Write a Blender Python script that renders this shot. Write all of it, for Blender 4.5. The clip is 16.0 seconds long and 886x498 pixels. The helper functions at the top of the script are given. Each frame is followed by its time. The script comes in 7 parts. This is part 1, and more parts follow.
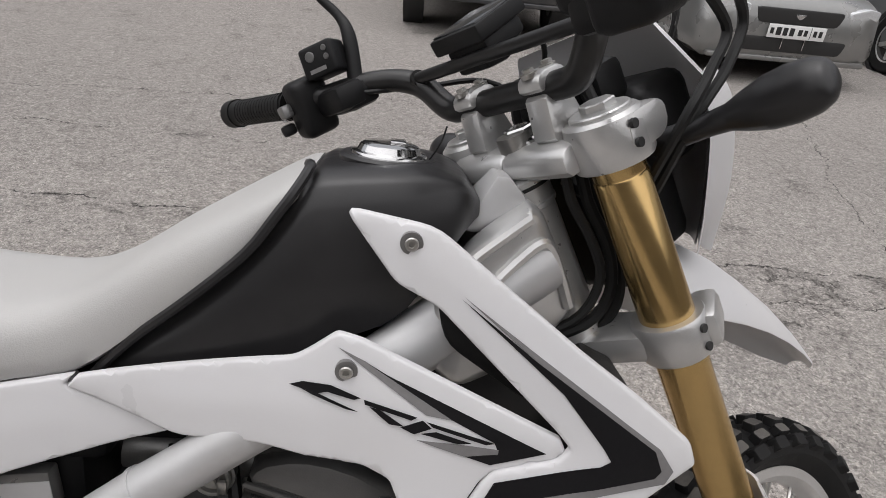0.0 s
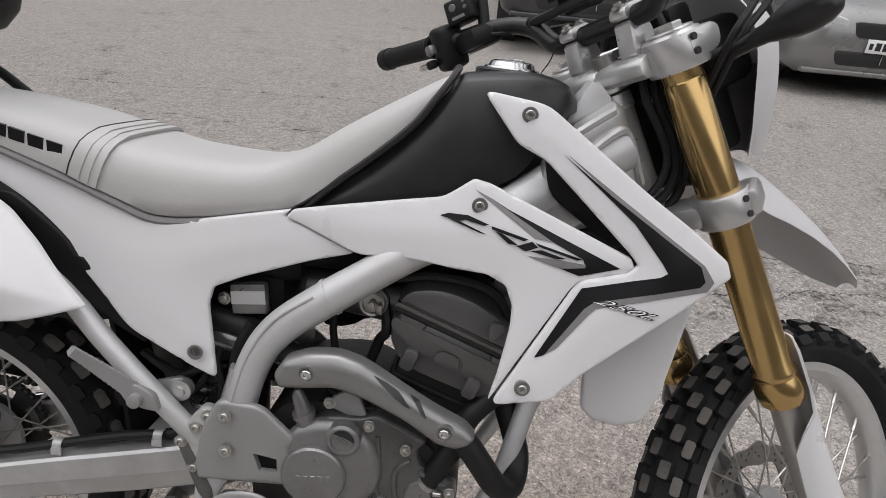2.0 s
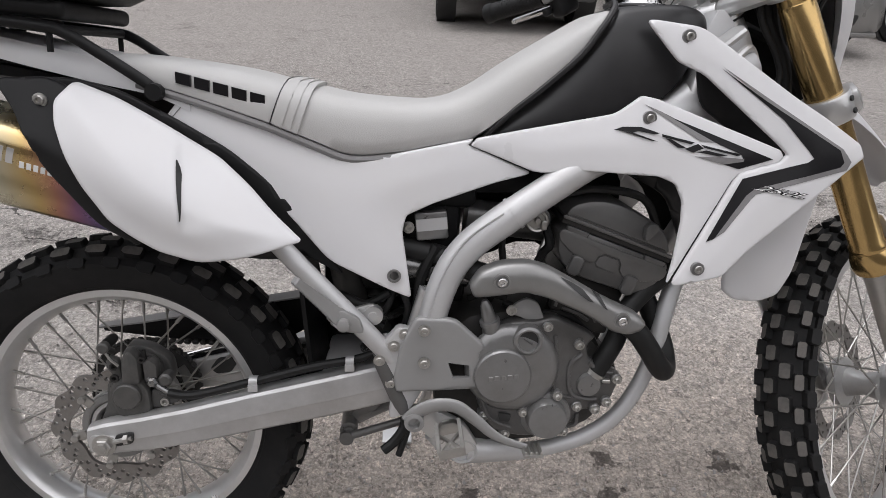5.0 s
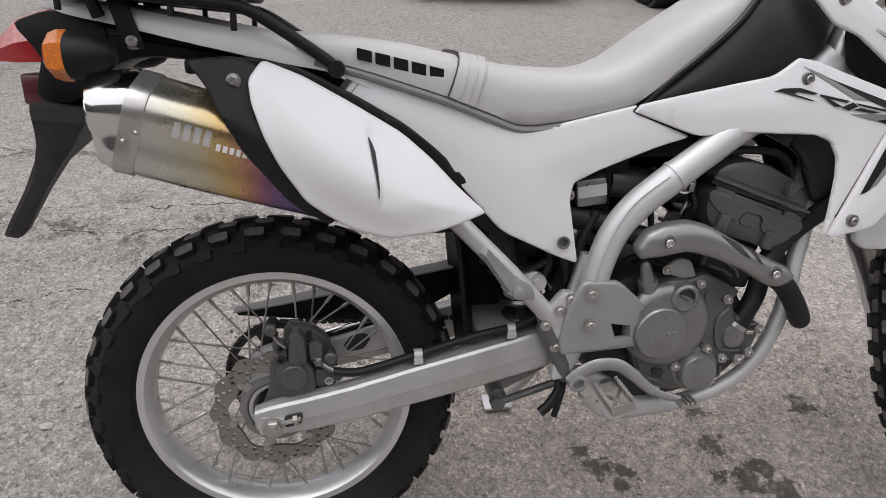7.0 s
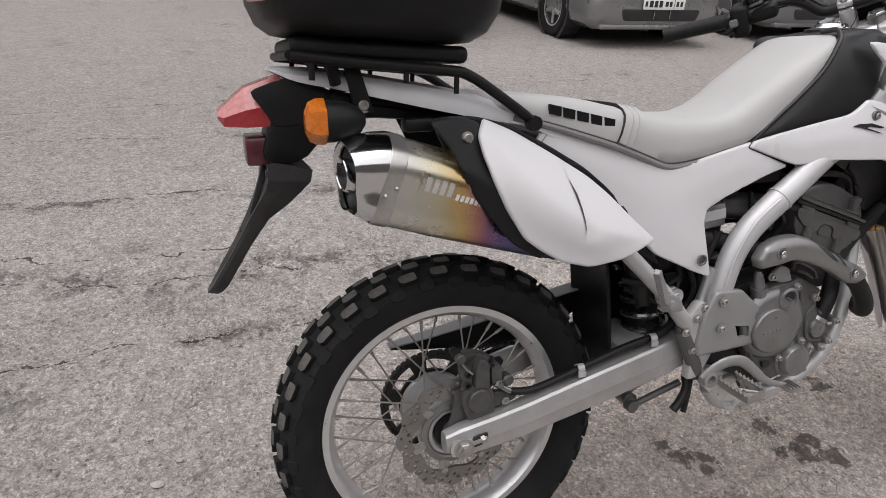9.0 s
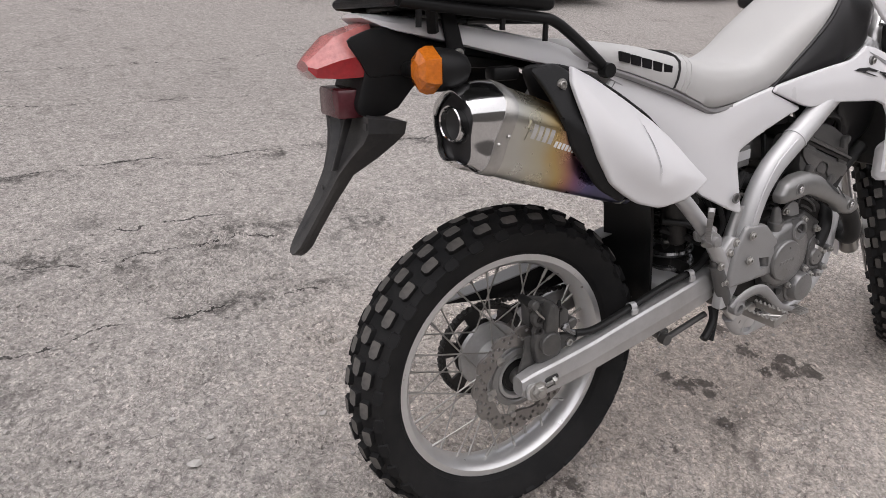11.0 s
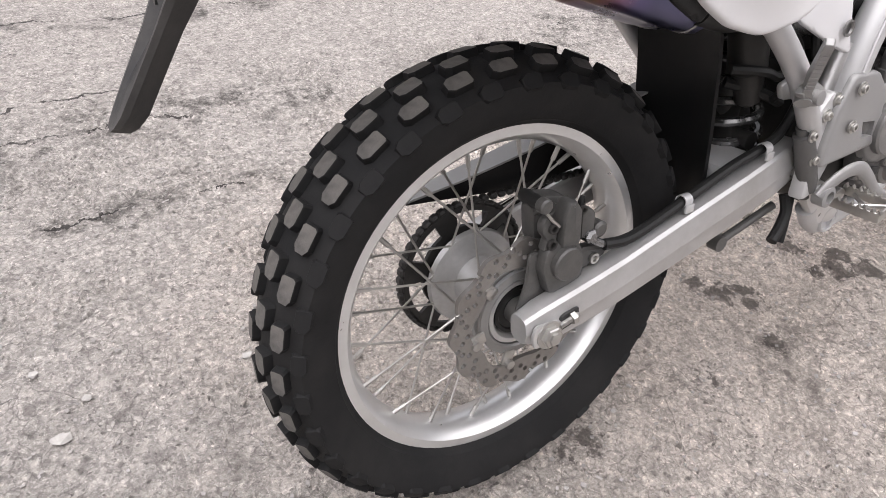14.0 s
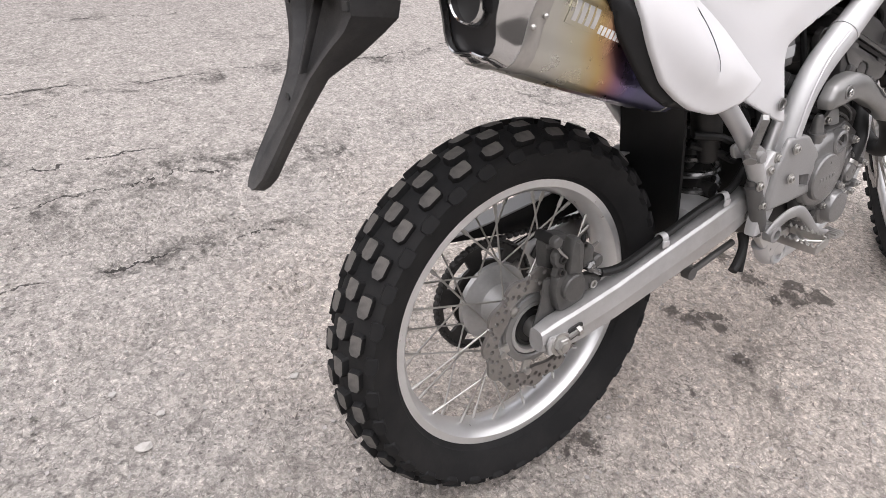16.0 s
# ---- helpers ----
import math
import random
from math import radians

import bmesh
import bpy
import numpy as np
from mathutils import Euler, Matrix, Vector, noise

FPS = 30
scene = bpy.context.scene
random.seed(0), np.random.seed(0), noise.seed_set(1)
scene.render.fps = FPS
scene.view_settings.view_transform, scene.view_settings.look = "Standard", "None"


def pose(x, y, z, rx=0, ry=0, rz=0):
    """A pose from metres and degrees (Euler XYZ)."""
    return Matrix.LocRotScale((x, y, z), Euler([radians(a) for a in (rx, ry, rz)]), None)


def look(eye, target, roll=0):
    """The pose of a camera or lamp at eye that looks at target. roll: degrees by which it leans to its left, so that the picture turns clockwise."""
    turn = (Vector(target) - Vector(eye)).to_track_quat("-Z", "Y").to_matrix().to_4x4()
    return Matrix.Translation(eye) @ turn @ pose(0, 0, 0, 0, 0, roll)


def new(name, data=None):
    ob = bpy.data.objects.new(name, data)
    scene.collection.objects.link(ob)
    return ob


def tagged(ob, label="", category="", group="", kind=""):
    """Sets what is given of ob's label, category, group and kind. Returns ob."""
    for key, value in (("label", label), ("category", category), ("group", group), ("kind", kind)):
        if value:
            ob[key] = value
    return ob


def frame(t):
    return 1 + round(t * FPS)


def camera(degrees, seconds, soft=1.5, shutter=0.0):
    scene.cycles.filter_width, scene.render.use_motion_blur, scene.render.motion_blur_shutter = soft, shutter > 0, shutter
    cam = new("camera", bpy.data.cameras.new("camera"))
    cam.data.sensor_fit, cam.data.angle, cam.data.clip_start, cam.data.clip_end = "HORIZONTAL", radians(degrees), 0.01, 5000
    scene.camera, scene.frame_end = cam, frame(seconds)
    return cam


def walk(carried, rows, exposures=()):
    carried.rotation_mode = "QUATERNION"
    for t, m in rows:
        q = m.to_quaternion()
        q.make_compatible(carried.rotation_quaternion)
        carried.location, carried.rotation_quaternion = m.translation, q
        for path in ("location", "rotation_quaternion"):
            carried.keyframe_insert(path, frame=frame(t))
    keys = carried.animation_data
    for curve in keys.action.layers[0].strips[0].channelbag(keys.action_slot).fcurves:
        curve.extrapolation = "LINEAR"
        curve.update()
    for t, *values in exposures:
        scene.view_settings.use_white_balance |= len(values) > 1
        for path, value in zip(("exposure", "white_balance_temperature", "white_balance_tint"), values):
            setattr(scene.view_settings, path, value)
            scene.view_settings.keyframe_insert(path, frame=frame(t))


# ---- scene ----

cam = camera(68.7, 16.0, soft=0.55)
METRES = 2.6595
BASE = pose(0.8805, -0.4136, 1.2635, -29.2, -5.526, -2.318)
ROWS = [
    (0.0, 0.0, 0.0, 0.0, -0.0, 0.0, -0.0),
    (0.5, 0.0013, -0.0141, -0.0169, 1.32, 1.05, 0.68),
    (1.0, -0.0059, -0.0398, -0.037, 3.01, 0.9, -1.53),
    (1.5, -0.0071, -0.0702, -0.055, 4.49, 1.27, -1.68),
    (2.0, -0.0109, -0.0915, -0.0718, 6.91, 2.01, -2.63),
    (2.5, -0.0164, -0.1027, -0.0864, 8.56, 2.08, -3.16),
    (3.0, -0.0275, -0.1074, -0.0962, 10.42, 1.99, -2.91),
    (3.5, -0.0574, -0.1054, -0.1061, 9.04, 0.72, 0.59),
    (6.0, -0.2036, -0.1667, -0.1154, -2.14, 1.49, 1.85),
    (6.5, -0.2376, -0.1641, -0.1153, -1.13, 0.38, 0.63),
    (7.0, -0.2762, -0.1514, -0.1064, -3.7, -1.45, 6.01),
    (7.5, -0.3181, -0.1426, -0.0951, -5.51, -0.85, 4.11),
    (8.0, -0.3733, -0.1547, -0.0892, -11.66, -1.43, 7.75),
    (8.5, -0.4252, -0.1769, -0.0803, -14.73, -0.82, 9.92),
    (9.0, -0.4607, -0.1716, -0.0753, -13.52, -0.64, 10.0),
    (11.5, -0.5841, -0.1172, -0.0622, -25.9, -7.87, 12.51),
    (12.0, -0.5719, -0.0866, -0.0701, -27.11, -9.93, 11.95),
    (12.5, -0.5428, -0.044, -0.0807, -27.7, -11.08, 12.89),
    (13.0, -0.5158, -0.0036, -0.0848, -25.48, -12.96, 12.9),
    (13.5, -0.5062, 0.0127, -0.0862, -25.62, -15.58, 14.6),
    (14.0, -0.5061, 0.0168, -0.0846, -26.09, -16.49, 14.06),
    (14.5, -0.507, 0.0157, -0.0839, -26.1, -16.71, 13.81),
    (15.0, -0.5116, 0.0111, -0.0828, -25.97, -16.74, 13.41),
    (15.5, -0.5278, -0.0042, -0.0783, -26.52, -15.27, 13.13),
    (16.0, -0.5663, -0.0425, -0.0645, -28.21, -12.88, 14.24),
]
EXPOSURES = [(0.0, 0.73, 6400, 12), (3.0, 0.78, 6300, 12), (6.0, 0.83, 6270, 13), (9.2, 0.82, 6380, 14), (11.4, 0.99, 6400, 15), (13.5, 1.52, 6400, 15), (15.2, 1.55, 6400, 15), (16.0, 1.46, 6400, 15)]
walk(cam, [(t, BASE @ pose(METRES * x, METRES * y, METRES * z, 90 + pitch, roll, yaw)) for t, x, y, z, yaw, pitch, roll in ROWS], EXPOSURES)

# ---------------------------------------------------------------- light: an overcast day
world = bpy.data.worlds.new("overcast")
scene.world = world
world.use_nodes = True
wn, wl = world.node_tree.nodes, world.node_tree.links
sky = wn.new("ShaderNodeTexSky")
sky.sky_type, sky.sun_disc = "NISHITA", False
sky.sun_elevation, sky.sun_rotation = radians(80), radians(282)
sky.air_density, sky.dust_density, sky.ozone_density = 1.0, 4.0, 0.5
cloud = wn.new("ShaderNodeHueSaturation")
cloud.inputs["Saturation"].default_value = 0.12
wl.new(sky.outputs[0], cloud.inputs["Color"])
wl.new(cloud.outputs[0], wn["Background"].inputs["Color"])
wn["Background"].inputs["Strength"].default_value = 0.088
sun_data = bpy.data.lights.new("sun", "SUN")
sun_data.energy, sun_data.angle, sun_data.color = 1.45, radians(135), (1.0, 0.97, 0.93)
sun = new("sun", sun_data)
sun.matrix_world = look((-0.8, -2.3, 5.4), (0, 0, 0))

# ---------------------------------------------------------------- materials
def material(name, color, rough=0.5, metal=0.0, vary=0.15, scale=40.0, bump=0.0, bump_scale=300.0, coat=0.0, spec=0.5, dirt=None, dirt_scale=6.0, dirt_amount=0.3):
    """A surface with variation at two scales, fine relief and, if wanted, a film of dirt in patches."""
    mat = bpy.data.materials.new(name)
    mat.use_nodes = True
    n, l = mat.node_tree.nodes, mat.node_tree.links
    p = n["Principled BSDF"]
    p.inputs["Metallic"].default_value = metal
    p.inputs["Coat Weight"].default_value = coat
    p.inputs["Coat Roughness"].default_value = 0.12
    p.inputs["Specular IOR Level"].default_value = spec
    co = n.new("ShaderNodeTexCoord")
    a = n.new("ShaderNodeTexNoise")
    a.inputs["Scale"].default_value, a.inputs["Detail"].default_value = scale, 6.0
    l.new(co.outputs["Object"], a.inputs["Vector"])
    ramp = n.new("ShaderNodeMapRange")
    ramp.inputs["To Min"].default_value, ramp.inputs["To Max"].default_value = 1 - vary, 1 + vary
    l.new(a.outputs[0], ramp.inputs["Value"])
    tint = n.new("ShaderNodeVectorMath")
    tint.operation = "SCALE"
    tint.inputs[0].default_value = color
    l.new(ramp.outputs[0], tint.inputs["Scale"])
    last = tint.outputs[0]
    rr = n.new("ShaderNodeMapRange")
    rr.inputs["To Min"].default_value, rr.inputs["To Max"].default_value = max(0.02, rough - 0.08), min(1.0, rough + 0.1)
    l.new(a.outputs[0], rr.inputs["Value"])
    l.new(rr.outputs[0], p.inputs["Roughness"])
    if dirt:
        b = n.new("ShaderNodeTexNoise")
        b.inputs["Scale"].default_value, b.inputs["Detail"].default_value, b.inputs["Roughness"].default_value = dirt_scale, 9.0, 0.7
        l.new(co.outputs["Object"], b.inputs["Vector"])
        m = n.new("ShaderNodeMapRange")
        m.inputs["From Min"].default_value, m.inputs["From Max"].default_value = 0.42, 0.72
        m.inputs["To Max"].default_value = dirt_amount
        l.new(b.outputs[0], m.inputs["Value"])
        mix = n.new("ShaderNodeMix")
        mix.data_type = "RGBA"
        l.new(m.outputs[0], mix.inputs[0])
        l.new(last, mix.inputs[6])
        mix.inputs[7].default_value = (*dirt, 1)
        last = mix.outputs[2]
    l.new(last, p.inputs["Base Color"])
    if bump:
        c = n.new("ShaderNodeTexNoise")
        c.inputs["Scale"].default_value, c.inputs["Detail"].default_value = bump_scale, 4.0
        l.new(co.outputs["Object"], c.inputs["Vector"])
        bp = n.new("ShaderNodeBump")
        bp.inputs["Strength"].default_value, bp.inputs["Distance"].default_value = bump, 0.002
        l.new(c.outputs[0], bp.inputs["Height"])
        l.new(bp.outputs[0], p.inputs["Normal"])
    return mat


WHITE = material("white_plastic", (0.60, 0.595, 0.605), 0.30, vary=0.02, scale=8, bump=0.02, bump_scale=500, dirt=(0.62, 0.60, 0.57), dirt_scale=5, dirt_amount=0.25)
VINYL = material("seat_vinyl", (0.42, 0.415, 0.408), 0.52, vary=0.05, scale=12, bump=0.25, bump_scale=700, dirt=(0.42, 0.40, 0.37), dirt_scale=4, dirt_amount=0.3)
TANK = material("tank_plastic", (0.0155, 0.015, 0.016), 0.34, vary=0.12, scale=60, bump=0.05, bump_scale=900, spec=0.42, dirt=(0.045, 0.043, 0.042), dirt_scale=7, dirt_amount=0.2)
BLACK = material("black_plastic", (0.007, 0.007, 0.0075), 0.46, vary=0.2, scale=60, bump=0.12, bump_scale=900, spec=0.22, dirt=(0.04, 0.037, 0.035), dirt_scale=9, dirt_amount=0.15)
DUSTY = material("dusty_black_plastic", (0.024, 0.0235, 0.024), 0.55, vary=0.2, scale=60, bump=0.15, bump_scale=700, spec=0.35, dirt=(0.10, 0.094, 0.088), dirt_scale=12, dirt_amount=0.45)
DECAL = material("dark_graphic", (0.009, 0.0085, 0.0095), 0.32, vary=0.2, scale=300, spec=0.2)
DECAL_GREY = material("grey_graphic", (0.17, 0.165, 0.165), 0.35, vary=0.15, scale=200)
GOLD = material("gold_anodised", (0.56, 0.385, 0.165), 0.20, 0.95, vary=0.06, scale=20, bump=0.02, bump_scale=400, dirt=(0.40, 0.29, 0.13), dirt_scale=8, dirt_amount=0.4)
FRAME = material("silver_paint", (0.52, 0.52, 0.525), 0.46, 0.42, vary=0.05, scale=25, bump=0.04, bump_scale=600, dirt=(0.36, 0.34, 0.32), dirt_scale=7, dirt_amount=0.35)
GUARD = material("grey_moulding", (0.27, 0.268, 0.266), 0.38, 0.25, vary=0.06, scale=40, bump=0.1, bump_scale=700, dirt=(0.25, 0.235, 0.22), dirt_scale=9, dirt_amount=0.35)
SHIELD = material("heat_shield_grey", (0.24, 0.238, 0.234), 0.32, 0.55, vary=0.08, scale=30, bump=0.06, bump_scale=500, dirt=(0.15, 0.14, 0.13), dirt_scale=8, dirt_amount=0.4)
ALLOY = material("cast_alloy", (0.60, 0.598, 0.594), 0.3, 0.7, vary=0.1, scale=80, bump=0.12, bump_scale=500, dirt=(0.30, 0.28, 0.26), dirt_scale=10, dirt_amount=0.4)
ENGINE = material("grey_engine_paint", (0.215, 0.213, 0.211), 0.3, 0.55, vary=0.1, scale=60, bump=0.15, bump_scale=600, dirt=(0.12, 0.11, 0.10), dirt_scale=10, dirt_amount=0.45)
HEAD_GREY = material("dark_grey_head_paint", (0.115, 0.113, 0.111), 0.48, 0.3, vary=0.12, scale=60, bump=0.15, bump_scale=600, dirt=(0.06, 0.055, 0.05), dirt_scale=10, dirt_amount=0.4)
DISC = material("brake_steel", (0.26, 0.248, 0.236), 0.38, 0.75, vary=0.15, scale=150, dirt=(0.14, 0.12, 0.105), dirt_scale=18, dirt_amount=0.4)
CALIPER = material("caliper_grey", (0.068, 0.067, 0.065), 0.40, 0.25, vary=0.2, scale=80, bump=0.15, dirt=(0.15, 0.14, 0.13), dirt_scale=30, dirt_amount=0.4)
HEAD_PAINT = material("grey_head_paint", (0.135, 0.133, 0.131), 0.34, 0.45, vary=0.12, scale=60, bump=0.15, bump_scale=600, dirt=(0.08, 0.074, 0.068), dirt_scale=10, dirt_amount=0.4)
BRUSHED = material("brushed_alloy", (0.50, 0.498, 0.497), 0.40, 0.65, vary=0.10, scale=45, bump=0.08, bump_scale=500, dirt=(0.30, 0.285, 0.27), dirt_scale=9, dirt_amount=0.5)
ENGINE_DARK = material("dark_engine_metal", (0.030, 0.029, 0.028), 0.5, 0.3, spec=0.35, vary=0.3, scale=50, bump=0.15, bump_scale=500, dirt=(0.07, 0.064, 0.06), dirt_scale=14, dirt_amount=0.4)
HUB = material("cast_hub", (0.46, 0.457, 0.452), 0.32, 0.45, vary=0.12, scale=60, bump=0.1, bump_scale=400, dirt=(0.20, 0.19, 0.175), dirt_scale=14, dirt_amount=0.5)
CASE = material("dark_case_paint", (0.125, 0.123, 0.121), 0.34, 0.5, vary=0.15, scale=50, bump=0.2, bump_scale=500, dirt=(0.05, 0.046, 0.043), dirt_scale=16, dirt_amount=0.5)
STEEL = material("zinc_steel", (0.46, 0.45, 0.43), 0.32, 0.9, vary=0.12, scale=120, dirt=(0.28, 0.26, 0.24), dirt_scale=20, dirt_amount=0.35)
SPRING = material("spring_steel", (0.20, 0.20, 0.20), 0.24, 0.8, vary=0.2, scale=60, dirt=(0.10, 0.09, 0.085), dirt_scale=14, dirt_amount=0.4)
RIM = material("alloy_rim", (0.66, 0.66, 0.66), 0.30, 0.75, vary=0.05, scale=40, bump=0.03, bump_scale=500, dirt=(0.42, 0.40, 0.38), dirt_scale=9, dirt_amount=0.35)
CHROME = material("chrome", (0.58, 0.58, 0.58), 0.13, 1.0, vary=0.03, scale=30)
RUBBER = material("tyre_rubber", (0.010, 0.010, 0.0105), 0.75, vary=0.25, scale=50, bump=0.15, bump_scale=350, spec=0.22, dirt=(0.05, 0.047, 0.044), dirt_scale=8, dirt_amount=0.25)
KNOB = material("worn_tread", (0.086, 0.082, 0.078), 0.9, vary=0.35, scale=90, bump=0.4, bump_scale=300, spec=0.25, dirt=(0.17, 0.155, 0.14), dirt_scale=25, dirt_amount=0.6)
BAR = material("black_bar_paint", (0.012, 0.0118, 0.012), 0.34, vary=0.2, scale=60, bump=0.05, bump_scale=500, spec=0.4, dirt=(0.05, 0.047, 0.045), dirt_scale=14, dirt_amount=0.25)
HOSE = material("hose_rubber", (0.010, 0.010, 0.010), 0.5, spec=0.3, vary=0.2, scale=60)
RED = material("red_lens", (0.30, 0.010, 0.015), 0.10, vary=0.35, scale=120, coat=1.0, bump=0.35, bump_scale=220)
PINK = material("red_lens_sky_sheen", (0.46, 0.15, 0.14), 0.12, vary=0.35, scale=120, coat=0.6, bump=0.5, bump_scale=300)
AMBER = material("amber_lens", (0.56, 0.15, 0.012), 0.08, vary=0.4, scale=160, coat=0.6, bump=0.7, bump_scale=260)
DARK_RED = material("dark_reflector", (0.08, 0.02, 0.025), 0.2, vary=0.2, scale=200)
PLATE = material("number_plate", (0.78, 0.78, 0.77), 0.4, vary=0.05)
INK = material("black_ink", (0.02, 0.02, 0.02), 0.5, vary=0.1)
CAR_SILVER = material("silver_car_paint", (0.22, 0.222, 0.218), 0.28, 0.5, vary=0.04, scale=5, coat=0.5, dirt=(0.33, 0.31, 0.29), dirt_scale=2, dirt_amount=0.4)
CAR_DARK = material("dark_car_paint", (0.035, 0.037, 0.042), 0.3, 0.3, vary=0.05, scale=5, coat=0.5, dirt=(0.14, 0.13, 0.12), dirt_scale=2, dirt_amount=0.4)
CAR_GREY = material("grey_car_paint", (0.16, 0.165, 0.17), 0.3, 0.4, vary=0.05, scale=5, coat=0.5, dirt=(0.22, 0.21, 0.19), dirt_scale=2, dirt_amount=0.4)
GLASS_DARK = material("car_glass", (0.02, 0.022, 0.024), 0.06, vary=0.05)
LAMP_GLASS = material("lamp_lens", (0.62, 0.63, 0.64), 0.08, 0.3, vary=0.3, scale=60, coat=0.8)
CHALK = material("chalky_stone", (0.36, 0.345, 0.325), 0.9, vary=0.3, scale=120, bump=0.5, bump_scale=250)
BLOCKER = material("blocker_plaster", (0.17, 0.16, 0.15), 0.9, vary=0.2, scale=3, bump=0.3, bump_scale=60, dirt=(0.09, 0.085, 0.08), dirt_scale=0.7, dirt_amount=0.6)
STONE = material("pale_stone", (0.34, 0.32, 0.305), 0.95, vary=0.4, scale=60, bump=0.4, bump_scale=200)


def titanium():
    """Brushed titanium that has gone straw, gold, violet and blue towards the hot end."""
    mat = material("titanium", (0.5, 0.5, 0.5), 0.28, 0.95, vary=0.03, scale=30)
    n, l = mat.node_tree.nodes, mat.node_tree.links
    p = n["Principled BSDF"]
    co = n.new("ShaderNodeTexCoord")
    sep = n.new("ShaderNodeSeparateXYZ")
    l.new(co.outputs["Object"], sep.inputs[0])
    wob = n.new("ShaderNodeTexNoise")
    wob.inputs["Scale"].default_value = 14
    l.new(co.outputs["Object"], wob.inputs["Vector"])
    run = n.new("ShaderNodeMath")
    run.operation = "MULTIPLY_ADD"
    run.inputs[1].default_value = 0.035
    l.new(wob.outputs[0], run.inputs[0])
    l.new(sep.outputs["X"], run.inputs[2])
    mr = n.new("ShaderNodeMapRange")
    mr.inputs["From Min"].default_value, mr.inputs["From Max"].default_value = -0.215, 0.10
    l.new(run.outputs[0], mr.inputs["Value"])
    ramp = n.new("ShaderNodeValToRGB")
    stops = [(0.0, (0.56, 0.555, 0.53)), (0.40, (0.54, 0.535, 0.49)), (0.55, (0.52, 0.48, 0.35)), (0.66, (0.52, 0.37, 0.16)), (0.75, (0.42, 0.21, 0.15)), (0.83, (0.24, 0.12, 0.20)), (0.92, (0.13, 0.11, 0.24)), (1.0, (0.10, 0.10, 0.19))]
    el = ramp.color_ramp.elements
    el[0].position, el[0].color = 0.0, (*stops[0][1], 1)
    el[1].position, el[1].color = 1.0, (*stops[-1][1], 1)
    for at, c in stops[1:-1]:
        e = el.new(at)
        e.color = (*c, 1)
    l.new(mr.outputs[0], ramp.inputs[0])
    l.new(ramp.outputs[0], p.inputs["Base Color"])
    return mat


TITANIUM = titanium()


# ---------------------------------------------------------------- building helpers
def part(name, bm, mat, parent=None, label="", m=None, sharp=35, smooth=True):
    """Links a bmesh as one mesh object under a thing or a part."""
    me = bpy.data.meshes.new(name)
    if m is not None:
        bm.transform(m)
        if m.determinant() < 0:
            bmesh.ops.reverse_faces(bm, faces=bm.faces)
    bm.to_mesh(me)
    bm.free()
    if smooth:
        me.polygons.foreach_set("use_smooth", [True] * len(me.polygons))
        me.set_sharp_from_angle(angle=radians(sharp))
    me.materials.append(mat)
    ob = new(name, me)
    ob.parent = parent
    if label:
        tagged(ob, label)
    return ob


def twin(ob, name=None):
    """The mirror image of a part, on the other side of the machine."""
    me = ob.data.copy()
    me.transform(Matrix.Diagonal((1, -1, 1, 1)))
    me.flip_normals()
    o = new(name or ob.name, me)
    o.parent = ob.parent
    return o


def spline(points, steps=6):
    """A smooth run of points through the given ones."""
    p = [Vector(q) for q in points]
    p = [2 * p[0] - p[1]] + p + [2 * p[-1] - p[-2]]
    out = []
    for a, b, c, d in zip(p, p[1:], p[2:], p[3:]):
        for k in range(steps):
            t = k / steps
            out.append(0.5 * (2 * b + (c - a) * t + (2 * a - 5 * b + 4 * c - d) * t * t + (3 * b - a - 3 * c + d) * t ** 3))
    return out + [p[-2]]


def loft(rings, closed=True, cap=True):
    """A skin over rings of as many points each."""
    bm = bmesh.new()
    vs = [[bm.verts.new(q) for q in ring] for ring in rings]
    n = len(vs[0])
    for r, s in zip(vs, vs[1:]):
        for k in range(n if closed else n - 1):
            bm.faces.new((r[k], r[(k + 1) % n], s[(k + 1) % n], s[k]))
    if cap:
        bm.faces.new(vs[0][::-1])
        bm.faces.new(vs[-1])
    bmesh.ops.recalc_face_normals(bm, faces=bm.faces)
    return bm


def tube(points, radius, segs=12, steps=6, flat=1.0, smooth=True):
    """A round bar along points; radius may be a list, one for each point."""
    path = spline(points, steps) if smooth else [Vector(q) for q in points]
    count = len(points)
    radii = radius if isinstance(radius, (list, tuple)) else [radius] * count
    side = None
    rings = []
    for k, q in enumerate(path):
        ahead = (path[min(k + 1, len(path) - 1)] - path[max(k - 1, 0)]).normalized()
        if side is None:
            side = ahead.orthogonal().normalized() if abs(ahead.y) > 0.9 else ahead.cross(Vector((0, 1, 0))).normalized()
        side = (side - ahead * side.dot(ahead)).normalized()
        other = ahead.cross(side)
        f = k / (len(path) - 1) * (count - 1)
        i = min(int(f), count - 2)
        r = radii[i] + (radii[i + 1] - radii[i]) * (f - i)
        rings.append([q + r * (side * math.cos(a) + other * flat * math.sin(a)) for a in (2 * math.pi * j / segs for j in range(segs))])
    return loft(rings)


def lathe(profile, segs=32, centre=(0, 0, 0), close=False):
    """Turns (radius, y) pairs round the y axis."""
    rings = [[Vector((r * math.cos(a), y, r * math.sin(a))) + Vector(centre) for a in (2 * math.pi * k / segs for k in range(segs))] for r, y in profile]
    if close:
        rings.append(rings[0])
    bm = loft(rings, cap=not close)
    if close:
        bmesh.ops.remove_doubles(bm, verts=bm.verts, dist=1e-6)
        bmesh.ops.recalc_face_normals(bm, faces=bm.faces)
    return bm


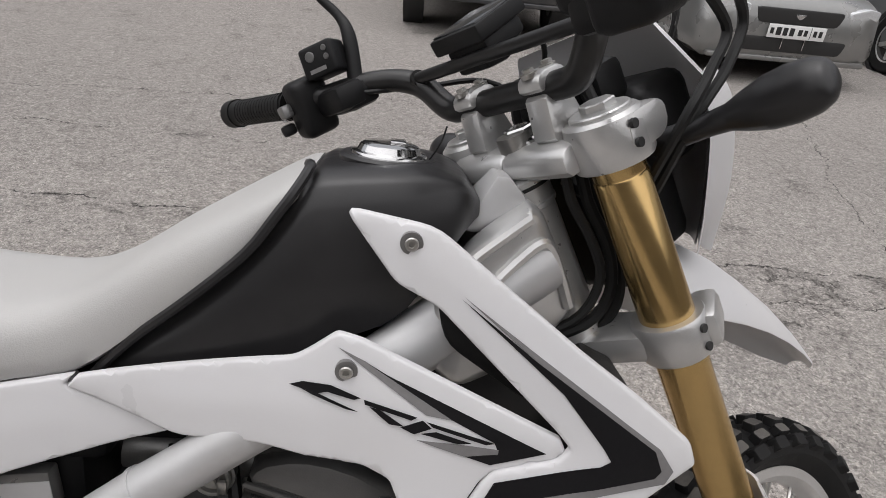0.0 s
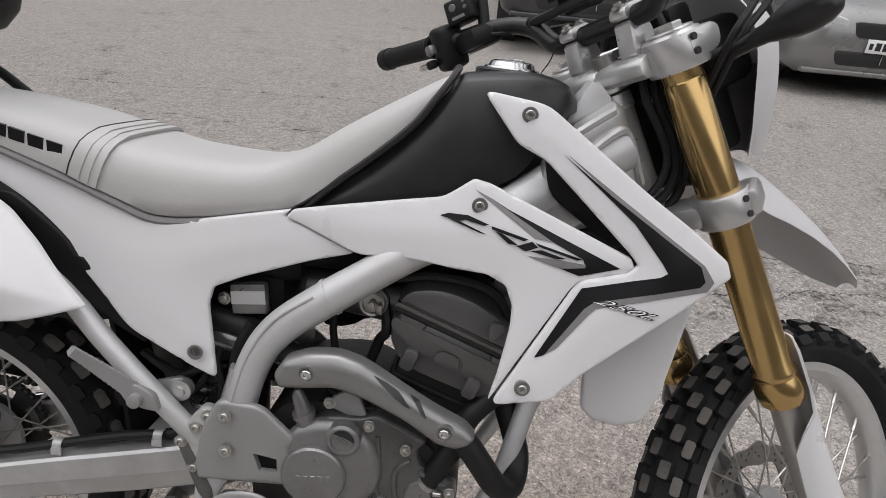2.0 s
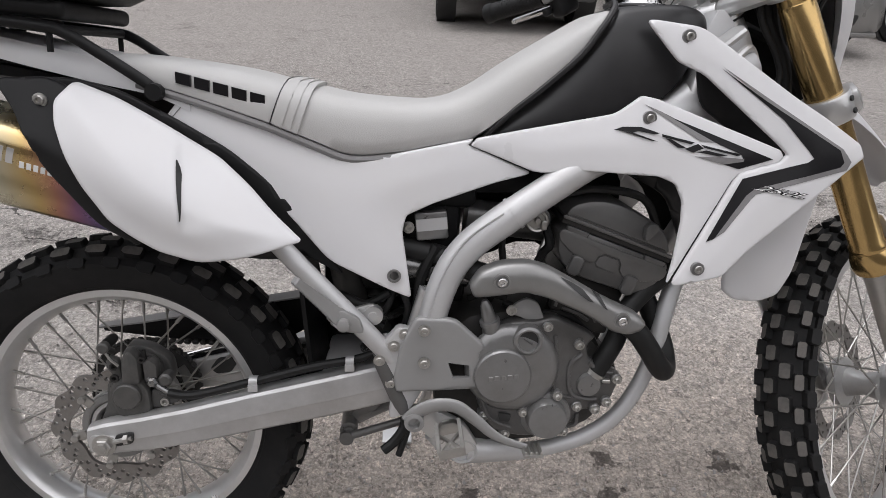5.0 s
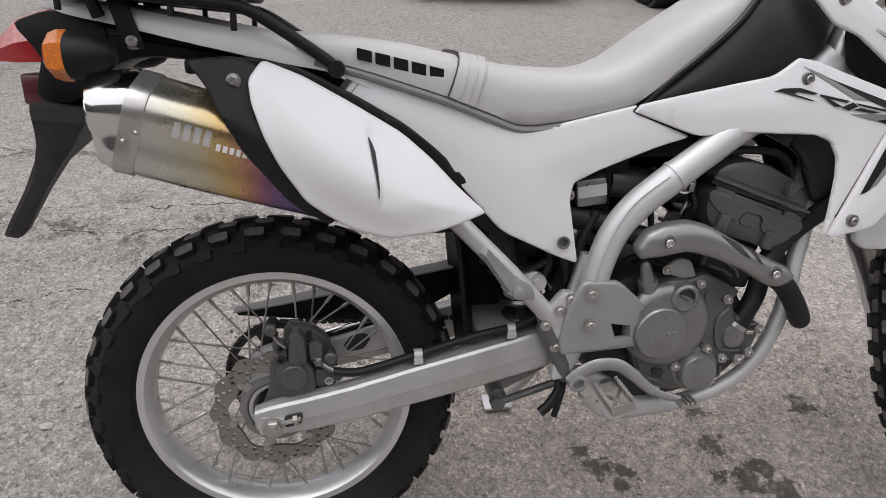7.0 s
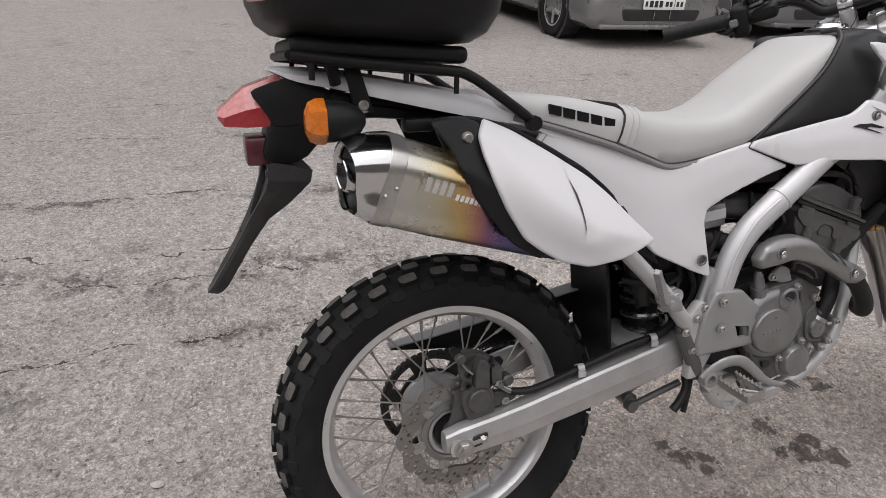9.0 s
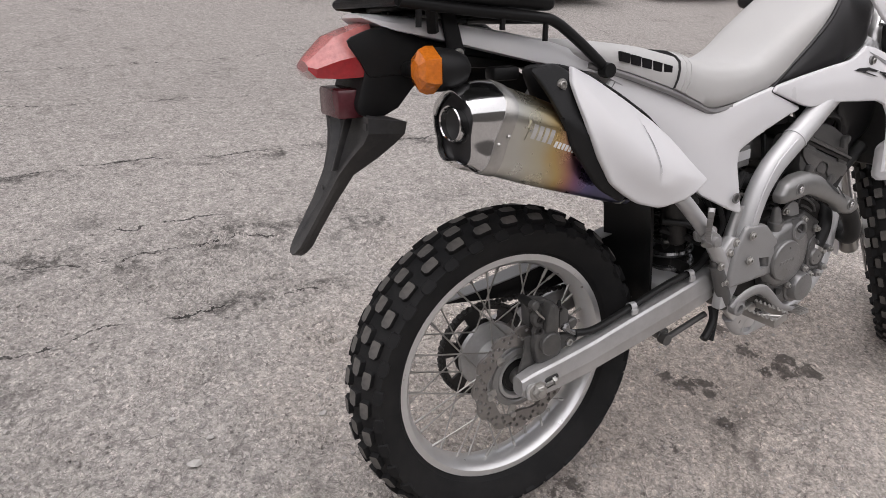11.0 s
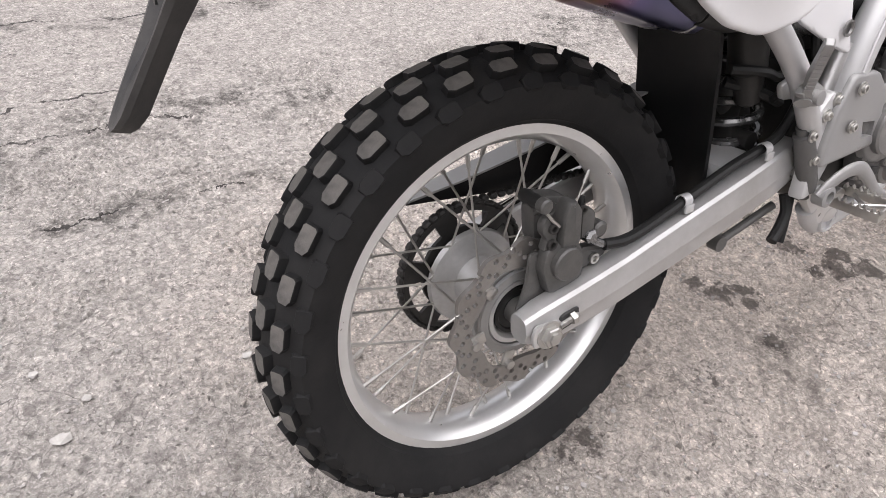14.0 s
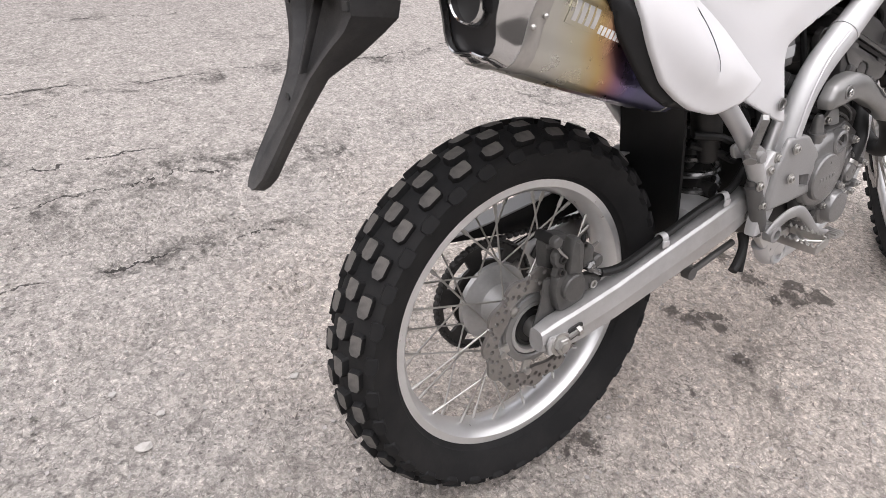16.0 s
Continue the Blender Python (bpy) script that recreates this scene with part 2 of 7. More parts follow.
def box(size, centre=(0, 0, 0), bevel=0.004, segs=2, m=None):
    bm = bmesh.new()
    bmesh.ops.create_cube(bm, size=1)
    bmesh.ops.scale(bm, vec=size, verts=bm.verts)
    if bevel:
        bmesh.ops.bevel(bm, geom=bm.edges[:], offset=bevel, segments=segs, profile=0.5, affect="EDGES")
    if m is not None:
        bm.transform(m)
    bmesh.ops.translate(bm, vec=centre, verts=bm.verts)
    return bm


def prism(outline, y0, y1, bevel=0.003, smooth_steps=0):
    """A plate of an outline in x and z, from y0 to y1."""
    pts = [(x, z) for x, z in outline]
    if smooth_steps:
        pts = round_outline(pts, smooth_steps)
    bm = bmesh.new()
    a = [bm.verts.new((x, y0, z)) for x, z in pts]
    f = bm.faces.new(a)
    bmesh.ops.recalc_face_normals(bm, faces=[f])
    ret = bmesh.ops.extrude_face_region(bm, geom=[f])
    bmesh.ops.translate(bm, vec=(0, y1 - y0, 0), verts=[v for v in ret["geom"] if isinstance(v, bmesh.types.BMVert)])
    bmesh.ops.recalc_face_normals(bm, faces=bm.faces)
    if bevel:
        edges = [e for e in bm.edges if abs(e.verts[0].co.y - e.verts[1].co.y) < 1e-6]
        bmesh.ops.bevel(bm, geom=edges, offset=bevel, segments=2, profile=0.5, affect="EDGES")
    return bm


def round_outline(pts, steps=3, keep=0.28):
    """Rounds the corners of a closed outline."""
    out = []
    n = len(pts)
    for k in range(n):
        a, b, c = (Vector((*pts[(k + j) % n],)) for j in (-1, 0, 1))
        r = min(keep * (a - b).length, keep * (c - b).length)
        p, q = b + (a - b).normalized() * r, b + (c - b).normalized() * r
        for s in range(steps + 1):
            t = s / steps
            out.append(tuple(p * (1 - t) ** 2 + b * 2 * t * (1 - t) + q * t * t))
    return out


def inside(pts, x, z):
    hit = False
    for (x0, z0), (x1, z1) in zip(pts, pts[1:] + pts[:1]):
        if (z0 > z) != (z1 > z) and x < x0 + (z - z0) / (z1 - z0) * (x1 - x0):
            hit = not hit
    return hit


def edge_distance(pts, x, z):
    a = np.array(pts)
    b = np.roll(a, -1, 0)
    d = b - a
    t = np.clip((((x, z) - a) * d).sum(1) / (d * d).sum(1), 0, 1)
    return float(np.sqrt((((x, z) - a - t[:, None] * d) ** 2).sum(1).min()))


class Shell:
    """A moulded plastic panel: an outline in x and z, a surface y(x, z), rolled edges and a thickness."""

    def __init__(self, outline, base, roll=0.008, bulge=0.0, reach=0.04, thick=0.004, cell=0.012, steps=3, keep=0.28):
        self.pts = round_outline(outline, steps, keep)
        self.base, self.roll, self.bulge, self.reach, self.thick, self.cell = base, roll, bulge, reach, thick, cell

    def y(self, x, z):
        d = edge_distance(self.pts, x, z)
        y = self.base(x, z) - self.bulge * (1 - math.exp(-(d / self.reach) ** 2))
        if d < self.roll:
            y += self.roll * (1 - math.sqrt(max(0.0, 1 - (1 - d / self.roll) ** 2)))
        return y

    def mesh(self, outline=None, lift=0.0, thick=None, holes=()):
        """The panel itself, or a film of another outline lying on it."""
        from mathutils.geometry import delaunay_2d_cdt
        film = outline is not None
        pts = outline if film else self.pts
        rim = []
        for (x0, z0), (x1, z1) in zip(pts, pts[1:] + pts[:1]):
            n = max(1, int(math.hypot(x1 - x0, z1 - z0) / self.cell))
            rim += [(x0 + (x1 - x0) * k / n, z0 + (z1 - z0) * k / n) for k in range(n)]
        inner = []
        if not film:
            for share in (0.18, 0.5, 1.0):
                d = self.roll * share
                for k, (x, z) in enumerate(rim):
                    (xa, za), (xb, zb) = rim[k - 1], rim[(k + 1) % len(rim)]
                    t = Vector((xb - xa, zb - za)).normalized()
                    for sgn in (1, -1):
                        q = (x - t.y * d * sgn, z + t.x * d * sgn)
                        if inside(rim, *q) and edge_distance(rim, *q) > d * 0.9:
                            inner.append(q)
        xs, zs = [p[0] for p in rim], [p[1] for p in rim]
        c = self.cell
        for i in range(int((max(xs) - min(xs)) / c) + 1):
            for j in range(int((max(zs) - min(zs)) / c) + 1):
                q = (min(xs) + (i + 0.5 * (j % 2)) * c, min(zs) + j * c)
                if inside(rim, *q) and edge_distance(rim, *q) > (c * 0.4 if film else self.roll * 1.3):
                    inner.append(q)
        loops = [rim]
        for h in holes:
            loops.append(h)
        verts, edges = [], []
        for lp in loops:
            s = len(verts)
            verts += [Vector(q) for q in lp]
            edges += [(s + k, s + (k + 1) % len(lp)) for k in range(len(lp))]
        verts += [Vector(q) for q in inner if not any(inside(h, *q) for h in holes)]
        v, _, f, *_ = delaunay_2d_cdt(verts, edges, [], 0, 1e-6)
        bm = bmesh.new()
        t = self.thick if thick is None else thick
        front = [bm.verts.new((q.x, self.y(q.x, q.y) - lift, q.y)) for q in v]
        back = [bm.verts.new((q.x, self.base(q.x, q.y) + self.roll + t if not film else w.co.y + t, q.y)) for q, w in zip(v, front)]
        used = {}
        for tri in f:
            cx, cz = sum(v[k].x for k in tri) / 3, sum(v[k].y for k in tri) / 3
            if not inside(rim, cx, cz) or any(inside(h, cx, cz) for h in holes):
                continue
            bm.faces.new([front[k] for k in tri])
            bm.faces.new([back[k] for k in reversed(tri)])
            for a, b in zip(tri, list(tri[1:]) + [tri[0]]):
                used[(a, b)] = used.get((a, b), 0) + 1
        for a, b in used:
            if (b, a) not in used:
                bm.faces.new((front[b], front[a], back[a], back[b]))
        loose = [w for w in bm.verts if not w.link_faces]
        bmesh.ops.delete(bm, geom=loose, context="VERTS")
        bmesh.ops.recalc_face_normals(bm, faces=bm.faces)
        return bm


def join(*meshes):
    """One bmesh out of several."""
    out = bmesh.new()
    for b in meshes:
        me = bpy.data.meshes.new("tmp")
        b.to_mesh(me)
        b.free()
        out.from_mesh(me)
        bpy.data.meshes.remove(me)
    return out


def bolt(at, r=0.008, depth=0.006, flange=True):
    """A hexagon socket bolt whose head looks to the machine's right."""
    x, y, z = at
    prof = [(r * 1.5, y + 0.001), (r * 1.5, y - 0.0015), (r, y - 0.002), (r, y - depth + 0.001), (r * 0.85, y - depth), (r * 0.5, y - depth), (r * 0.45, y - depth * 0.5), (0.0005, y - depth * 0.5)]
    return lathe(prof if flange else prof[2:], 14, (x, 0, z))


# ---------------------------------------------------------------- ground
def asphalt():
    mat = bpy.data.materials.new("worn_asphalt")
    mat.use_nodes = True
    n, l = mat.node_tree.nodes, mat.node_tree.links
    p = n["Principled BSDF"]
    co = n.new("ShaderNodeTexCoord")
    here = co.outputs["Object"]

    def noise_tex(scale, detail=6.0, rough=0.6, vec=None):
        t = n.new("ShaderNodeTexNoise")
        t.inputs["Scale"].default_value, t.inputs["Detail"].default_value, t.inputs["Roughness"].default_value = scale, detail, rough
        l.new(vec or here, t.inputs["Vector"])
        return t.outputs[0]

    def op(kind, a, b=None, c=None):
        m = n.new("ShaderNodeMath")
        m.operation = kind
        for k, v in enumerate((a, b, c)):
            if v is None:
                continue
            if isinstance(v, (int, float)):
                m.inputs[k].default_value = v
            else:
                l.new(v, m.inputs[k])
        return m.outputs[0]

    def span(v, a, b, c, d):
        m = n.new("ShaderNodeMapRange")
        l.new(v, m.inputs["Value"])
        for k, w in zip(("From Min", "From Max", "To Min", "To Max"), (a, b, c, d)):
            m.inputs[k].default_value = w
        return m.outputs[0]

    def mix(f, a, b):
        m = n.new("ShaderNodeMix")
        m.data_type = "RGBA"
        l.new(f, m.inputs[0])
        for k, v in ((6, a), (7, b)):
            if isinstance(v, tuple):
                m.inputs[k].default_value = (*v, 1)
            else:
                l.new(v, m.inputs[k])
        return m.outputs[2]

    # binder and the stones that the wear has laid bare
    warp = n.new("ShaderNodeVectorMath")
    warp.operation = "MULTIPLY_ADD"
    wn3 = n.new("ShaderNodeTexNoise")
    wn3.inputs["Scale"].default_value, wn3.inputs["Detail"].default_value = 40.0, 3.0
    l.new(here, wn3.inputs["Vector"])
    l.new(wn3.outputs["Color"], warp.inputs[0])
    warp.inputs[1].default_value = (0.02, 0.02, 0.02)
    l.new(here, warp.inputs[2])
    stones, tones = [], []
    for scale in (60.0, 125.0, 260.0):
        v = n.new("ShaderNodeTexVoronoi")
        v.inputs["Scale"].default_value = scale
        l.new(warp.outputs[0], v.inputs["Vector"])
        t = n.new("ShaderNodeSeparateColor")
        l.new(v.outputs["Color"], t.inputs[0])
        stones.append(v.outputs["Distance"])
        tones.append(t.outputs)
    big = noise_tex(0.9, 5, 0.6)
    mid = noise_tex(6.0, 8, 0.65)
    rough = noise_tex(24.0, 9, 0.74)
    fine = noise_tex(140.0, 4, 0.7)
    col = mix(span(mid, 0.3, 0.72, 0, 1), (0.335, 0.311, 0.288), (0.400, 0.372, 0.347))
    col = mix(span(big, 0.35, 0.65, 0, 0.55), col, (0.354, 0.328, 0.304))
    for k, (lo, amount, pale) in enumerate(((0.45, 0.60, (0.50, 0.470, 0.440)), (0.42, 0.75, (0.54, 0.510, 0.478)), (0.55, 0.85, (0.58, 0.550, 0.516)))):
        col = mix(op("MULTIPLY", span(tones[k][0], lo, 0.92, 0, amount), span(stones[k], 0.25, 0.5, 1, 0)), col, pale)
    # grains that have come out and left small dark holes
    lost = op("MULTIPLY", span(tones[1][1], 0.80, 0.88, 0, 0.75), op("MULTIPLY", span(stones[1], 0.22, 0.45, 1, 0), span(mid, 0.38, 0.55, 0.15, 1)))
    lost = op("MAXIMUM", lost, op("MULTIPLY", span(tones[0][1], 0.90, 0.93, 0, 0.6), span(stones[0], 0.2, 0.42, 1, 0)))
    col = mix(lost, col, (0.111, 0.101, 0.094))
    col = mix(op("MULTIPLY", span(tones[2][1], 0.62, 0.9, 0, 0.7), span(fine, 0.35, 0.7, 0, 1)), col, (0.165, 0.150, 0.139))
    col = mix(span(fine, 0.55, 0.69, 0, 0.62), col, (0.185, 0.172, 0.158))
    col = mix(span(rough, 0.58, 0.66, 0, 0.22), col, (0.205, 0.190, 0.175))
    # the coarse skin: relief shading put into the colour, high grains pale, hollows dark
    lump = noise_tex(110.0, 8, 0.8)
    grain = n.new("ShaderNodeVectorMath")
    grain.operation = "SCALE"
    l.new(col, grain.inputs[0])
    facet = op("MULTIPLY", span(tones[0][2], 0, 1, 0.86, 1.15), span(tones[1][2], 0, 1, 0.80, 1.21))
    l.new(op("MULTIPLY", facet, op("MULTIPLY", span(lump, 0.44, 0.56, 1.16, 0.86), span(rough, 0.44, 0.56, 1.07, 0.92))), grain.inputs["Scale"])
    col = grain.outputs[0]
    # edges of flakes and hairline breaks
    for scale, wide, amount, lo, hi in ((38.0, 0.05, 0.45, 0.46, 0.56), (11.0, 0.022, 0.5, 0.53, 0.59)):
        v = n.new("ShaderNodeTexVoronoi")
        v.feature = "DISTANCE_TO_EDGE"
        v.inputs["Scale"].default_value = scale
        l.new(warp.outputs[0], v.inputs["Vector"])
        edge = op("MULTIPLY", span(v.outputs["Distance"], wide * 0.4, wide, amount, 0), span(noise_tex(scale * 0.35, 6, 0.7), lo, hi, 0, 1))
        col = mix(edge, col, (0.10, 0.092, 0.086))
    # worn holes
    pit = noise_tex(2.3, 9, 0.72)
    pits = op("MULTIPLY", span(pit, 0.57, 0.66, 0, 0.85), span(noise_tex(30.0, 6, 0.75), 0.45, 0.57, 0, 1))
    col = mix(pits, col, (0.130, 0.119, 0.112))

    # cracks: wandering lines y = a + b x between two ends
    sep = n.new("ShaderNodeSeparateXYZ")
    l.new(here, sep.inputs[0])
    x, y = sep.outputs["X"], sep.outputs["Y"]
    w1 = op("MULTIPLY", op("SUBTRACT", noise_tex(1.7, 7, 0.62), 0.5), 0.42)
    w2 = op("MULTIPLY", op("SUBTRACT", noise_tex(12.0, 4, 0.6), 0.5), 0.05)
    yy = op("ADD", op("ADD", y, w1), w2)
    xx = op("ADD", op("ADD", x, op("MULTIPLY", w1, 0.8)), w2)
    thin = span(noise_tex(5.0, 4, 0.6), 0.32, 0.68, 0.0014, 0.0085)
    crack = None
    for along, across, a, b, lo, hi, wide in ((x, yy, 2.08, -0.04, -2.6, 1.3, 1.0), (x, yy, 1.50, -0.05, -2.8, -0.25, 0.9), (x, yy, 1.25, -0.10, -1.6, -0.05, 0.8), (x, yy, 0.905, 0.03, -1.8, -0.05, 0.9),
                                               (x, yy, 2.05, -0.07, 1.45, 4.5, 1.1), (y, xx, 2.4, 0.35, 2.1, 4.6, 0.7), (x, yy, 3.7, 0.1, -3.0, 3.0, 0.7), (x, yy, 2.9, -0.05, -2.0, 0.2, 0.6), (x, yy, 1.2, 0.16, 1.3, 3.0, 0.7)):
        off = op("ABSOLUTE", op("SUBTRACT", across, op("MULTIPLY_ADD", along, b, a)))
        line = op("LESS_THAN", off, op("MULTIPLY", thin, wide))
        ends = op("MULTIPLY", op("GREATER_THAN", along, lo), op("LESS_THAN", along, hi))
        one = op("MULTIPLY", line, ends)
        crack = one if crack is None else op("MAXIMUM", crack, one)
    worn = None
    for along, across, a, b, lo, hi, wide in ((x, yy, 2.04, -0.03, -2.6, 1.3, 0.09), (x, yy, 1.30, -0.06, -1.4, 0.3, 0.16), (x, yy, 0.90, 0.03, -0.55, 0.0, 0.07), (x, yy, 1.95, -0.07, 1.45, 4.5, 0.16), (x, yy, 1.25, 0.1, 1.2, 2.6, 0.2)):
        off = op("ABSOLUTE", op("SUBTRACT", across, op("MULTIPLY_ADD", along, b, a)))
        one = op("MULTIPLY", span(off, wide, wide * 0.4, 0, 1), op("MULTIPLY", op("GREATER_THAN", along, lo), op("LESS_THAN", along, hi)))
        worn = one if worn is None else op("MAXIMUM", worn, one)
    worn = op("MULTIPLY", worn, op("MULTIPLY", span(noise_tex(7.0, 9, 0.78), 0.50, 0.57, 0, 0.72), span(noise_tex(40.0, 8, 0.8), 0.46, 0.54, 0.0, 1)))
    col = mix(worn, col, (0.080, 0.073, 0.068))
    gap = op("MULTIPLY", crack, span(noise_tex(9.0, 5, 0.65), 0.42, 0.52, 0.0, 0.9))
    col = mix(gap, col, (0.032, 0.029, 0.027))

    # damp drips under the machine
    wob = op("MULTIPLY", op("SUBTRACT", noise_tex(26.0, 8, 0.7), 0.5), 0.15)
    damp = None
    for sx, sy, r in ((0.666, 0.079, 0.032), (0.736, 0.063, 0.022), (0.711, 0.020, 0.022), (0.969, 0.111, 0.030), (0.946, 0.031, 0.022), (0.995, 0.000, 0.036), (1.035, 0.033, 0.030), (1.060, -0.036, 0.034), (0.98, 0.22, 0.024), (0.648, 0.122, 0.018), (0.661, -0.074, 0.022), (0.463, -0.067, 0.014), (0.16, -0.057, 0.024), (0.104, -0.064, 0.014), (1.27, 0.21, 0.03)):
        d = op("SQRT", op("ADD", op("POWER", op("SUBTRACT", x, sx), 2.0), op("POWER", op("SUBTRACT", y, sy), 2.0)))
        one = span(op("ADD", d, wob), r - 0.004, r + 0.004, 1, 0)
        damp = one if damp is None else op("MAXIMUM", damp, one)
    damp = op("MULTIPLY", damp, span(rough, 0.35, 0.5, 0.45, 1))
    col = mix(op("MULTIPLY", damp, 0.86), col, (0.056, 0.049, 0.045))
    # asphalt darker towards the parked cars
    apart = op("ADD", y, op("MULTIPLY", op("SUBTRACT", noise_tex(0.5, 5, 0.6), 0.5), 2.4))
    toned = n.new("ShaderNodeVectorMath")
    toned.operation = "MULTIPLY"
    l.new(col, toned.inputs[0])
    l.new(mix(span(apart, 0.6, 3.2, 0, 1), (1.06, 1.06, 1.06), (0.80, 0.795, 0.80)), toned.inputs[1])
    # brown dust round the machine, also painted paler to offset the shade under it
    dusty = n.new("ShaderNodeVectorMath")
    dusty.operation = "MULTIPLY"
    l.new(toned.outputs[0], dusty.inputs[0])
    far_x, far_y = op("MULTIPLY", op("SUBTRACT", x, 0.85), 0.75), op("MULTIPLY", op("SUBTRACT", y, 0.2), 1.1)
    lift_zone = op("ADD", op("SQRT", op("ADD", op("POWER", far_x, 2.0), op("POWER", far_y, 2.0))), op("MULTIPLY", op("SUBTRACT", noise_tex(1.6, 6, 0.65), 0.5), 1.3))
    l.new(mix(span(lift_zone, 0.25, 1.15, 1, 0), (1.0, 1.0, 1.0), (1.30, 1.235, 1.18)), dusty.inputs[1])
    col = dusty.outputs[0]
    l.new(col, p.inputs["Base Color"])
    l.new(op("SUBTRACT", 0.92, op("MULTIPLY", damp, 0.3)), p.inputs["Roughness"])
    p.inputs["Specular IOR Level"].default_value = 0.3
    height = op("ADD", op("MULTIPLY", span(stones[0], 0.0, 0.6, 1, 0), 0.5), op("MULTIPLY", span(stones[1], 0.0, 0.6, 1, 0), 0.4))
    height = op("ADD", op("ADD", height, op("MULTIPLY", fine, 0.5)), op("ADD", op("MULTIPLY", mid, 2.0), op("ADD", op("MULTIPLY", rough, -3.5), op("MULTIPLY", lump, -1.6))))
    height = op("SUBTRACT", height, op("MULTIPLY", op("MAXIMUM", op("MAXIMUM", gap, lost), op("MULTIPLY", op("MAXIMUM", pits, worn), 0.7)), 2.2))
    b = n.new("ShaderNodeBump")
    b.inputs["Strength"].default_value, b.inputs["Distance"].default_value = 1.0, 0.0045
    l.new(height, b.inputs["Height"])
    l.new(b.outputs[0], p.inputs["Normal"])
    return mat


def smooth_field(rng, xs, ys, cell):
    """Random heights on a lattice of the given cell, blended between."""
    gx, gy = xs / cell, ys / cell
    ix, iy = np.floor(gx).astype(int), np.floor(gy).astype(int)
    fx, fy = gx - ix, gy - iy
    fx, fy = fx * fx * (3 - 2 * fx), fy * fy * (3 - 2 * fy)
    ix, iy = ix - ix.min(), iy - iy.min()
    v = rng.uniform(-1, 1, (iy.max() + 2, ix.max() + 2))
    p = lambda j, i: v[np.ix_(iy + j, ix + i)]
    fx, fy = fx[None, :], fy[:, None]
    return (p(0, 0) * (1 - fx) + p(0, 1) * fx) * (1 - fy) + (p(1, 0) * (1 - fx) + p(1, 1) * fx) * fy


def ground_sheet():
    """One sheet to the horizon; near the machine it has the flakes, hollows and swells of old asphalt."""
    rng = np.random.default_rng(8)
    far = [-400, -120, -40, -16, -8, -5, -3.6]
    xs = np.array(far + list(np.arange(-2.6, -1.25, 0.05)) + list(np.arange(-1.2, 1.65, 0.0075)) + list(np.arange(1.7, 4.2, 0.05)) + [5, 7, 10, 16, 40, 120, 400])
    ys = np.array(far + list(np.arange(-2.6, -0.45, 0.06)) + list(np.arange(-0.4, 1.55, 0.0075)) + list(np.arange(1.6, 4.2, 0.04)) + [5, 7, 10, 16, 40, 120, 400])
    near = np.clip((np.minimum(xs + 1.25, 1.7 - xs) / 0.15), 0, 1)[None, :] * np.clip(np.minimum(ys + 0.45, 1.6 - ys) / 0.15, 0, 1)[:, None]
    fade = np.clip(1 - np.hypot(xs[None, :], ys[:, None]) / 6.0, 0, 1)
    inner_x, inner_y = np.clip(xs, -6, 6), np.clip(ys, -6, 6)
    broad = 0.006 * smooth_field(rng, inner_x, inner_y, 0.45) + 0.003 * smooth_field(rng, inner_x, inner_y, 0.13)
    flakes = rng.uniform(-1, 1, (len(ys), len(xs)))
    patch = np.clip(0.55 + 0.9 * smooth_field(rng, inner_x, inner_y, 0.16), 0.25, 1.3)
    rough = 0.0034 * flakes + 0.0030 * smooth_field(rng, inner_x, inner_y, 0.019) + 0.0026 * smooth_field(rng, inner_x, inner_y, 0.045)
    holes = np.clip(smooth_field(rng, inner_x, inner_y, 0.03) - 0.45, 0, 1) * -0.010
    z = fade * broad + near * patch * (rough + holes) - 0.003
    bm_co = np.stack([np.broadcast_to(xs[None, :], z.shape), np.broadcast_to(ys[:, None], z.shape), z], -1).reshape(-1, 3)
    w, h = len(xs), len(ys)
    k = (np.arange(h - 1)[:, None] * w + np.arange(w - 1)[None, :]).reshape(-1)
    quads = np.stack([k, k + 1, k + 1 + w, k + w], -1)
    me = bpy.data.meshes.new("ground")
    me.vertices.add(len(bm_co))
    me.vertices.foreach_set("co", bm_co.ravel())
    me.loops.add(quads.size)
    me.loops.foreach_set("vertex_index", quads.ravel())
    me.polygons.add(len(quads))
    me.polygons.foreach_set("loop_start", np.arange(0, quads.size, 4))
    me.update(calc_edges=True)
    me.polygons.foreach_set("use_smooth", [True] * len(quads))
    me.set_sharp_from_angle(angle=radians(14))
    me.materials.append(asphalt())
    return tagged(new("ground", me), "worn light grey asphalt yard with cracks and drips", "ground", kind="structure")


ground = ground_sheet()


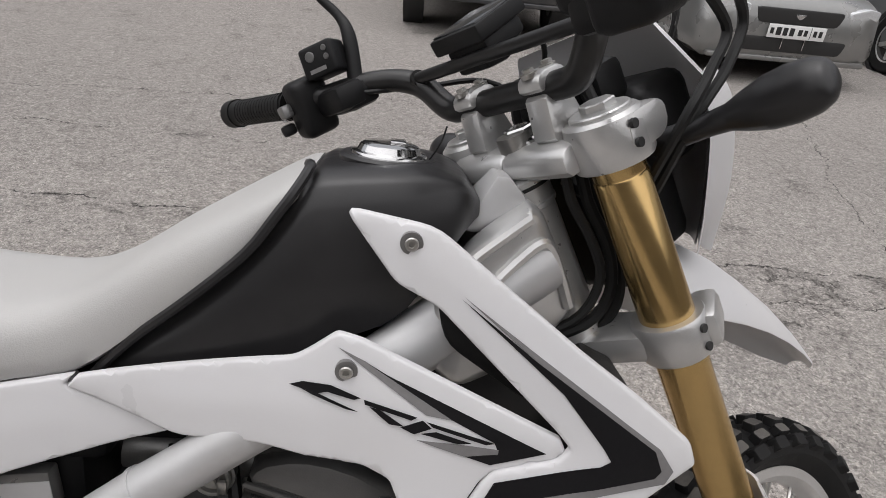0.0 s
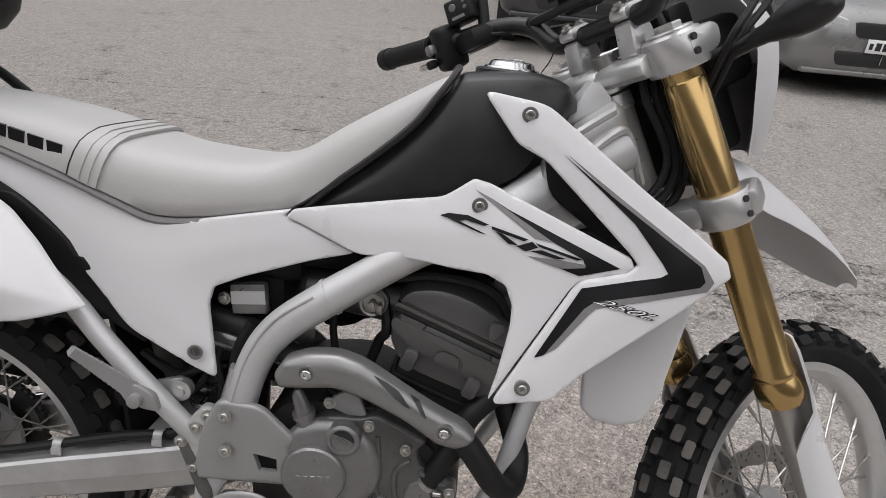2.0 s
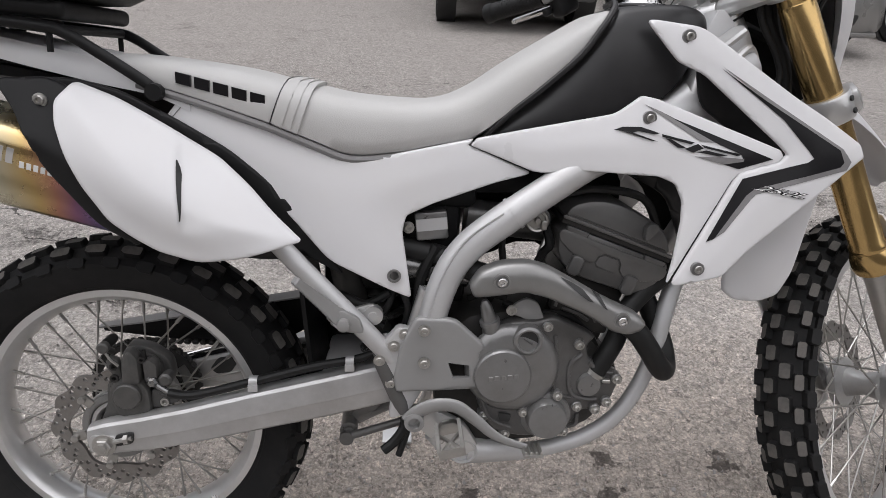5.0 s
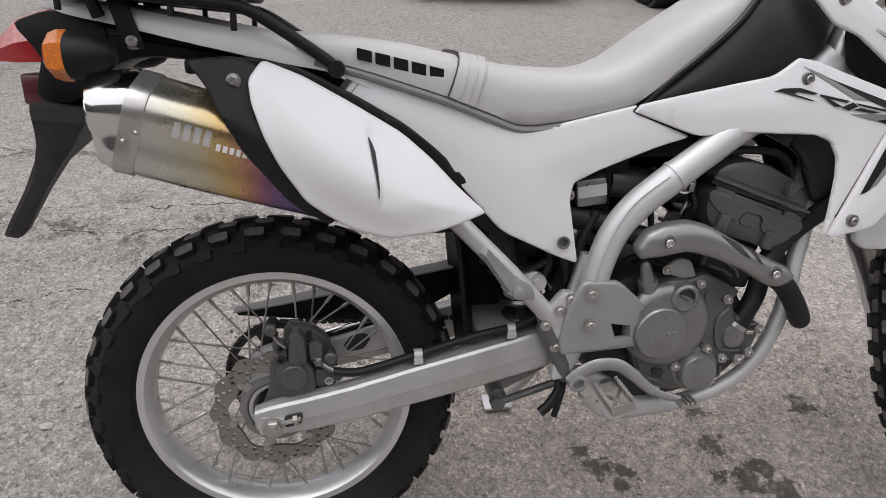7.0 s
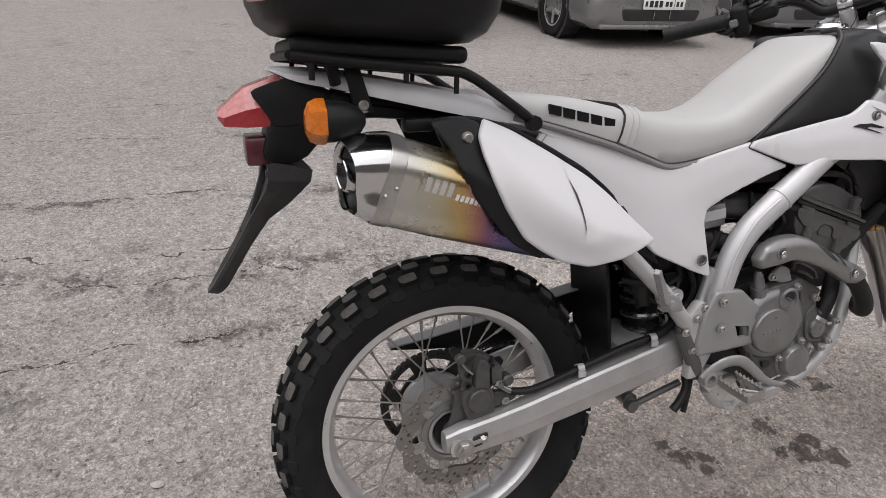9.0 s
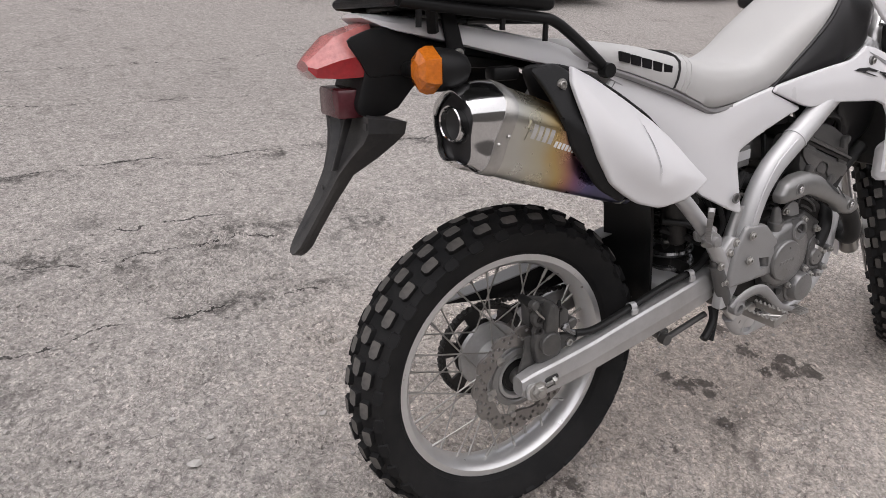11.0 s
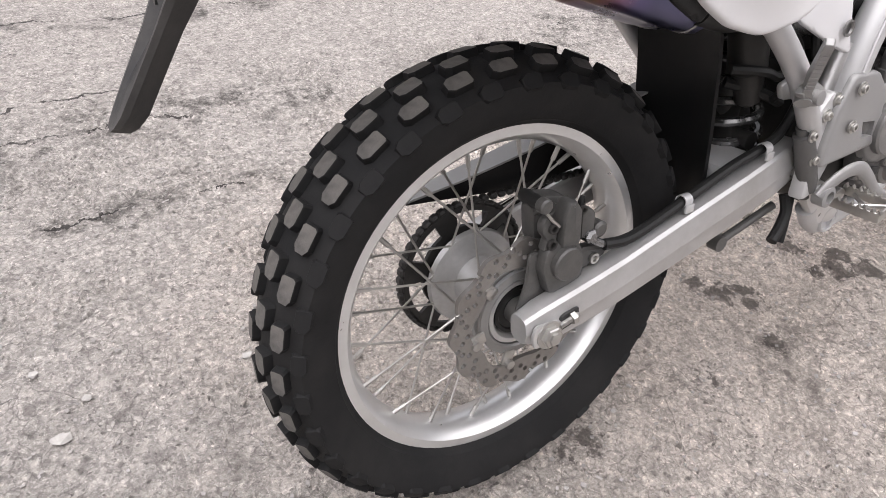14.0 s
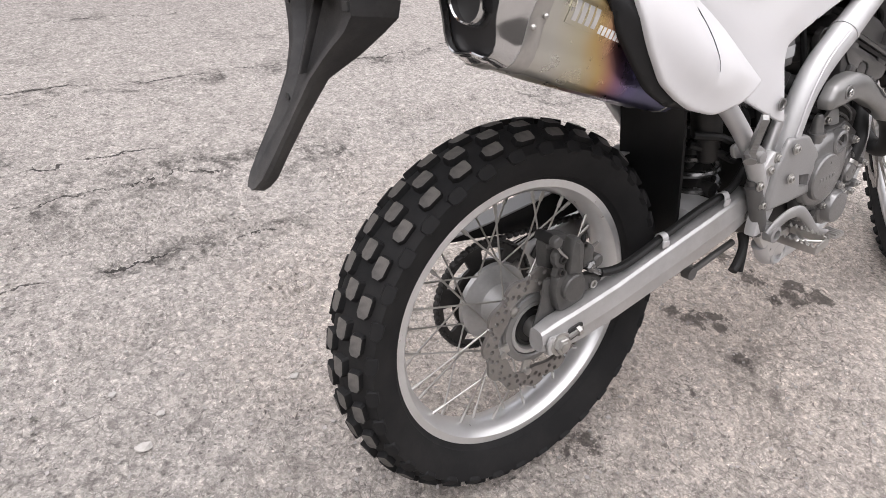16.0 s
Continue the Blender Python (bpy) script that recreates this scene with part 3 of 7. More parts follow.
def loose_grit():
    """Chips and grit scattered on the asphalt, too many to count."""
    rng = random.Random(5)
    verts, faces = [], []
    corners = [(sx, sy, sz) for sx in (-1, 1) for sy in (-1, 1) for sz in (-1, 1)]
    sides = [(0, 1, 3, 2), (4, 6, 7, 5), (0, 4, 5, 1), (2, 3, 7, 6), (0, 2, 6, 4), (1, 5, 7, 3)]
    for k in range(6500):
        x, y = (rng.uniform(-1.6, 1.8), rng.uniform(-0.6, 1.6)) if k % 3 else (rng.uniform(-2.6, 3.4), rng.uniform(-1.0, 4.0))
        r = rng.choice((0.002, 0.002, 0.0025, 0.003, 0.003, 0.0035, 0.0045)) * rng.uniform(0.8, 1.3)
        turn = Matrix.Translation((x, y, 0.0005)) @ Euler((rng.gauss(0, 0.25), rng.gauss(0, 0.25), rng.random() * 6)).to_matrix().to_4x4() @ Matrix.Diagonal((1, rng.uniform(0.5, 1), rng.uniform(0.25, 0.6), 1))
        s = len(verts)
        for c in corners:
            verts.append(turn @ Vector([r * q * rng.uniform(0.45, 1.0) for q in c]))
        faces += [tuple(s + q for q in f) for f in sides]
    me = bpy.data.meshes.new("grit")
    me.from_pydata(verts, [], faces)
    me.materials.append(STONE)
    return tagged(new("grit", me), "pale grit scattered over the asphalt", "grit", kind="stuff")


def chip(r, seed):
    """A broken flat piece of chalky stone with sharp edges."""
    rng = random.Random(seed)
    bm = bmesh.new()
    for k in range(16):
        a = rng.random() * 6.283
        d = r * rng.uniform(0.75, 1.1)
        bm.verts.new((d * math.cos(a), d * 0.75 * math.sin(a), r * rng.choice((-0.2, 0.12, 0.3)) * rng.uniform(0.6, 1)))
    bmesh.ops.convex_hull(bm, input=bm.verts)
    bmesh.ops.delete(bm, geom=[v for v in bm.verts if not v.link_faces], context="VERTS")
    return bm


def sky_blocker(name, x0, y0, x1, y1, tall):
    """An added plastered wall with a coping, never in view, that keeps out low sky light."""
    a, b = Vector((x0, y0, 0)), Vector((x1, y1, 0))
    d = b - a
    m = Matrix.Translation((a + b) / 2) @ Matrix.Rotation(math.atan2(d.y, d.x), 4, "Z")
    wall = tagged(part(name, box((d.length, 0.3, tall), (0, 0, tall / 2), 0), BLOCKER, m=m, smooth=False), "added unseen wall that blocks low sky light", "wall", kind="structure")
    part("coping", box((d.length, 0.42, 0.12), (0, 0, tall + 0.06), 0.02), BLOCKER, wall, m=m)


# unseen walls, added to darken the horizon in light and reflections
sky_blocker("blocker_south", -13.85, -10.0, 14.85, -10.0, 6.0)
sky_blocker("blocker_north", -13.85, 13.0, 14.85, 13.0, 5.0)
sky_blocker("blocker_west", -14.0, -9.85, -14.0, 12.85, 5.0)
sky_blocker("blocker_east", 15.0, -9.85, 15.0, 12.85, 5.0)

grit = loose_grit()
for k, (sx, sy, r) in enumerate(((-0.575, 0.34, 0.016), (-0.528, 0.405, 0.009), (-0.596, 0.496, 0.010), (-0.27, 0.372, 0.011))):
    tagged(part("stone", chip(r, 3 + k), CHALK, m=Matrix.Translation((sx, sy, r * 0.1)), smooth=False), "pale chalky stone chip lying on the asphalt", "stone", "stones on the asphalt")

# ---------------------------------------------------------------- the motorcycle: x ahead, y to its left, z up, rear contact at 0
LEAN_ANGLE = 11.83
bike = tagged(new("motorcycle"), "white dual-sport motorcycle leaning on its side stand, gold fork, knobbly tyres", "motorcycle")
bike.matrix_world = pose(0, 0, 0.0018, -LEAN_ANGLE)
bike.empty_display_size = 0.2

RAKE, STEER_ANGLE = radians(27.6), radians(36)
HEAD = Vector((1.035, 0, 1.0))
AHEAD, UP = Vector((math.cos(RAKE), 0, math.sin(RAKE))), Vector((-math.sin(RAKE), 0, math.cos(RAKE)))
STEER = Matrix.Translation(HEAD) @ Matrix.Rotation(STEER_ANGLE, 4, UP) @ Matrix.Translation(-HEAD)
FORK = STEER @ Matrix.Translation(HEAD) @ Matrix(((AHEAD.x, 0, UP.x, 0), (0, 1, 0, 0), (AHEAD.z, 0, UP.z, 0), (0, 0, 0, 1)))


def ring_of(r, k, n, y):
    a = 2 * math.pi * k / n
    return Vector((r * math.cos(a), y, r * math.sin(a)))


def tyre_mesh(rim_r, crown, half):
    """The carcass without its tread blocks."""
    prof = [(rim_r - 0.004, half * 0.46), (rim_r + 0.008, half * 0.62), (rim_r + 0.010, half * 0.70), ((rim_r + crown) / 2 - 0.004, half * 0.97), ((rim_r + crown) / 2 + 0.016, half), (crown - 0.020, half * 0.86), (crown - 0.006, half * 0.52), (crown, 0)]
    prof = prof + [(r, -y) for r, y in prof[-2::-1]]
    return lathe(prof + [(rim_r - 0.012, -half * 0.40), (rim_r - 0.012, half * 0.40)], 96, close=True)


def tread(crown, half, pitches, rows, parent):
    """Tread blocks, each a piece of its own: rows of (place across, width, length, phase, height)."""
    for y, wide, length, phase, tall in rows:
        t = min(1.0, abs(y) / half)
        slope = math.radians(62) * t ** 1.5 * (1 if y > 0 else -1)
        base_r = crown - (1 - math.sqrt(max(0.0, 1 - (0.92 * t) ** 2))) * half * 0.85
        bm = bmesh.new()
        turn = Matrix.Translation((base_r, y, 0)) @ Matrix.Rotation(slope, 4, "Z")
        hl, hw, c = length / 2, wide / 2, 0.0028
        nip = 2.4 if half > 0.05 else 1.0
        shape = [(-hw, -hl + c), (-hw + c, -hl), (hw - c, -hl), (hw, -hl + c), (hw, hl - nip * c), (hw - min(nip, 1.5) * c, hl), (-hw + min(nip, 1.5) * c, hl), (-hw, hl - nip * c)]
        rings = [[bm.verts.new(turn @ Vector((h, v * k, w * k))) for v, w in shape] for h, k in ((-0.005, 1.08), (tall - 0.0012, 1.01), (tall, 0.95))]
        for ra, rb in zip(rings, rings[1:]):
            for i in range(8):
                bm.faces.new((ra[i], ra[(i + 1) % 8], rb[(i + 1) % 8], rb[i])).material_index = 0
        bm.faces.new(rings[2]).material_index = 1
        bmesh.ops.recalc_face_normals(bm, faces=bm.faces)
        me = bpy.data.meshes.new("tread_block")
        bm.to_mesh(me)
        bm.free()
        me.materials.append(RUBBER)
        me.materials.append(KNOB if t < 0.7 else RUBBER)
        for k in range(pitches):
            o = new("tread_block", me)
            o.parent = parent
            o.matrix_local = Matrix.Rotation(-2 * math.pi * (k + phase) / pitches, 4, "Y")


def rim_mesh(r, half):
    prof = [(r, half), (r + 0.001, half - 0.003), (r - 0.005, half - 0.004), (r - 0.012, half - 0.010), (r - 0.020, 0.012), (r - 0.022, 0)]
    out = prof + [(a, -b) for a, b in prof[-2::-1]]
    back = [(r - 0.014, -half), (r - 0.018, -half + 0.004), (r - 0.026, -0.016), (r - 0.030, 0), (r - 0.026, 0.016), (r - 0.018, half - 0.004), (r - 0.014, half)]
    return lathe(out + back, 96, close=True)


def disc_mesh(r_out, r_in, waves, y, thick, hole=0.0042):
    """A wave-edged brake disc with rings of drilled holes and tabs."""
    from mathutils.geometry import delaunay_2d_cdt
    n = 144
    outer = [((r_out + 0.004 * math.cos(waves * a)) * math.cos(a), (r_out + 0.004 * math.cos(waves * a)) * math.sin(a)) for a in (2 * math.pi * k / n for k in range(n))]
    inner = [((r_in + 0.005 * math.cos(6 * a)) * math.cos(a), (r_in + 0.005 * math.cos(6 * a)) * math.sin(a)) for a in (2 * math.pi * k / 96 for k in range(96))]
    loops = [outer, inner]
    for k in range(waves * 6):
        a = 2 * math.pi * k / (waves * 6)
        rr = r_in + (r_out - r_in) * (0.30, 0.56, 0.82, 0.66, 0.40, 0.84)[k % 6]
        loops.append([(rr * math.cos(a) + hole * math.cos(b), rr * math.sin(a) + hole * math.sin(b)) for b in (2 * math.pi * j / 8 for j in range(8))])
    verts, edges = [], []
    for lp in loops:
        s = len(verts)
        verts += [Vector(q) for q in lp]
        edges += [(s + k, s + (k + 1) % len(lp)) for k in range(len(lp))]
    v, _, f, *_ = delaunay_2d_cdt(verts, edges, [], 0, 1e-7)
    bm = bmesh.new()
    a0 = [bm.verts.new((q.x, y - thick / 2, q.y)) for q in v]
    b0 = [bm.verts.new((q.x, y + thick / 2, q.y)) for q in v]
    used = set()
    for tri in f:
        cx, cz = sum(v[k].x for k in tri) / 3, sum(v[k].y for k in tri) / 3
        if not inside(outer, cx, cz) or any(inside(h, cx, cz) for h in loops[1:]):
            continue
        bm.faces.new([a0[k] for k in tri])
        bm.faces.new([b0[k] for k in reversed(tri)])
        used |= {(p, q) for p, q in zip(tri, list(tri[1:]) + [tri[0]])}
    for p, q in used:
        if (q, p) not in used:
            bm.faces.new((a0[q], a0[p], b0[p], b0[q]))
    bmesh.ops.delete(bm, geom=[w for w in bm.verts if not w.link_faces], context="VERTS")
    bmesh.ops.recalc_face_normals(bm, faces=bm.faces)
    return bm


def wheel(name, at, hub_profile, rim_r, half, flange_r, flange_y, tyre, tyre_label):
    hub = part(name, lathe(hub_profile, 48), HUB, bike, "dull cast alloy hub")
    hub.matrix_local = at
    part("tyre", tyre_mesh(*tyre[:3]), RUBBER, hub, tyre_label, sharp=30)
    tread(*tyre[1:], hub)
    part("rim", rim_mesh(rim_r, half), RIM, hub, "polished alloy rim")
    made = {}
    for k in range(36):
        kind = k % 4
        if kind not in made:
            side = 1 if kind % 2 else -1
            swing = radians(38) * (1 if kind < 2 else -1)
            base = ring_of(flange_r, 0, 1, side * flange_y)
            base = Matrix.Rotation(swing, 4, "Y") @ base
            tip = Vector((rim_r - 0.024, side * 0.005, 0))
            bend = base.lerp(tip, 0.86)
            bm = join(tube([base, base.lerp(tip, 0.5), bend], 0.0017, 6, 1, smooth=False), tube([bend, tip], 0.0032, 6, 1, smooth=False))
            me = bpy.data.meshes.new("spoke")
            bm.to_mesh(me)
            bm.free()
            me.materials.append(STEEL)
            made[kind] = me
        s = new("spoke", made[kind])
        s.parent = hub
        s.matrix_local = Matrix.Rotation(radians(10 * k), 4, "Y")
    return hub


REAR_AXLE = Vector((0, 0, 0.315))
rear_rows = [(0.0135, 0.0220, 0.0310, 0.0, 0.0085), (-0.0135, 0.0220, 0.0310, 0.5, 0.0085), (0.0385, 0.0185, 0.0330, 0.25, 0.0085), (-0.0385, 0.0185, 0.0330, 0.75, 0.0085), (0.0560, 0.018, 0.027, 0.75, 0.0060), (-0.0560, 0.018, 0.027, 0.25, 0.0060)]
rear_wheel = wheel("rear_wheel", Matrix.Translation(REAR_AXLE),
                   [(0.012, -0.084), (0.016, -0.084), (0.016, -0.050), (0.035, -0.050), (0.038, -0.063), (0.041, -0.066), (0.047, -0.066), (0.050, -0.061), (0.052, -0.056), (0.062, -0.052), (0.064, -0.046), (0.058, -0.040), (0.040, -0.032), (0.036, 0.0), (0.040, 0.026), (0.060, 0.034), (0.070, 0.038), (0.072, 0.046), (0.062, 0.050), (0.056, 0.058), (0.020, 0.062), (0.012, 0.095)],
                   0.242, 0.033, 0.060, 0.043, (0.238, 0.319, 0.061, 34, rear_rows), "black knobbly rear tyre with dusty tread blocks")
part("brake_disc", disc_mesh(0.1075, 0.0765, 12, -0.071, 0.0065, 0.0042), DISC, rear_wheel, "drilled wave brake disc")
part("hub_seal", lathe([(0.0345, -0.0565), (0.0345, -0.0610), (0.030, -0.0615), (0.028, -0.0590), (0.0185, -0.0590), (0.0185, -0.0565)], 32, close=True), HOSE, rear_wheel, "dark rubber hub seal")
part("spacer", lathe([(0.013, -0.060), (0.0185, -0.060), (0.0185, -0.086), (0.013, -0.086)], 24), STEEL, rear_wheel)
part("disc_carrier", lathe([(0.049, -0.060), (0.062, -0.062), (0.062, -0.068), (0.052, -0.070), (0.049, -0.068)], 36, close=True), SHIELD, rear_wheel)
for k in range(6):
    a = radians(60 * k + 15)
    part("disc_button", join(box((0.026, 0.006, 0.018), bevel=0.003, m=Matrix.Rotation(-a, 4, "Y") @ Matrix.Translation((0.070, -0.068, 0))), lathe([(0.0065, -0.070), (0.0065, -0.078), (0.004, -0.079)], 10, (0.076 * math.cos(a), 0, 0.076 * math.sin(a)))), STEEL, rear_wheel)


def sprocket_mesh(r, teeth, y):
    pts = []
    for k in range(teeth * 4):
        rr = r + (0.004 if k % 4 in (1, 2) else -0.003)
        a = 2 * math.pi * k / (teeth * 4)
        pts.append((rr * math.cos(a), rr * math.sin(a)))
    holes = []
    for k in range(6):
        a0 = math.pi * 2 * k / 6 + 0.3
        arc = [a0 - 0.32 + 0.64 * j / 8 for j in range(9)]
        holes.append([(0.090 * math.cos(a), 0.090 * math.sin(a)) for a in arc] + [(0.068 * math.cos(a), 0.068 * math.sin(a)) for a in reversed(arc)])
    flat = Shell([(p, q) for p, q in pts], lambda x, z: y, roll=0.001, cell=0.02, steps=1, keep=0.05)
    flat.pts = pts
    return flat.mesh(holes=holes, thick=0.005)


part("sprocket", sprocket_mesh(0.101, 40, 0.066), ENGINE_DARK, rear_wheel, "blackened steel sprocket")
links = []
for k in range(50):
    a = 2 * math.pi * k / 50
    if -0.2 < math.sin(a) < 0.2 and math.cos(a) > 0:
        continue
    links.append(box((0.008, 0.014, 0.013), bevel=0.003, segs=1, m=Matrix.Rotation(-a, 4, "Y") @ Matrix.Translation((0.1025, 0.069, 0))))
for k in range(34):
    for z0, z1 in ((0.1015, 0.085), (-0.1015, 0.02)):
        t = k / 34
        links.append(box((0.013, 0.014, 0.009), (0.01 + 0.5 * t, 0.069, z0 + (z1 - z0) * t), 0.003, 1))
part("chain", join(*links), ENGINE_DARK, rear_wheel, "oily black drive chain")

FRONT_AXLE = Vector((1.445, 0, 0.345))
front_rows = [(0.012, 0.019, 0.027, 0.0, 0.010), (-0.012, 0.019, 0.027, 0.5, 0.010), (0.030, 0.015, 0.028, 0.3, 0.010), (-0.030, 0.015, 0.028, 0.8, 0.010), (0.0425, 0.017, 0.028, 0.8, 0.010), (-0.0425, 0.017, 0.028, 0.3, 0.010)]
front_wheel = wheel("front_wheel", STEER @ Matrix.Translation(FRONT_AXLE),
                    [(0.010, -0.075), (0.018, -0.074), (0.020, -0.055), (0.032, -0.050), (0.046, -0.044), (0.046, -0.036), (0.030, -0.030), (0.022, 0.0), (0.030, 0.030), (0.050, 0.036), (0.050, 0.050), (0.020, 0.060), (0.010, 0.075)],
                    0.281, 0.027, 0.042, 0.040, (0.277, 0.340, 0.046, 38, front_rows), "black knobbly front tyre with dusty tread blocks")
part("brake_disc", disc_mesh(0.122, 0.088, 12, 0.058, 0.004, 0.0034), DISC, front_wheel, "drilled wave brake disc")

# ---------------------------------------------------------------- swingarm and drive side
def beam(sections):
    """A box beam of rounded section: rows of (x, z low, z high, y in, y out)."""
    rings = []
    for x, z0, z1, ya, yb in sections:
        r = min(0.012, (z1 - z0) * 0.3, abs(yb - ya) * 0.35)
        lo, hi = min(ya, yb), max(ya, yb)
        ring = []
        for cy, cz, a0 in ((hi - r, z1 - r, 0), (lo + r, z1 - r, 90), (lo + r, z0 + r, 180), (hi - r, z0 + r, 270)):
            if a0 == 180:
                ring += [Vector((x, lo - 0.0016, z0 + 0.46 * (z1 - z0))), Vector((x, lo - 0.0004, z0 + 0.42 * (z1 - z0)))]
            ring += [Vector((x, cy + r * math.cos(radians(a0 + b)), cz + r * math.sin(radians(a0 + b)))) for b in (0, 30, 60, 90)]
        rings.append(ring)
    return loft(rings)


arm_r = part("swingarm", beam([(-0.030, 0.303, 0.340, -0.088, -0.118), (0.0, 0.290, 0.350, -0.086, -0.121), (0.06, 0.296, 0.361, -0.086, -0.122), (0.13, 0.308, 0.376, -0.084, -0.123), (0.24, 0.332, 0.404, -0.082, -0.123), (0.36, 0.358, 0.432, -0.078, -0.122), (0.45, 0.378, 0.452, -0.07, -0.118), (0.50, 0.388, 0.450, -0.06, -0.110)]), BRUSHED, bike, "silver alloy swingarm", sharp=24)
arm_l = twin(arm_r)
part("swingarm_bridge", box((0.09, 0.19, 0.07), (0.40, 0, 0.40), 0.012), FRAME, bike)

part("axle_nut", join(lathe([(0.0150, -0.1275), (0.0150, -0.1355), (0.0130, -0.1370), (0.0085, -0.1370), (0.0085, -0.1405), (0.0045, -0.1415)], 6, REAR_AXLE), lathe([(0.0195, -0.1265), (0.0195, -0.1290), (0.016, -0.1295)], 24, REAR_AXLE)), STEEL, bike, "zinc axle nut", sharp=25)
part("axle_block", prism([(-0.022, 0.300), (0.018, 0.305), (0.020, 0.329), (-0.020, 0.333), (-0.026, 0.318)], -0.1215, -0.1275, 0.0015, 2), ALLOY, bike, "worn alloy axle block")
part("chain_adjuster", join(tube([(0.016, -0.1275, 0.3215), (0.046, -0.1275, 0.3275)], 0.0042, 8, smooth=False), tube([(0.034, -0.1275, 0.325), (0.041, -0.1275, 0.3265)], 0.0085, 6, smooth=False)), STEEL, bike)
part("swingarm_window", prism([(0.118, 0.352), (0.134, 0.374), (0.162, 0.378), (0.172, 0.366), (0.158, 0.344), (0.130, 0.340)], 0.0835, 0.079, 0.0008, 3), INK, bike, "dark opening in the far swingarm")
part("chain_runner", tube([(0.065, 0.088, 0.374), (0.12, 0.090, 0.389), (0.172, 0.090, 0.404)], 0.0045, 8), CHROME, bike)
part("swingarm_slot", prism([(0.016, 0.311), (0.047, 0.317), (0.049, 0.338), (0.019, 0.333)], -0.1215, -0.1262, 0.0005, 2), INK, bike)
part("rear_axle", tube([(0, -0.12, 0.315), (0, 0.13, 0.315)], 0.010, 12, smooth=False), STEEL, bike)
chain_guard = part("chain_guard", prism([(-0.080, 0.440), (0.24, 0.500), (0.345, 0.518), (0.350, 0.46), (0.27, 0.415), (0.12, 0.400), (0.06, 0.412), (-0.076, 0.429)], 0.083, 0.093, 0.002), BLACK, bike, "black plastic chain guard")
# light grey material stands in for the sheen along the guard's upper edge
part("guard_top", loft([[Vector((x, y0, z)), Vector((x, 0.094, z)), Vector((x, 0.094, z + 0.003)), Vector((x, y0, z + 0.003))] for x, y0, z in ((-0.082, 0.070, 0.4392), (0.0, 0.058, 0.4545), (0.10, 0.052, 0.4732), (0.245, 0.052, 0.5003), (0.348, 0.052, 0.5185))]), GUARD, chain_guard, "upper edge of the guard, its sheen painted light grey")
part("chain_slider", prism([(0.06, 0.375), (0.26, 0.405), (0.27, 0.36), (0.20, 0.34), (0.06, 0.33)], 0.095, 0.105, 0.002), BLACK, bike)

# rear brake
CAL = Matrix.Translation((-0.003, 0, 0.001))
cal = join(prism([(0.008, 0.392), (0.020, 0.352), (0.050, 0.352), (0.076, 0.362), (0.074, 0.400), (0.060, 0.422), (0.034, 0.424), (0.014, 0.416)], -0.084, -0.104, 0.006, 2),
           prism([(0.032, 0.412), (0.035, 0.455), (0.042, 0.475), (0.052, 0.476), (0.063, 0.462), (0.064, 0.412)], -0.082, -0.109, 0.007, 2),
           prism([(0.068, 0.414), (0.066, 0.452), (0.078, 0.458), (0.091, 0.448), (0.090, 0.418)], -0.080, -0.103, 0.006, 2),
           prism([(0.072, 0.362), (0.118, 0.374), (0.124, 0.386), (0.100, 0.396), (0.074, 0.400)], -0.082, -0.096, 0.005, 2),
           prism([(0.030, 0.416), (0.030, 0.466), (0.090, 0.452), (0.094, 0.412)], -0.074, -0.086, 0.003, 1))
caliper = part("brake_caliper", cal, CALIPER, bike, "weathered grey brake caliper", m=CAL)
part("inner_half", prism([(0.026, 0.400), (0.022, 0.452), (0.034, 0.470), (0.070, 0.462), (0.100, 0.438), (0.104, 0.400), (0.070, 0.380)], -0.036, -0.064, 0.006, 2), CALIPER, caliper, "dark inner half behind the disc", m=CAL)
part("piston_cap", lathe([(0.0225, -0.100), (0.0225, -0.112), (0.0205, -0.1145), (0.0005, -0.1150)], 32, (0.0415, 0, 0.3945)), CALIPER, caliper, "smooth round piston cap", m=CAL)
part("pad_carrier", prism([(0.008, 0.452), (0.014, 0.462), (0.028, 0.456), (0.032, 0.430), (0.028, 0.412), (0.010, 0.416), (0.016, 0.430), (0.008, 0.440)], -0.086, -0.100, 0.004, 2), CALIPER, caliper, m=CAL)
part("pad_pin", join(tube([(0.013, -0.080, 0.462), (0.008, -0.098, 0.478)], 0.0055, 12, smooth=False), lathe([(0.0095, -0.094), (0.0095, -0.104), (0.007, -0.106)], 16, (0.008, 0, 0.478))), CALIPER, caliper, m=CAL)
part("pin_boot", lathe([(0.008, -0.06), (0.0095, -0.070), (0.008, -0.076), (0.0095, -0.084), (0.007, -0.094)], 16, (0.008, 0, 0.478)), HOSE, caliper, m=CAL)
part("pad_spring", tube([(0.010, -0.101, 0.470), (0.018, -0.103, 0.458), (0.024, -0.103, 0.452), (0.030, -0.103, 0.446)], 0.0022, 6), STEEL, caliper, m=CAL)
for x, z, y, r in ((0.022, 0.445, -0.1005, 0.0070), (0.021, 0.424, -0.1005, 0.0070), (0.0675, 0.457, -0.100, 0.0055), (0.097, 0.378, -0.0965, 0.0075)):
    part("socket_bolt", lathe([(r, y), (r, y - 0.004), (r * 0.6, y - 0.004), (r * 0.55, y), (0.0004, y)], 14, (x, 0, z)), STEEL if r > 0.0072 else ENGINE_DARK, caliper, m=CAL)
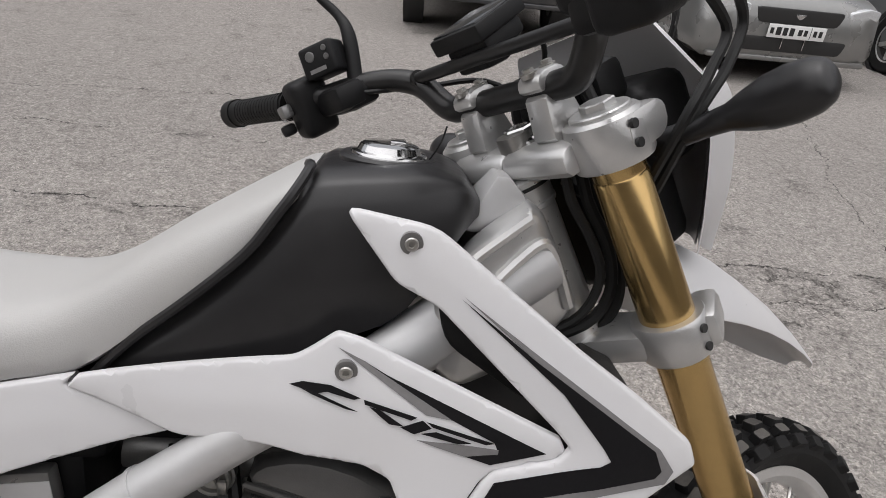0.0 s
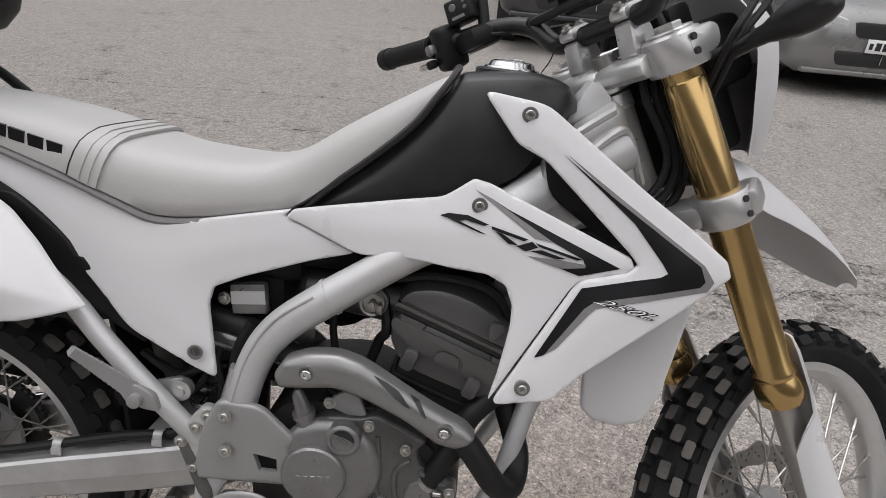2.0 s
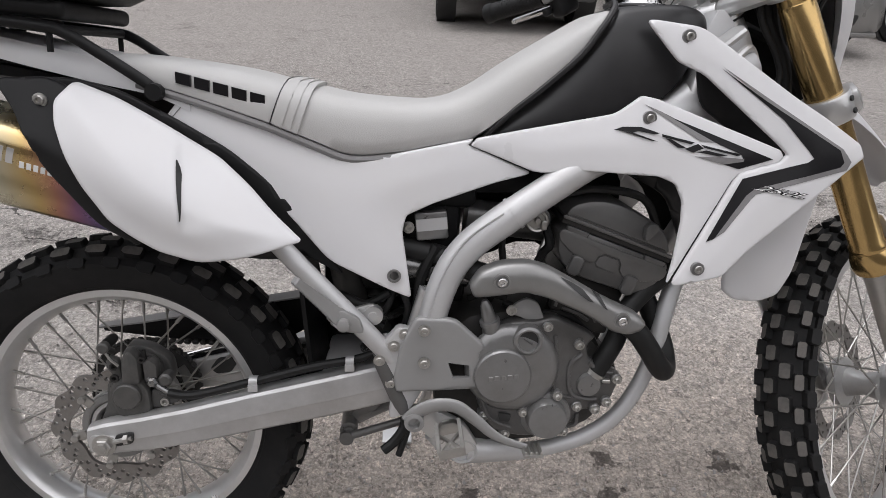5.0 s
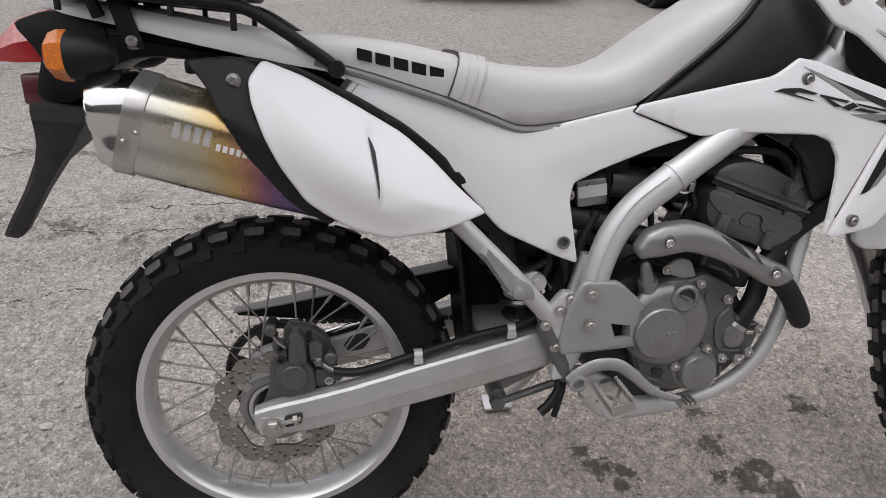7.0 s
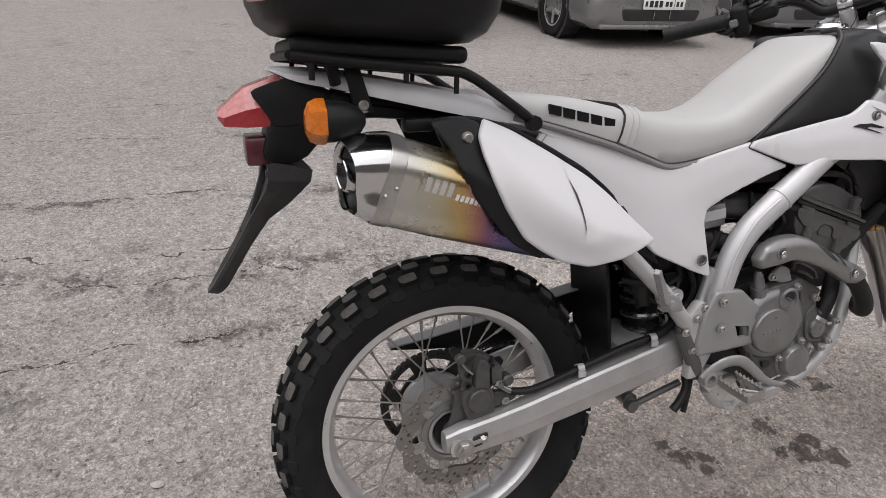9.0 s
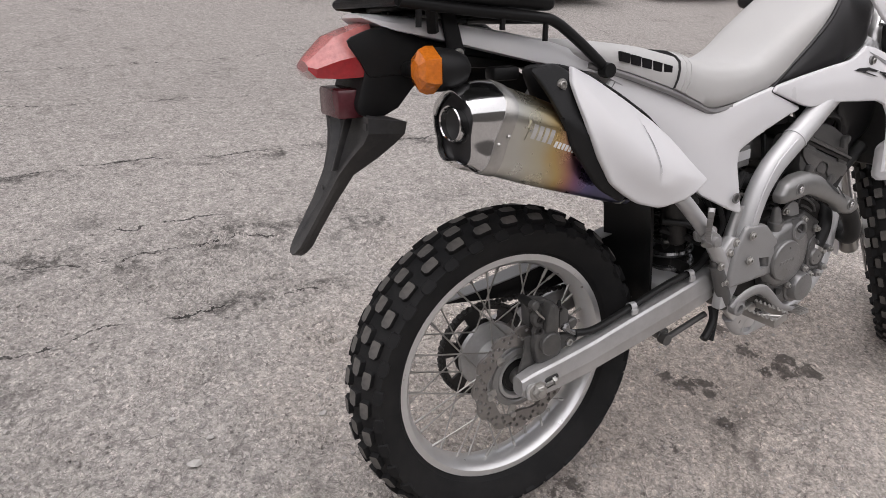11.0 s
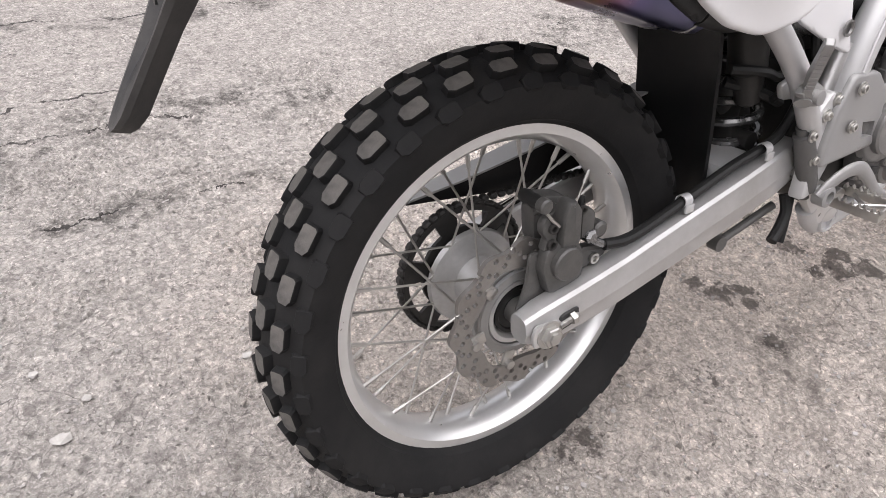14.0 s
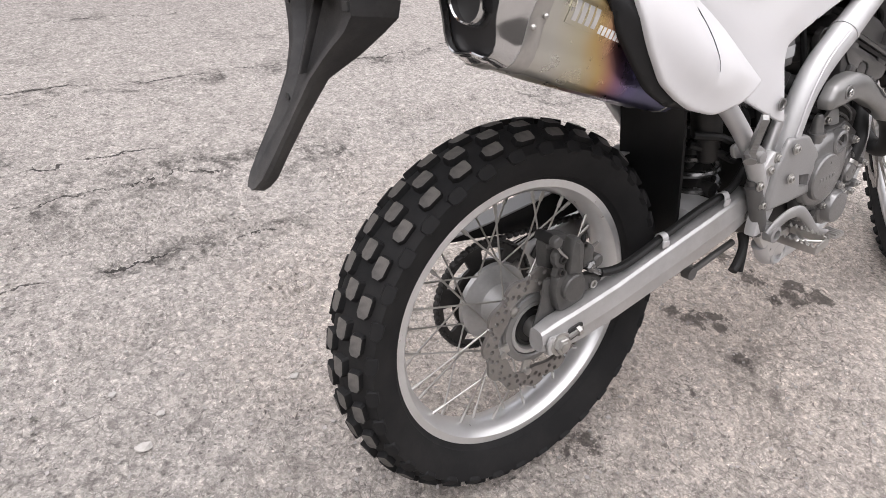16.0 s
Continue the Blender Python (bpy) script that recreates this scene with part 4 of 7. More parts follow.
part("bleed_nipple", tube([(0.068, -0.094, 0.452), (0.069, -0.096, 0.464), (0.070, -0.096, 0.472)], [0.0055, 0.0045, 0.003], 10, smooth=False), HOSE, caliper, m=CAL)
part("banjo", join(lathe([(0.0095, -0.092), (0.0095, -0.106), (0.006, -0.110), (0.0005, -0.1105)], 6, (0.082, 0, 0.4175)), tube([(0.074, -0.099, 0.424), (0.090, -0.100, 0.408), (0.106, -0.102, 0.398)], 0.0055, 10)), SPRING, caliper, "dark steel hose union", m=CAL)
part("pin_boot", lathe([(0.0105, -0.080), (0.0115, -0.100), (0.008, -0.103), (0.0005, -0.1035)], 18, (0.1015, 0, 0.4190)), CALIPER, caliper, m=CAL)
part("caliper_bracket", prism([(-0.014, 0.296), (-0.022, 0.330), (-0.006, 0.368), (-0.002, 0.412), (0.028, 0.408), (0.050, 0.376), (0.034, 0.352), (0.022, 0.305), (0.0, 0.287)], -0.080, -0.088, 0.004, 2), CALIPER, bike)
part("brake_hose", tube([(0.104, -0.103, 0.398), (0.136, -0.107, 0.396), (0.17, -0.108, 0.402), (0.24, -0.106, 0.420), (0.34, -0.103, 0.446), (0.44, -0.10, 0.468), (0.50, -0.09, 0.52)], 0.0075, 10), HOSE, bike, "black rubber brake hose")
for x, z in ((0.245, 0.421), (0.405, 0.458)):
    strap_ring = [[Vector((x + dx, -0.1065 + r * math.cos(radians(d)), z + 0.001 + r * math.sin(radians(d)))) for d in range(-30, 240, 27)] for dx, r in ((-0.007, 0.0095), (0.007, 0.0095))]
    bm = bmesh.new()
    rows = [[bm.verts.new(q) for q in ring] for ring in strap_ring]
    rows += [[bm.verts.new(q + Vector((0, 0.1065 + q.y, q.z - z - 0.001)) * -0.15) for q in ring] for ring in reversed(strap_ring)]
    for ra, rb in zip(rows, rows[1:] + rows[:1]):
        for k in range(len(ra) - 1):
            bm.faces.new((ra[k], ra[k + 1], rb[k + 1], rb[k]))
    bmesh.ops.recalc_face_normals(bm, faces=bm.faces)
    part("hose_clip", join(bm, box((0.016, 0.004, 0.012), (x, -0.1165, z - 0.007), 0.001)), FRAME, bike, "silver hose clip on the swingarm")


# ---------------------------------------------------------------- frame
spar = part("frame_spar", tube([(1.035, -0.048, 0.955), (0.95, -0.080, 0.900), (0.86, -0.104, 0.842), (0.775, -0.117, 0.798), (0.703, -0.124, 0.750), (0.648, -0.127, 0.711), (0.595, -0.128, 0.668), (0.561, -0.128, 0.618), (0.538, -0.128, 0.54), (0.525, -0.128, 0.45)], [0.034, 0.034, 0.029, 0.0245, 0.0245, 0.0255, 0.0250, 0.0240, 0.0230, 0.0230], 24, flat=0.95), FRAME, bike, "silver painted frame spar")
twin(spar)
part("weld_band", tube([(0.664, -0.1262, 0.7225), (0.6595, -0.1264, 0.7193)], 0.0272, 24, 1, flat=0.95, smooth=False), FRAME, bike)
part("frame_seam", tube([(0.642, -0.1475, 0.7255), (0.588, -0.1490, 0.684), (0.5525, -0.1490, 0.626), (0.531, -0.1490, 0.556)], 0.0022, 6), FRAME, bike)
STEM = Matrix.Translation(HEAD - Vector((0.018, 0, 0))) @ Matrix(((0, UP.x, AHEAD.x, 0), (1, 0, 0, 0), (0, UP.z, AHEAD.z, 0), (0, 0, 0, 1)))
head = part("steering_head", join(lathe([(0.0365, -0.16), (0.0365, -0.15), (0.034, -0.148), (0.034, 0.0), (0.036, 0.002), (0.036, 0.018), (0.039, 0.019), (0.039, 0.028), (0.030, 0.030)], 28)), ALLOY, bike, m=STEM)
part("bearing_seal", lathe([(0.0372, 0.0185), (0.0400, 0.0190), (0.0400, 0.0225), (0.0372, 0.0230)], 28, close=True), HOSE, head, "dark rubber bearing seal", m=STEM)
part("weld_bead", lathe([(0.0345, -0.006), (0.0368, -0.004), (0.0368, 0.000), (0.0345, 0.002)], 28, close=True), ALLOY, head, m=STEM)
for run, y, r in (([(1.038, 1.074), (1.041, 1.064), (1.056, 1.018), (1.084, 0.976), (1.099, 0.938), (1.086, 0.896), (1.050, 0.872), (1.00, 0.86)], -0.045, 0.0055), ([(1.057, 1.074), (1.060, 1.063), (1.077, 1.015), (1.104, 0.972), (1.117, 0.927), (1.105, 0.888), (1.07, 0.865), (1.02, 0.85)], -0.032, 0.0065), ([(1.079, 1.066), (1.083, 1.051), (1.096, 1.008), (1.121, 0.957), (1.131, 0.913), (1.122, 0.881), (1.09, 0.85), (1.03, 0.84)], -0.020, 0.007)):
    part("cable", tube([(x, y, z) for x, z in run], r, 8, 3), HOSE, bike, "black control cable behind the fork")
gusset = Shell([(0.915, 0.865), (0.928, 0.935), (0.958, 0.974), (1.012, 1.014), (1.026, 1.006), (1.050, 0.965), (1.080, 0.905), (1.06, 0.88), (1.01, 0.845), (0.955, 0.83)], lambda x, z: -0.112 + 0.45 * max(0.0, x - 0.94), roll=0.014, bulge=0.004, cell=0.012, thick=0.03)
gusset_ob = part("head_gusset", gusset.mesh(), ALLOY, bike, "silver cast frame gusset")
for line, r in (([(0.965, 0.928), (1.000, 0.962), (1.024, 0.978), (1.038, 0.968), (1.052, 0.940), (1.066, 0.908)], 0.0065), ([(0.985, 0.912), (1.020, 0.934), (1.050, 0.944)], 0.0045), ([(0.940, 0.945), (0.958, 0.966), (0.985, 0.986), (1.010, 1.003)], 0.0065)):
    part("gusset_rib", tube([(x, gusset.y(x, z) - 0.001, z) for x, z in line], r, 8), ALLOY, gusset_ob)
twin(gusset_ob)
part("gusset_fin", prism([(0.950, 0.975), (0.980, 1.036), (0.992, 1.036), (1.016, 1.012), (0.99, 0.98)], -0.048, 0.048, 0.004, 2), FRAME, bike)
rail = part("down_tube", tube([(1.055, -0.015, 0.80), (0.995, -0.03, 0.66), (0.955, -0.065, 0.56), (0.925, -0.09, 0.45), (0.882, -0.10, 0.365), (0.825, -0.10, 0.313), (0.75, -0.10, 0.287), (0.67, -0.105, 0.280), (0.59, -0.11, 0.285), (0.545, -0.115, 0.33)], [0.020, 0.0175, 0.0155, 0.0142, 0.0138, 0.0138, 0.0142, 0.0150, 0.0160, 0.0160], 18), FRAME, bike, "silver cradle tube")
twin(rail)
guard = Shell([(0.512, 0.556), (0.575, 0.553), (0.624, 0.508), (0.618, 0.47), (0.617, 0.430), (0.545, 0.426), (0.482, 0.424), (0.478, 0.45), (0.489, 0.51)], lambda x, z: -0.152, roll=0.006, cell=0.014, keep=0.2)
twin(part("frame_guard", guard.mesh(holes=[[(0.565, 0.478), (0.600, 0.473), (0.602, 0.450), (0.575, 0.450)]]), GUARD, bike, "grey moulded frame guard"))
part("pivot_plate", prism([(0.455, 0.50), (0.485, 0.535), (0.505, 0.53), (0.53, 0.43), (0.50, 0.375), (0.47, 0.37), (0.475, 0.42)], -0.118, -0.142, 0.005, 2), FRAME, bike)
for x, z in ((0.526, 0.536), (0.527, 0.480)):
    part("bolt", bolt((x, -0.157, z), 0.0065, 0.006), STEEL, bike)
for x, z in ((0.478, 0.503), (0.455, 0.478), (0.474, 0.437), (0.495, 0.523)):
    part("bolt", bolt((x, -0.143, z), 0.0065, 0.006), STEEL, bike)
sub = part("subframe_tube", tube([(0.20, -0.105, 0.76), (0.29, -0.125, 0.675), (0.340, -0.136, 0.625), (0.405, -0.138, 0.557), (0.475, -0.128, 0.475)], 0.0155, 14), FRAME, bike, "silver subframe tube")
twin(sub)
foot, toe = Vector((0.396, -0.148, 0.551)), Vector((0.336, -0.196, 0.629))
along = (toe - foot).normalized()
broad = Vector((0.45, -0.75, 0.1)).cross(along).normalized()
deep = along.cross(broad)
PEG = Matrix(((along.x, broad.x, deep.x, foot.x), (along.y, broad.y, deep.y, foot.y), (along.z, broad.z, deep.z, foot.z), (0, 0, 0, 1)))
peg_up = part("passenger_peg", join(loft([[Vector((u, w * a, d * b)) for a, b in ((-1, -1), (-1, 1), (1, 1), (1, -1))] for u, w, d in ((-0.004, 0.013, 0.008), (0.016, 0.0135, 0.008), (0.020, 0.0115, 0.0055), (0.095, 0.0065, 0.0055), (0.112, 0.0062, 0.006), (0.115, 0.0045, 0.004))]), lathe([(0.011, -0.016), (0.011, 0.016)], 16)), GUARD, bike, "folded alloy passenger footrest", m=PEG)
for k in range(9):
    for side in (-1, 1):
        part("peg_rib", box((0.0030, 0.0016, 0.0095), (0.026 + 0.0085 * k, (0.0112 - 0.00055 * k) * side, 0), 0.0005, 1), GUARD, peg_up, m=PEG)
part("peg_mount", join(prism([(0.37, 0.555), (0.395, 0.572), (0.425, 0.555), (0.432, 0.53), (0.405, 0.532)], -0.146, -0.160, 0.004, 2), lathe([(0.010, -0.156), (0.010, -0.170), (0.005, -0.172)], 14, (0.40, 0, 0.548))), GUARD, bike)
part("grab_lug", join(lathe([(0.016, -0.105), (0.016, -0.120), (0.008, -0.121), (0.008, -0.126), (0.003, -0.127)], 16, (0.444, 0, 0.545)), prism([(0.40, 0.552), (0.444, 0.565), (0.462, 0.545), (0.45, 0.525), (0.41, 0.53)], -0.104, -0.114, 0.003, 2)), ALLOY, bike)
part("reservoir_guard", tube([(0.505, -0.112, 0.500), (0.530, -0.114, 0.592)], 0.013, 14, smooth=False), ALLOY, bike)

# shock, mud guard, linkage
coil = [(0.480 - 0.0006 * k + 0.046 * math.cos(k * 0.50), 0.046 * math.sin(k * 0.50), 0.385 + 0.0027 * k) for k in range(90)]
part("shock_spring", tube(coil, 0.0075, 8, 2), SPRING, bike, "dark steel shock spring")
part("shock_body", join(tube([(0.485, 0, 0.34), (0.430, 0, 0.62)], 0.016, 16, smooth=False), tube([(0.436, 0, 0.60), (0.415, 0, 0.70)], 0.034, 20, smooth=False)), HEAD_GREY, bike)
part("shock_reservoir", join(tube([(0.385, -0.052, 0.655), (0.397, -0.054, 0.600), (0.404, -0.055, 0.565), (0.408, -0.055, 0.560), (0.418, -0.056, 0.515), (0.420, -0.056, 0.510)], [0.027, 0.027, 0.027, 0.023, 0.018, 0.010], 20, smooth=False), tube([(0.392, -0.053, 0.625), (0.394, -0.053, 0.617)], 0.029, 20, smooth=False)), ENGINE_DARK, bike, "dark remote reservoir of the shock")
part("mid_pipe", tube([(0.60, -0.07, 0.60), (0.52, -0.075, 0.615), (0.44, -0.078, 0.63), (0.36, -0.09, 0.655), (0.26, -0.11, 0.68)], 0.021, 14), SPRING, bike, "dark exhaust mid pipe")
for pts, r in (([(0.46, -0.07, 0.62), (0.475, -0.085, 0.58), (0.46, -0.09, 0.54), (0.43, -0.085, 0.52)], 0.006), ([(0.36, -0.06, 0.57), (0.40, -0.085, 0.565), (0.43, -0.09, 0.555), (0.47, -0.09, 0.575)], 0.007), ([(0.50, -0.08, 0.64), (0.49, -0.095, 0.59), (0.50, -0.10, 0.55), (0.49, -0.09, 0.50)], 0.006), ([(0.38, -0.04, 0.545), (0.42, -0.07, 0.53), (0.46, -0.08, 0.51)], 0.008)):
    part("wire", tube(pts, r, 8), HOSE, bike)
part("link_arm", join(prism([(0.42, 0.40), (0.45, 0.50), (0.47, 0.50), (0.50, 0.40)], -0.030, 0.030, 0.006, 2), lathe([(0.014, -0.055), (0.014, 0.055)], 14, (0.452, 0, 0.445))), ENGINE_DARK, bike)
part("inner_mudguard", loft([[Vector((x + 0.012 * s, w * v, z)) for v, s in ((-1, 0), (-0.6, 1), (0, 1.6), (0.6, 1), (1, 0), (1, 0.6), (0, 2.4), (-1, 0.6))] for x, w, z in ((0.338, 0.055, 0.355), (0.332, 0.068, 0.42), (0.325, 0.07, 0.50), (0.318, 0.07, 0.58), (0.305, 0.07, 0.66), (0.26, 0.07, 0.73), (0.17, 0.07, 0.775))]), BLACK, bike, "black rubber mud flap in front of the rear wheel")
part("linkage", join(tube([(0.40, -0.03, 0.300), (0.49, -0.03, 0.345)], 0.010, 10, smooth=False), lathe([(0.016, -0.062), (0.016, 0.062)], 16, (0.398, 0, 0.30)), lathe([(0.015, -0.05), (0.015, 0.05)], 16, (0.435, 0, 0.345)), prism([(0.385, 0.30), (0.43, 0.36), (0.46, 0.34), (0.40, 0.285)], -0.04, 0.04, 0.006, 2), lathe([(0.009, -0.062), (0.009, -0.068), (0.004, -0.069)], 12, (0.398, 0, 0.30))), ENGINE, bike)
part("side_stand", tube([(0.56, 0.12, 0.31), (0.53, 0.20, 0.18), (0.49, 0.285, 0.065)], 0.011, 10), FRAME, bike, "silver side stand swung out")
part("stand_foot", box((0.07, 0.05, 0.008), (0.485, 0.29, 0.066), 0.002, m=Matrix.Rotation(radians(LEAN_ANGLE), 4, "X")), FRAME, bike)
# ---------------------------------------------------------------- bodywork
def shroud_y(x, z):
    return -0.150 - 0.15 * (x - 0.85) + 0.20 * (z - 0.874)


def cover_y(x, z):
    return -0.112 - 0.12 * (0.80 - z)


def blend_y(x, z):
    t = min(1.0, max(0.0, (x - 0.62) / 0.2))
    return (1 - t) * (cover_y(x, z) - 0.004) + t * shroud_y(x, z)


def decal(shell, outline, mat, parent, name, lift=0.0012, steps=0):
    """A graphic film that follows a panel."""
    pts = round_outline(outline, steps, 0.15) if steps else list(outline)
    return part(name, shell.mesh(pts, lift, 0.0004), mat, parent, smooth=True)


wing = Shell([(0.838, 1.014), (0.92, 1.004), (0.98, 0.962), (1.051, 0.912), (1.100, 0.881), (1.146, 0.848), (1.152, 0.830), (1.109, 0.789), (0.997, 0.688), (0.964, 0.649), (0.889, 0.629), (0.974, 0.789), (0.984, 0.801), (1.037, 0.818), (1.047, 0.829), (1.036, 0.841), (0.979, 0.891), (0.925, 0.938), (0.888, 0.954)], lambda x, z: shroud_y(x, z) - 0.004, roll=0.0035, bulge=0.004, reach=0.03, cell=0.010, keep=0.2)
wing_ob = part("radiator_shroud", wing.mesh(), WHITE, bike, "glossy white moulded radiator shroud")
decal(wing, [(0.945, 0.948), (1.01, 0.904), (1.116, 0.839), (1.123, 0.822), (1.118, 0.815), (1.000, 0.779), (0.990, 0.770), (0.948, 0.705), (0.937, 0.700), (0.984, 0.793), (1.072, 0.820), (1.080, 0.826), (1.073, 0.836), (1.036, 0.878), (1.0, 0.906)], DECAL, wing_ob, "graphic")
decal(wing, [(0.947, 0.950), (1.012, 0.9085), (1.120, 0.841), (1.133, 0.823), (1.127, 0.811), (1.003, 0.772), (0.996, 0.764), (0.962, 0.716), (0.948, 0.705), (0.990, 0.770), (1.000, 0.779), (1.118, 0.815), (1.123, 0.822), (1.116, 0.839), (1.01, 0.904)], DECAL_GREY, wing_ob, "graphic_edge", 0.0010)
side = Shell([(0.601, 0.833), (0.709, 0.856), (0.803, 0.877), (0.840, 0.905), (0.862, 0.901), (1.039, 0.835), (1.044, 0.825), (1.034, 0.816), (0.982, 0.799), (0.972, 0.788), (0.886, 0.631), (0.895, 0.67), (0.904, 0.727), (0.904, 0.756), (0.893, 0.780), (0.868, 0.790), (0.77, 0.792), (0.694, 0.784), (0.592, 0.822)], blend_y, roll=0.003, bulge=0.004, reach=0.03, cell=0.010, keep=0.2)
side_ob = part("side_shroud", side.mesh(), WHITE, bike, "glossy white side panel with dark graphics")
decal(side, [(0.865, 0.884), (0.886, 0.874), (1.027, 0.822), (0.980, 0.806), (0.957, 0.812), (0.986, 0.818), (0.982, 0.827), (0.945, 0.842)], DECAL, side_ob, "graphic")
decal(side, [(0.842, 0.893), (0.865, 0.884), (0.945, 0.842), (0.922, 0.844)], DECAL_GREY, side_ob, "graphic_edge", 0.0012)
decal(side, [(0.915, 0.822), (0.953, 0.8225), (0.986, 0.821), (0.986, 0.817), (0.957, 0.812)], DECAL_GREY, side_ob, "graphic_edge", 0.0016)
for outline in ([(0.800, 0.855), (0.812, 0.860), (0.837, 0.861), (0.864, 0.853), (0.858, 0.851), (0.834, 0.855), (0.826, 0.8525)], [(0.812, 0.8535), (0.826, 0.8525), (0.862, 0.841), (0.852, 0.842)],
                [(0.867, 0.852), (0.914, 0.842), (0.909, 0.839), (0.868, 0.848)], [(0.872, 0.8465), (0.881, 0.845), (0.903, 0.833), (0.890, 0.8335)], [(0.900, 0.832), (0.919, 0.840), (0.927, 0.834), (0.912, 0.8275)],
                [(0.923, 0.839), (0.982, 0.827), (0.975, 0.825), (0.928, 0.835)], [(0.918, 0.8285), (0.931, 0.8315), (0.962, 0.825), (0.950, 0.8235)]):
    decal(side, outline, DECAL, side_ob, "emblem_stroke", 0.0024)


def lettering(text, size, grow=0.0):
    cu = bpy.data.curves.new("lettering", "FONT")
    cu.body, cu.size, cu.extrude, cu.resolution_u, cu.offset = text, size, 0.0003, 3, grow
    ob = new("lettering", cu)
    me = bpy.data.meshes.new_from_object(ob.evaluated_get(bpy.context.evaluated_depsgraph_get()))
    bpy.data.objects.remove(ob)
    bm = bmesh.new()
    bm.from_mesh(me)
    bpy.data.meshes.remove(me)
    return bm


for grow, lift, mat, name in ((0.0013, 0.0016, DECAL, "number_edge"), (-0.0003, 0.0024, PLATE, "model_number")):
    num = lettering("250L", 0.024, grow)
    for v in num.verts:
        v.co = Vector((v.co.x * 1.50 + v.co.y * 1.0, v.co.y * 0.46, v.co.z))
    num.transform(Matrix.Translation((0.997, 0, 0.780)) @ Matrix.Rotation(radians(9), 4, "Y") @ Matrix.Rotation(radians(90), 4, "X"))
    for v in num.verts:
        v.co.y = wing.y(v.co.x, v.co.z) - lift + (0.0004 if v.co.y > 0 else 0)
    part(name, num, mat, wing_ob, smooth=False)
for x, z, sh in ((0.899, 0.990, wing), (0.850, 0.874, side), (0.927, 0.660, wing)):
    y = sh.y(x, z)
    part("bolt_washer", lathe([(0.0100, y + 0.004), (0.0100, y - 0.0022), (0.007, y - 0.0022)], 20, (x, 0, z)), ENGINE, bike)
    part("shroud_bolt", bolt((x, y - 0.0022, z), 0.0062, 0.004, False), STEEL, bike)

cover = Shell([(0.165, 0.888), (0.278, 0.848), (0.360, 0.817), (0.405, 0.799), (0.450, 0.801), (0.597, 0.832), (0.588, 0.822), (0.691, 0.782), (0.632, 0.766), (0.536, 0.732), (0.495, 0.713), (0.489, 0.688), (0.505, 0.582), (0.467, 0.597), (0.376, 0.641), (0.319, 0.707), (0.245, 0.772), (0.115, 0.825)], cover_y, roll=0.0035, bulge=0.004, reach=0.04, cell=0.012, keep=0.2)
cover_ob = part("side_cover", cover.mesh(), WHITE, bike, "white side cover below the seat")
decal(cover, [(0.1757, 0.8845), (0.1619, 0.8701), (0.148, 0.8539), (0.1390, 0.8424), (0.1402, 0.8416), (0.1492, 0.8530), (0.1631, 0.8692), (0.1770, 0.8838)], DECAL_GREY, cover_ob, "panel_seam", 0.0008)
part("cover_screw", join(lathe([(0.011, -0.140), (0.011, -0.1425), (0.008, -0.1425), (0.007, -0.140), (0.0005, -0.140)], 18, (0.477, 0, 0.621))), ENGINE, bike)


def vent_x(z):
    return 0.169 + 0.16 * (0.80 - z) - 1.2 * max(0.0, 0.735 - z) ** 1.5


def panel_y(x, z):
    """Leans out from its upper edge; ahead of the vent it is set in by a step."""
    t = min(1.0, max(0.0, (0.935 - z - 0.55 * x) / 0.140))
    y = -0.131 - 0.069 * math.sin(math.pi / 2 * t) ** 0.9
    vent = vent_x(z)
    if 0.70 < z < 0.83 and x > vent:
        ends = min(1.0, (z - 0.70) / 0.02, (0.83 - z) / 0.03)
        y += 0.0045 * ends * min(1.0, (x - vent) / 0.005) * max(0.0, 1 - (x - vent) / 0.075)
    return y


plate = Shell([(0.030, 0.903), (0.012, 0.878), (0.016, 0.848), (0.030, 0.805), (0.049, 0.764), (0.080, 0.716), (0.110, 0.693), (0.145, 0.672), (0.199, 0.656), (0.262, 0.663), (0.318, 0.678), (0.342, 0.684), (0.302, 0.721), (0.263, 0.763), (0.222, 0.799), (0.150, 0.843), (0.083, 0.881)], panel_y, roll=0.005, bulge=0.014, reach=0.045, cell=0.0055, keep=0.25)
plate_ob = part("number_panel", plate.mesh(), WHITE, bike, "white moulded rear side panel")
slit = [0.800 - 0.010 * k for k in range(9)]
decal(plate, [(vent_x(z) + 0.0008, z) for z in slit] + [(vent_x(z) + 0.0008 + 0.0075 * min(1.0, (k + 0.3) / 2) * max(0.05, 1 - k / 8.0) ** 0.6, z) for k, z in reversed(list(enumerate(slit)))], INK, plate_ob, "vent_slit", 0.0022)
twin(plate_ob)
twin(cover_ob)
twin(wing_ob)
twin(side_ob)
under = Shell([(-0.05, 0.905), (0.02, 0.906), (0.083, 0.890), (0.155, 0.853), (0.228, 0.810), (0.275, 0.772), (0.325, 0.722), (0.372, 0.655), (0.400, 0.612), (0.300, 0.668), (0.15, 0.672), (0.06, 0.715), (0.0, 0.80)], lambda x, z: -0.122, roll=0.004, cell=0.02)
twin(part("inner_panel", under.mesh(), BLACK, bike, "black plastic inner panel"))
strap = Shell([(-0.066, 0.905), (-0.006, 0.908), (0.024, 0.895), (0.045, 0.824), (0.100, 0.722), (0.128, 0.692), (0.112, 0.678), (0.062, 0.708), (-0.004, 0.790), (-0.038, 0.865)], lambda x, z: -0.134 - 0.056 * min(1.0, max(0.0, (0.935 - z - 0.55 * x) / 0.115)), roll=0.004, bulge=0.002, cell=0.010)
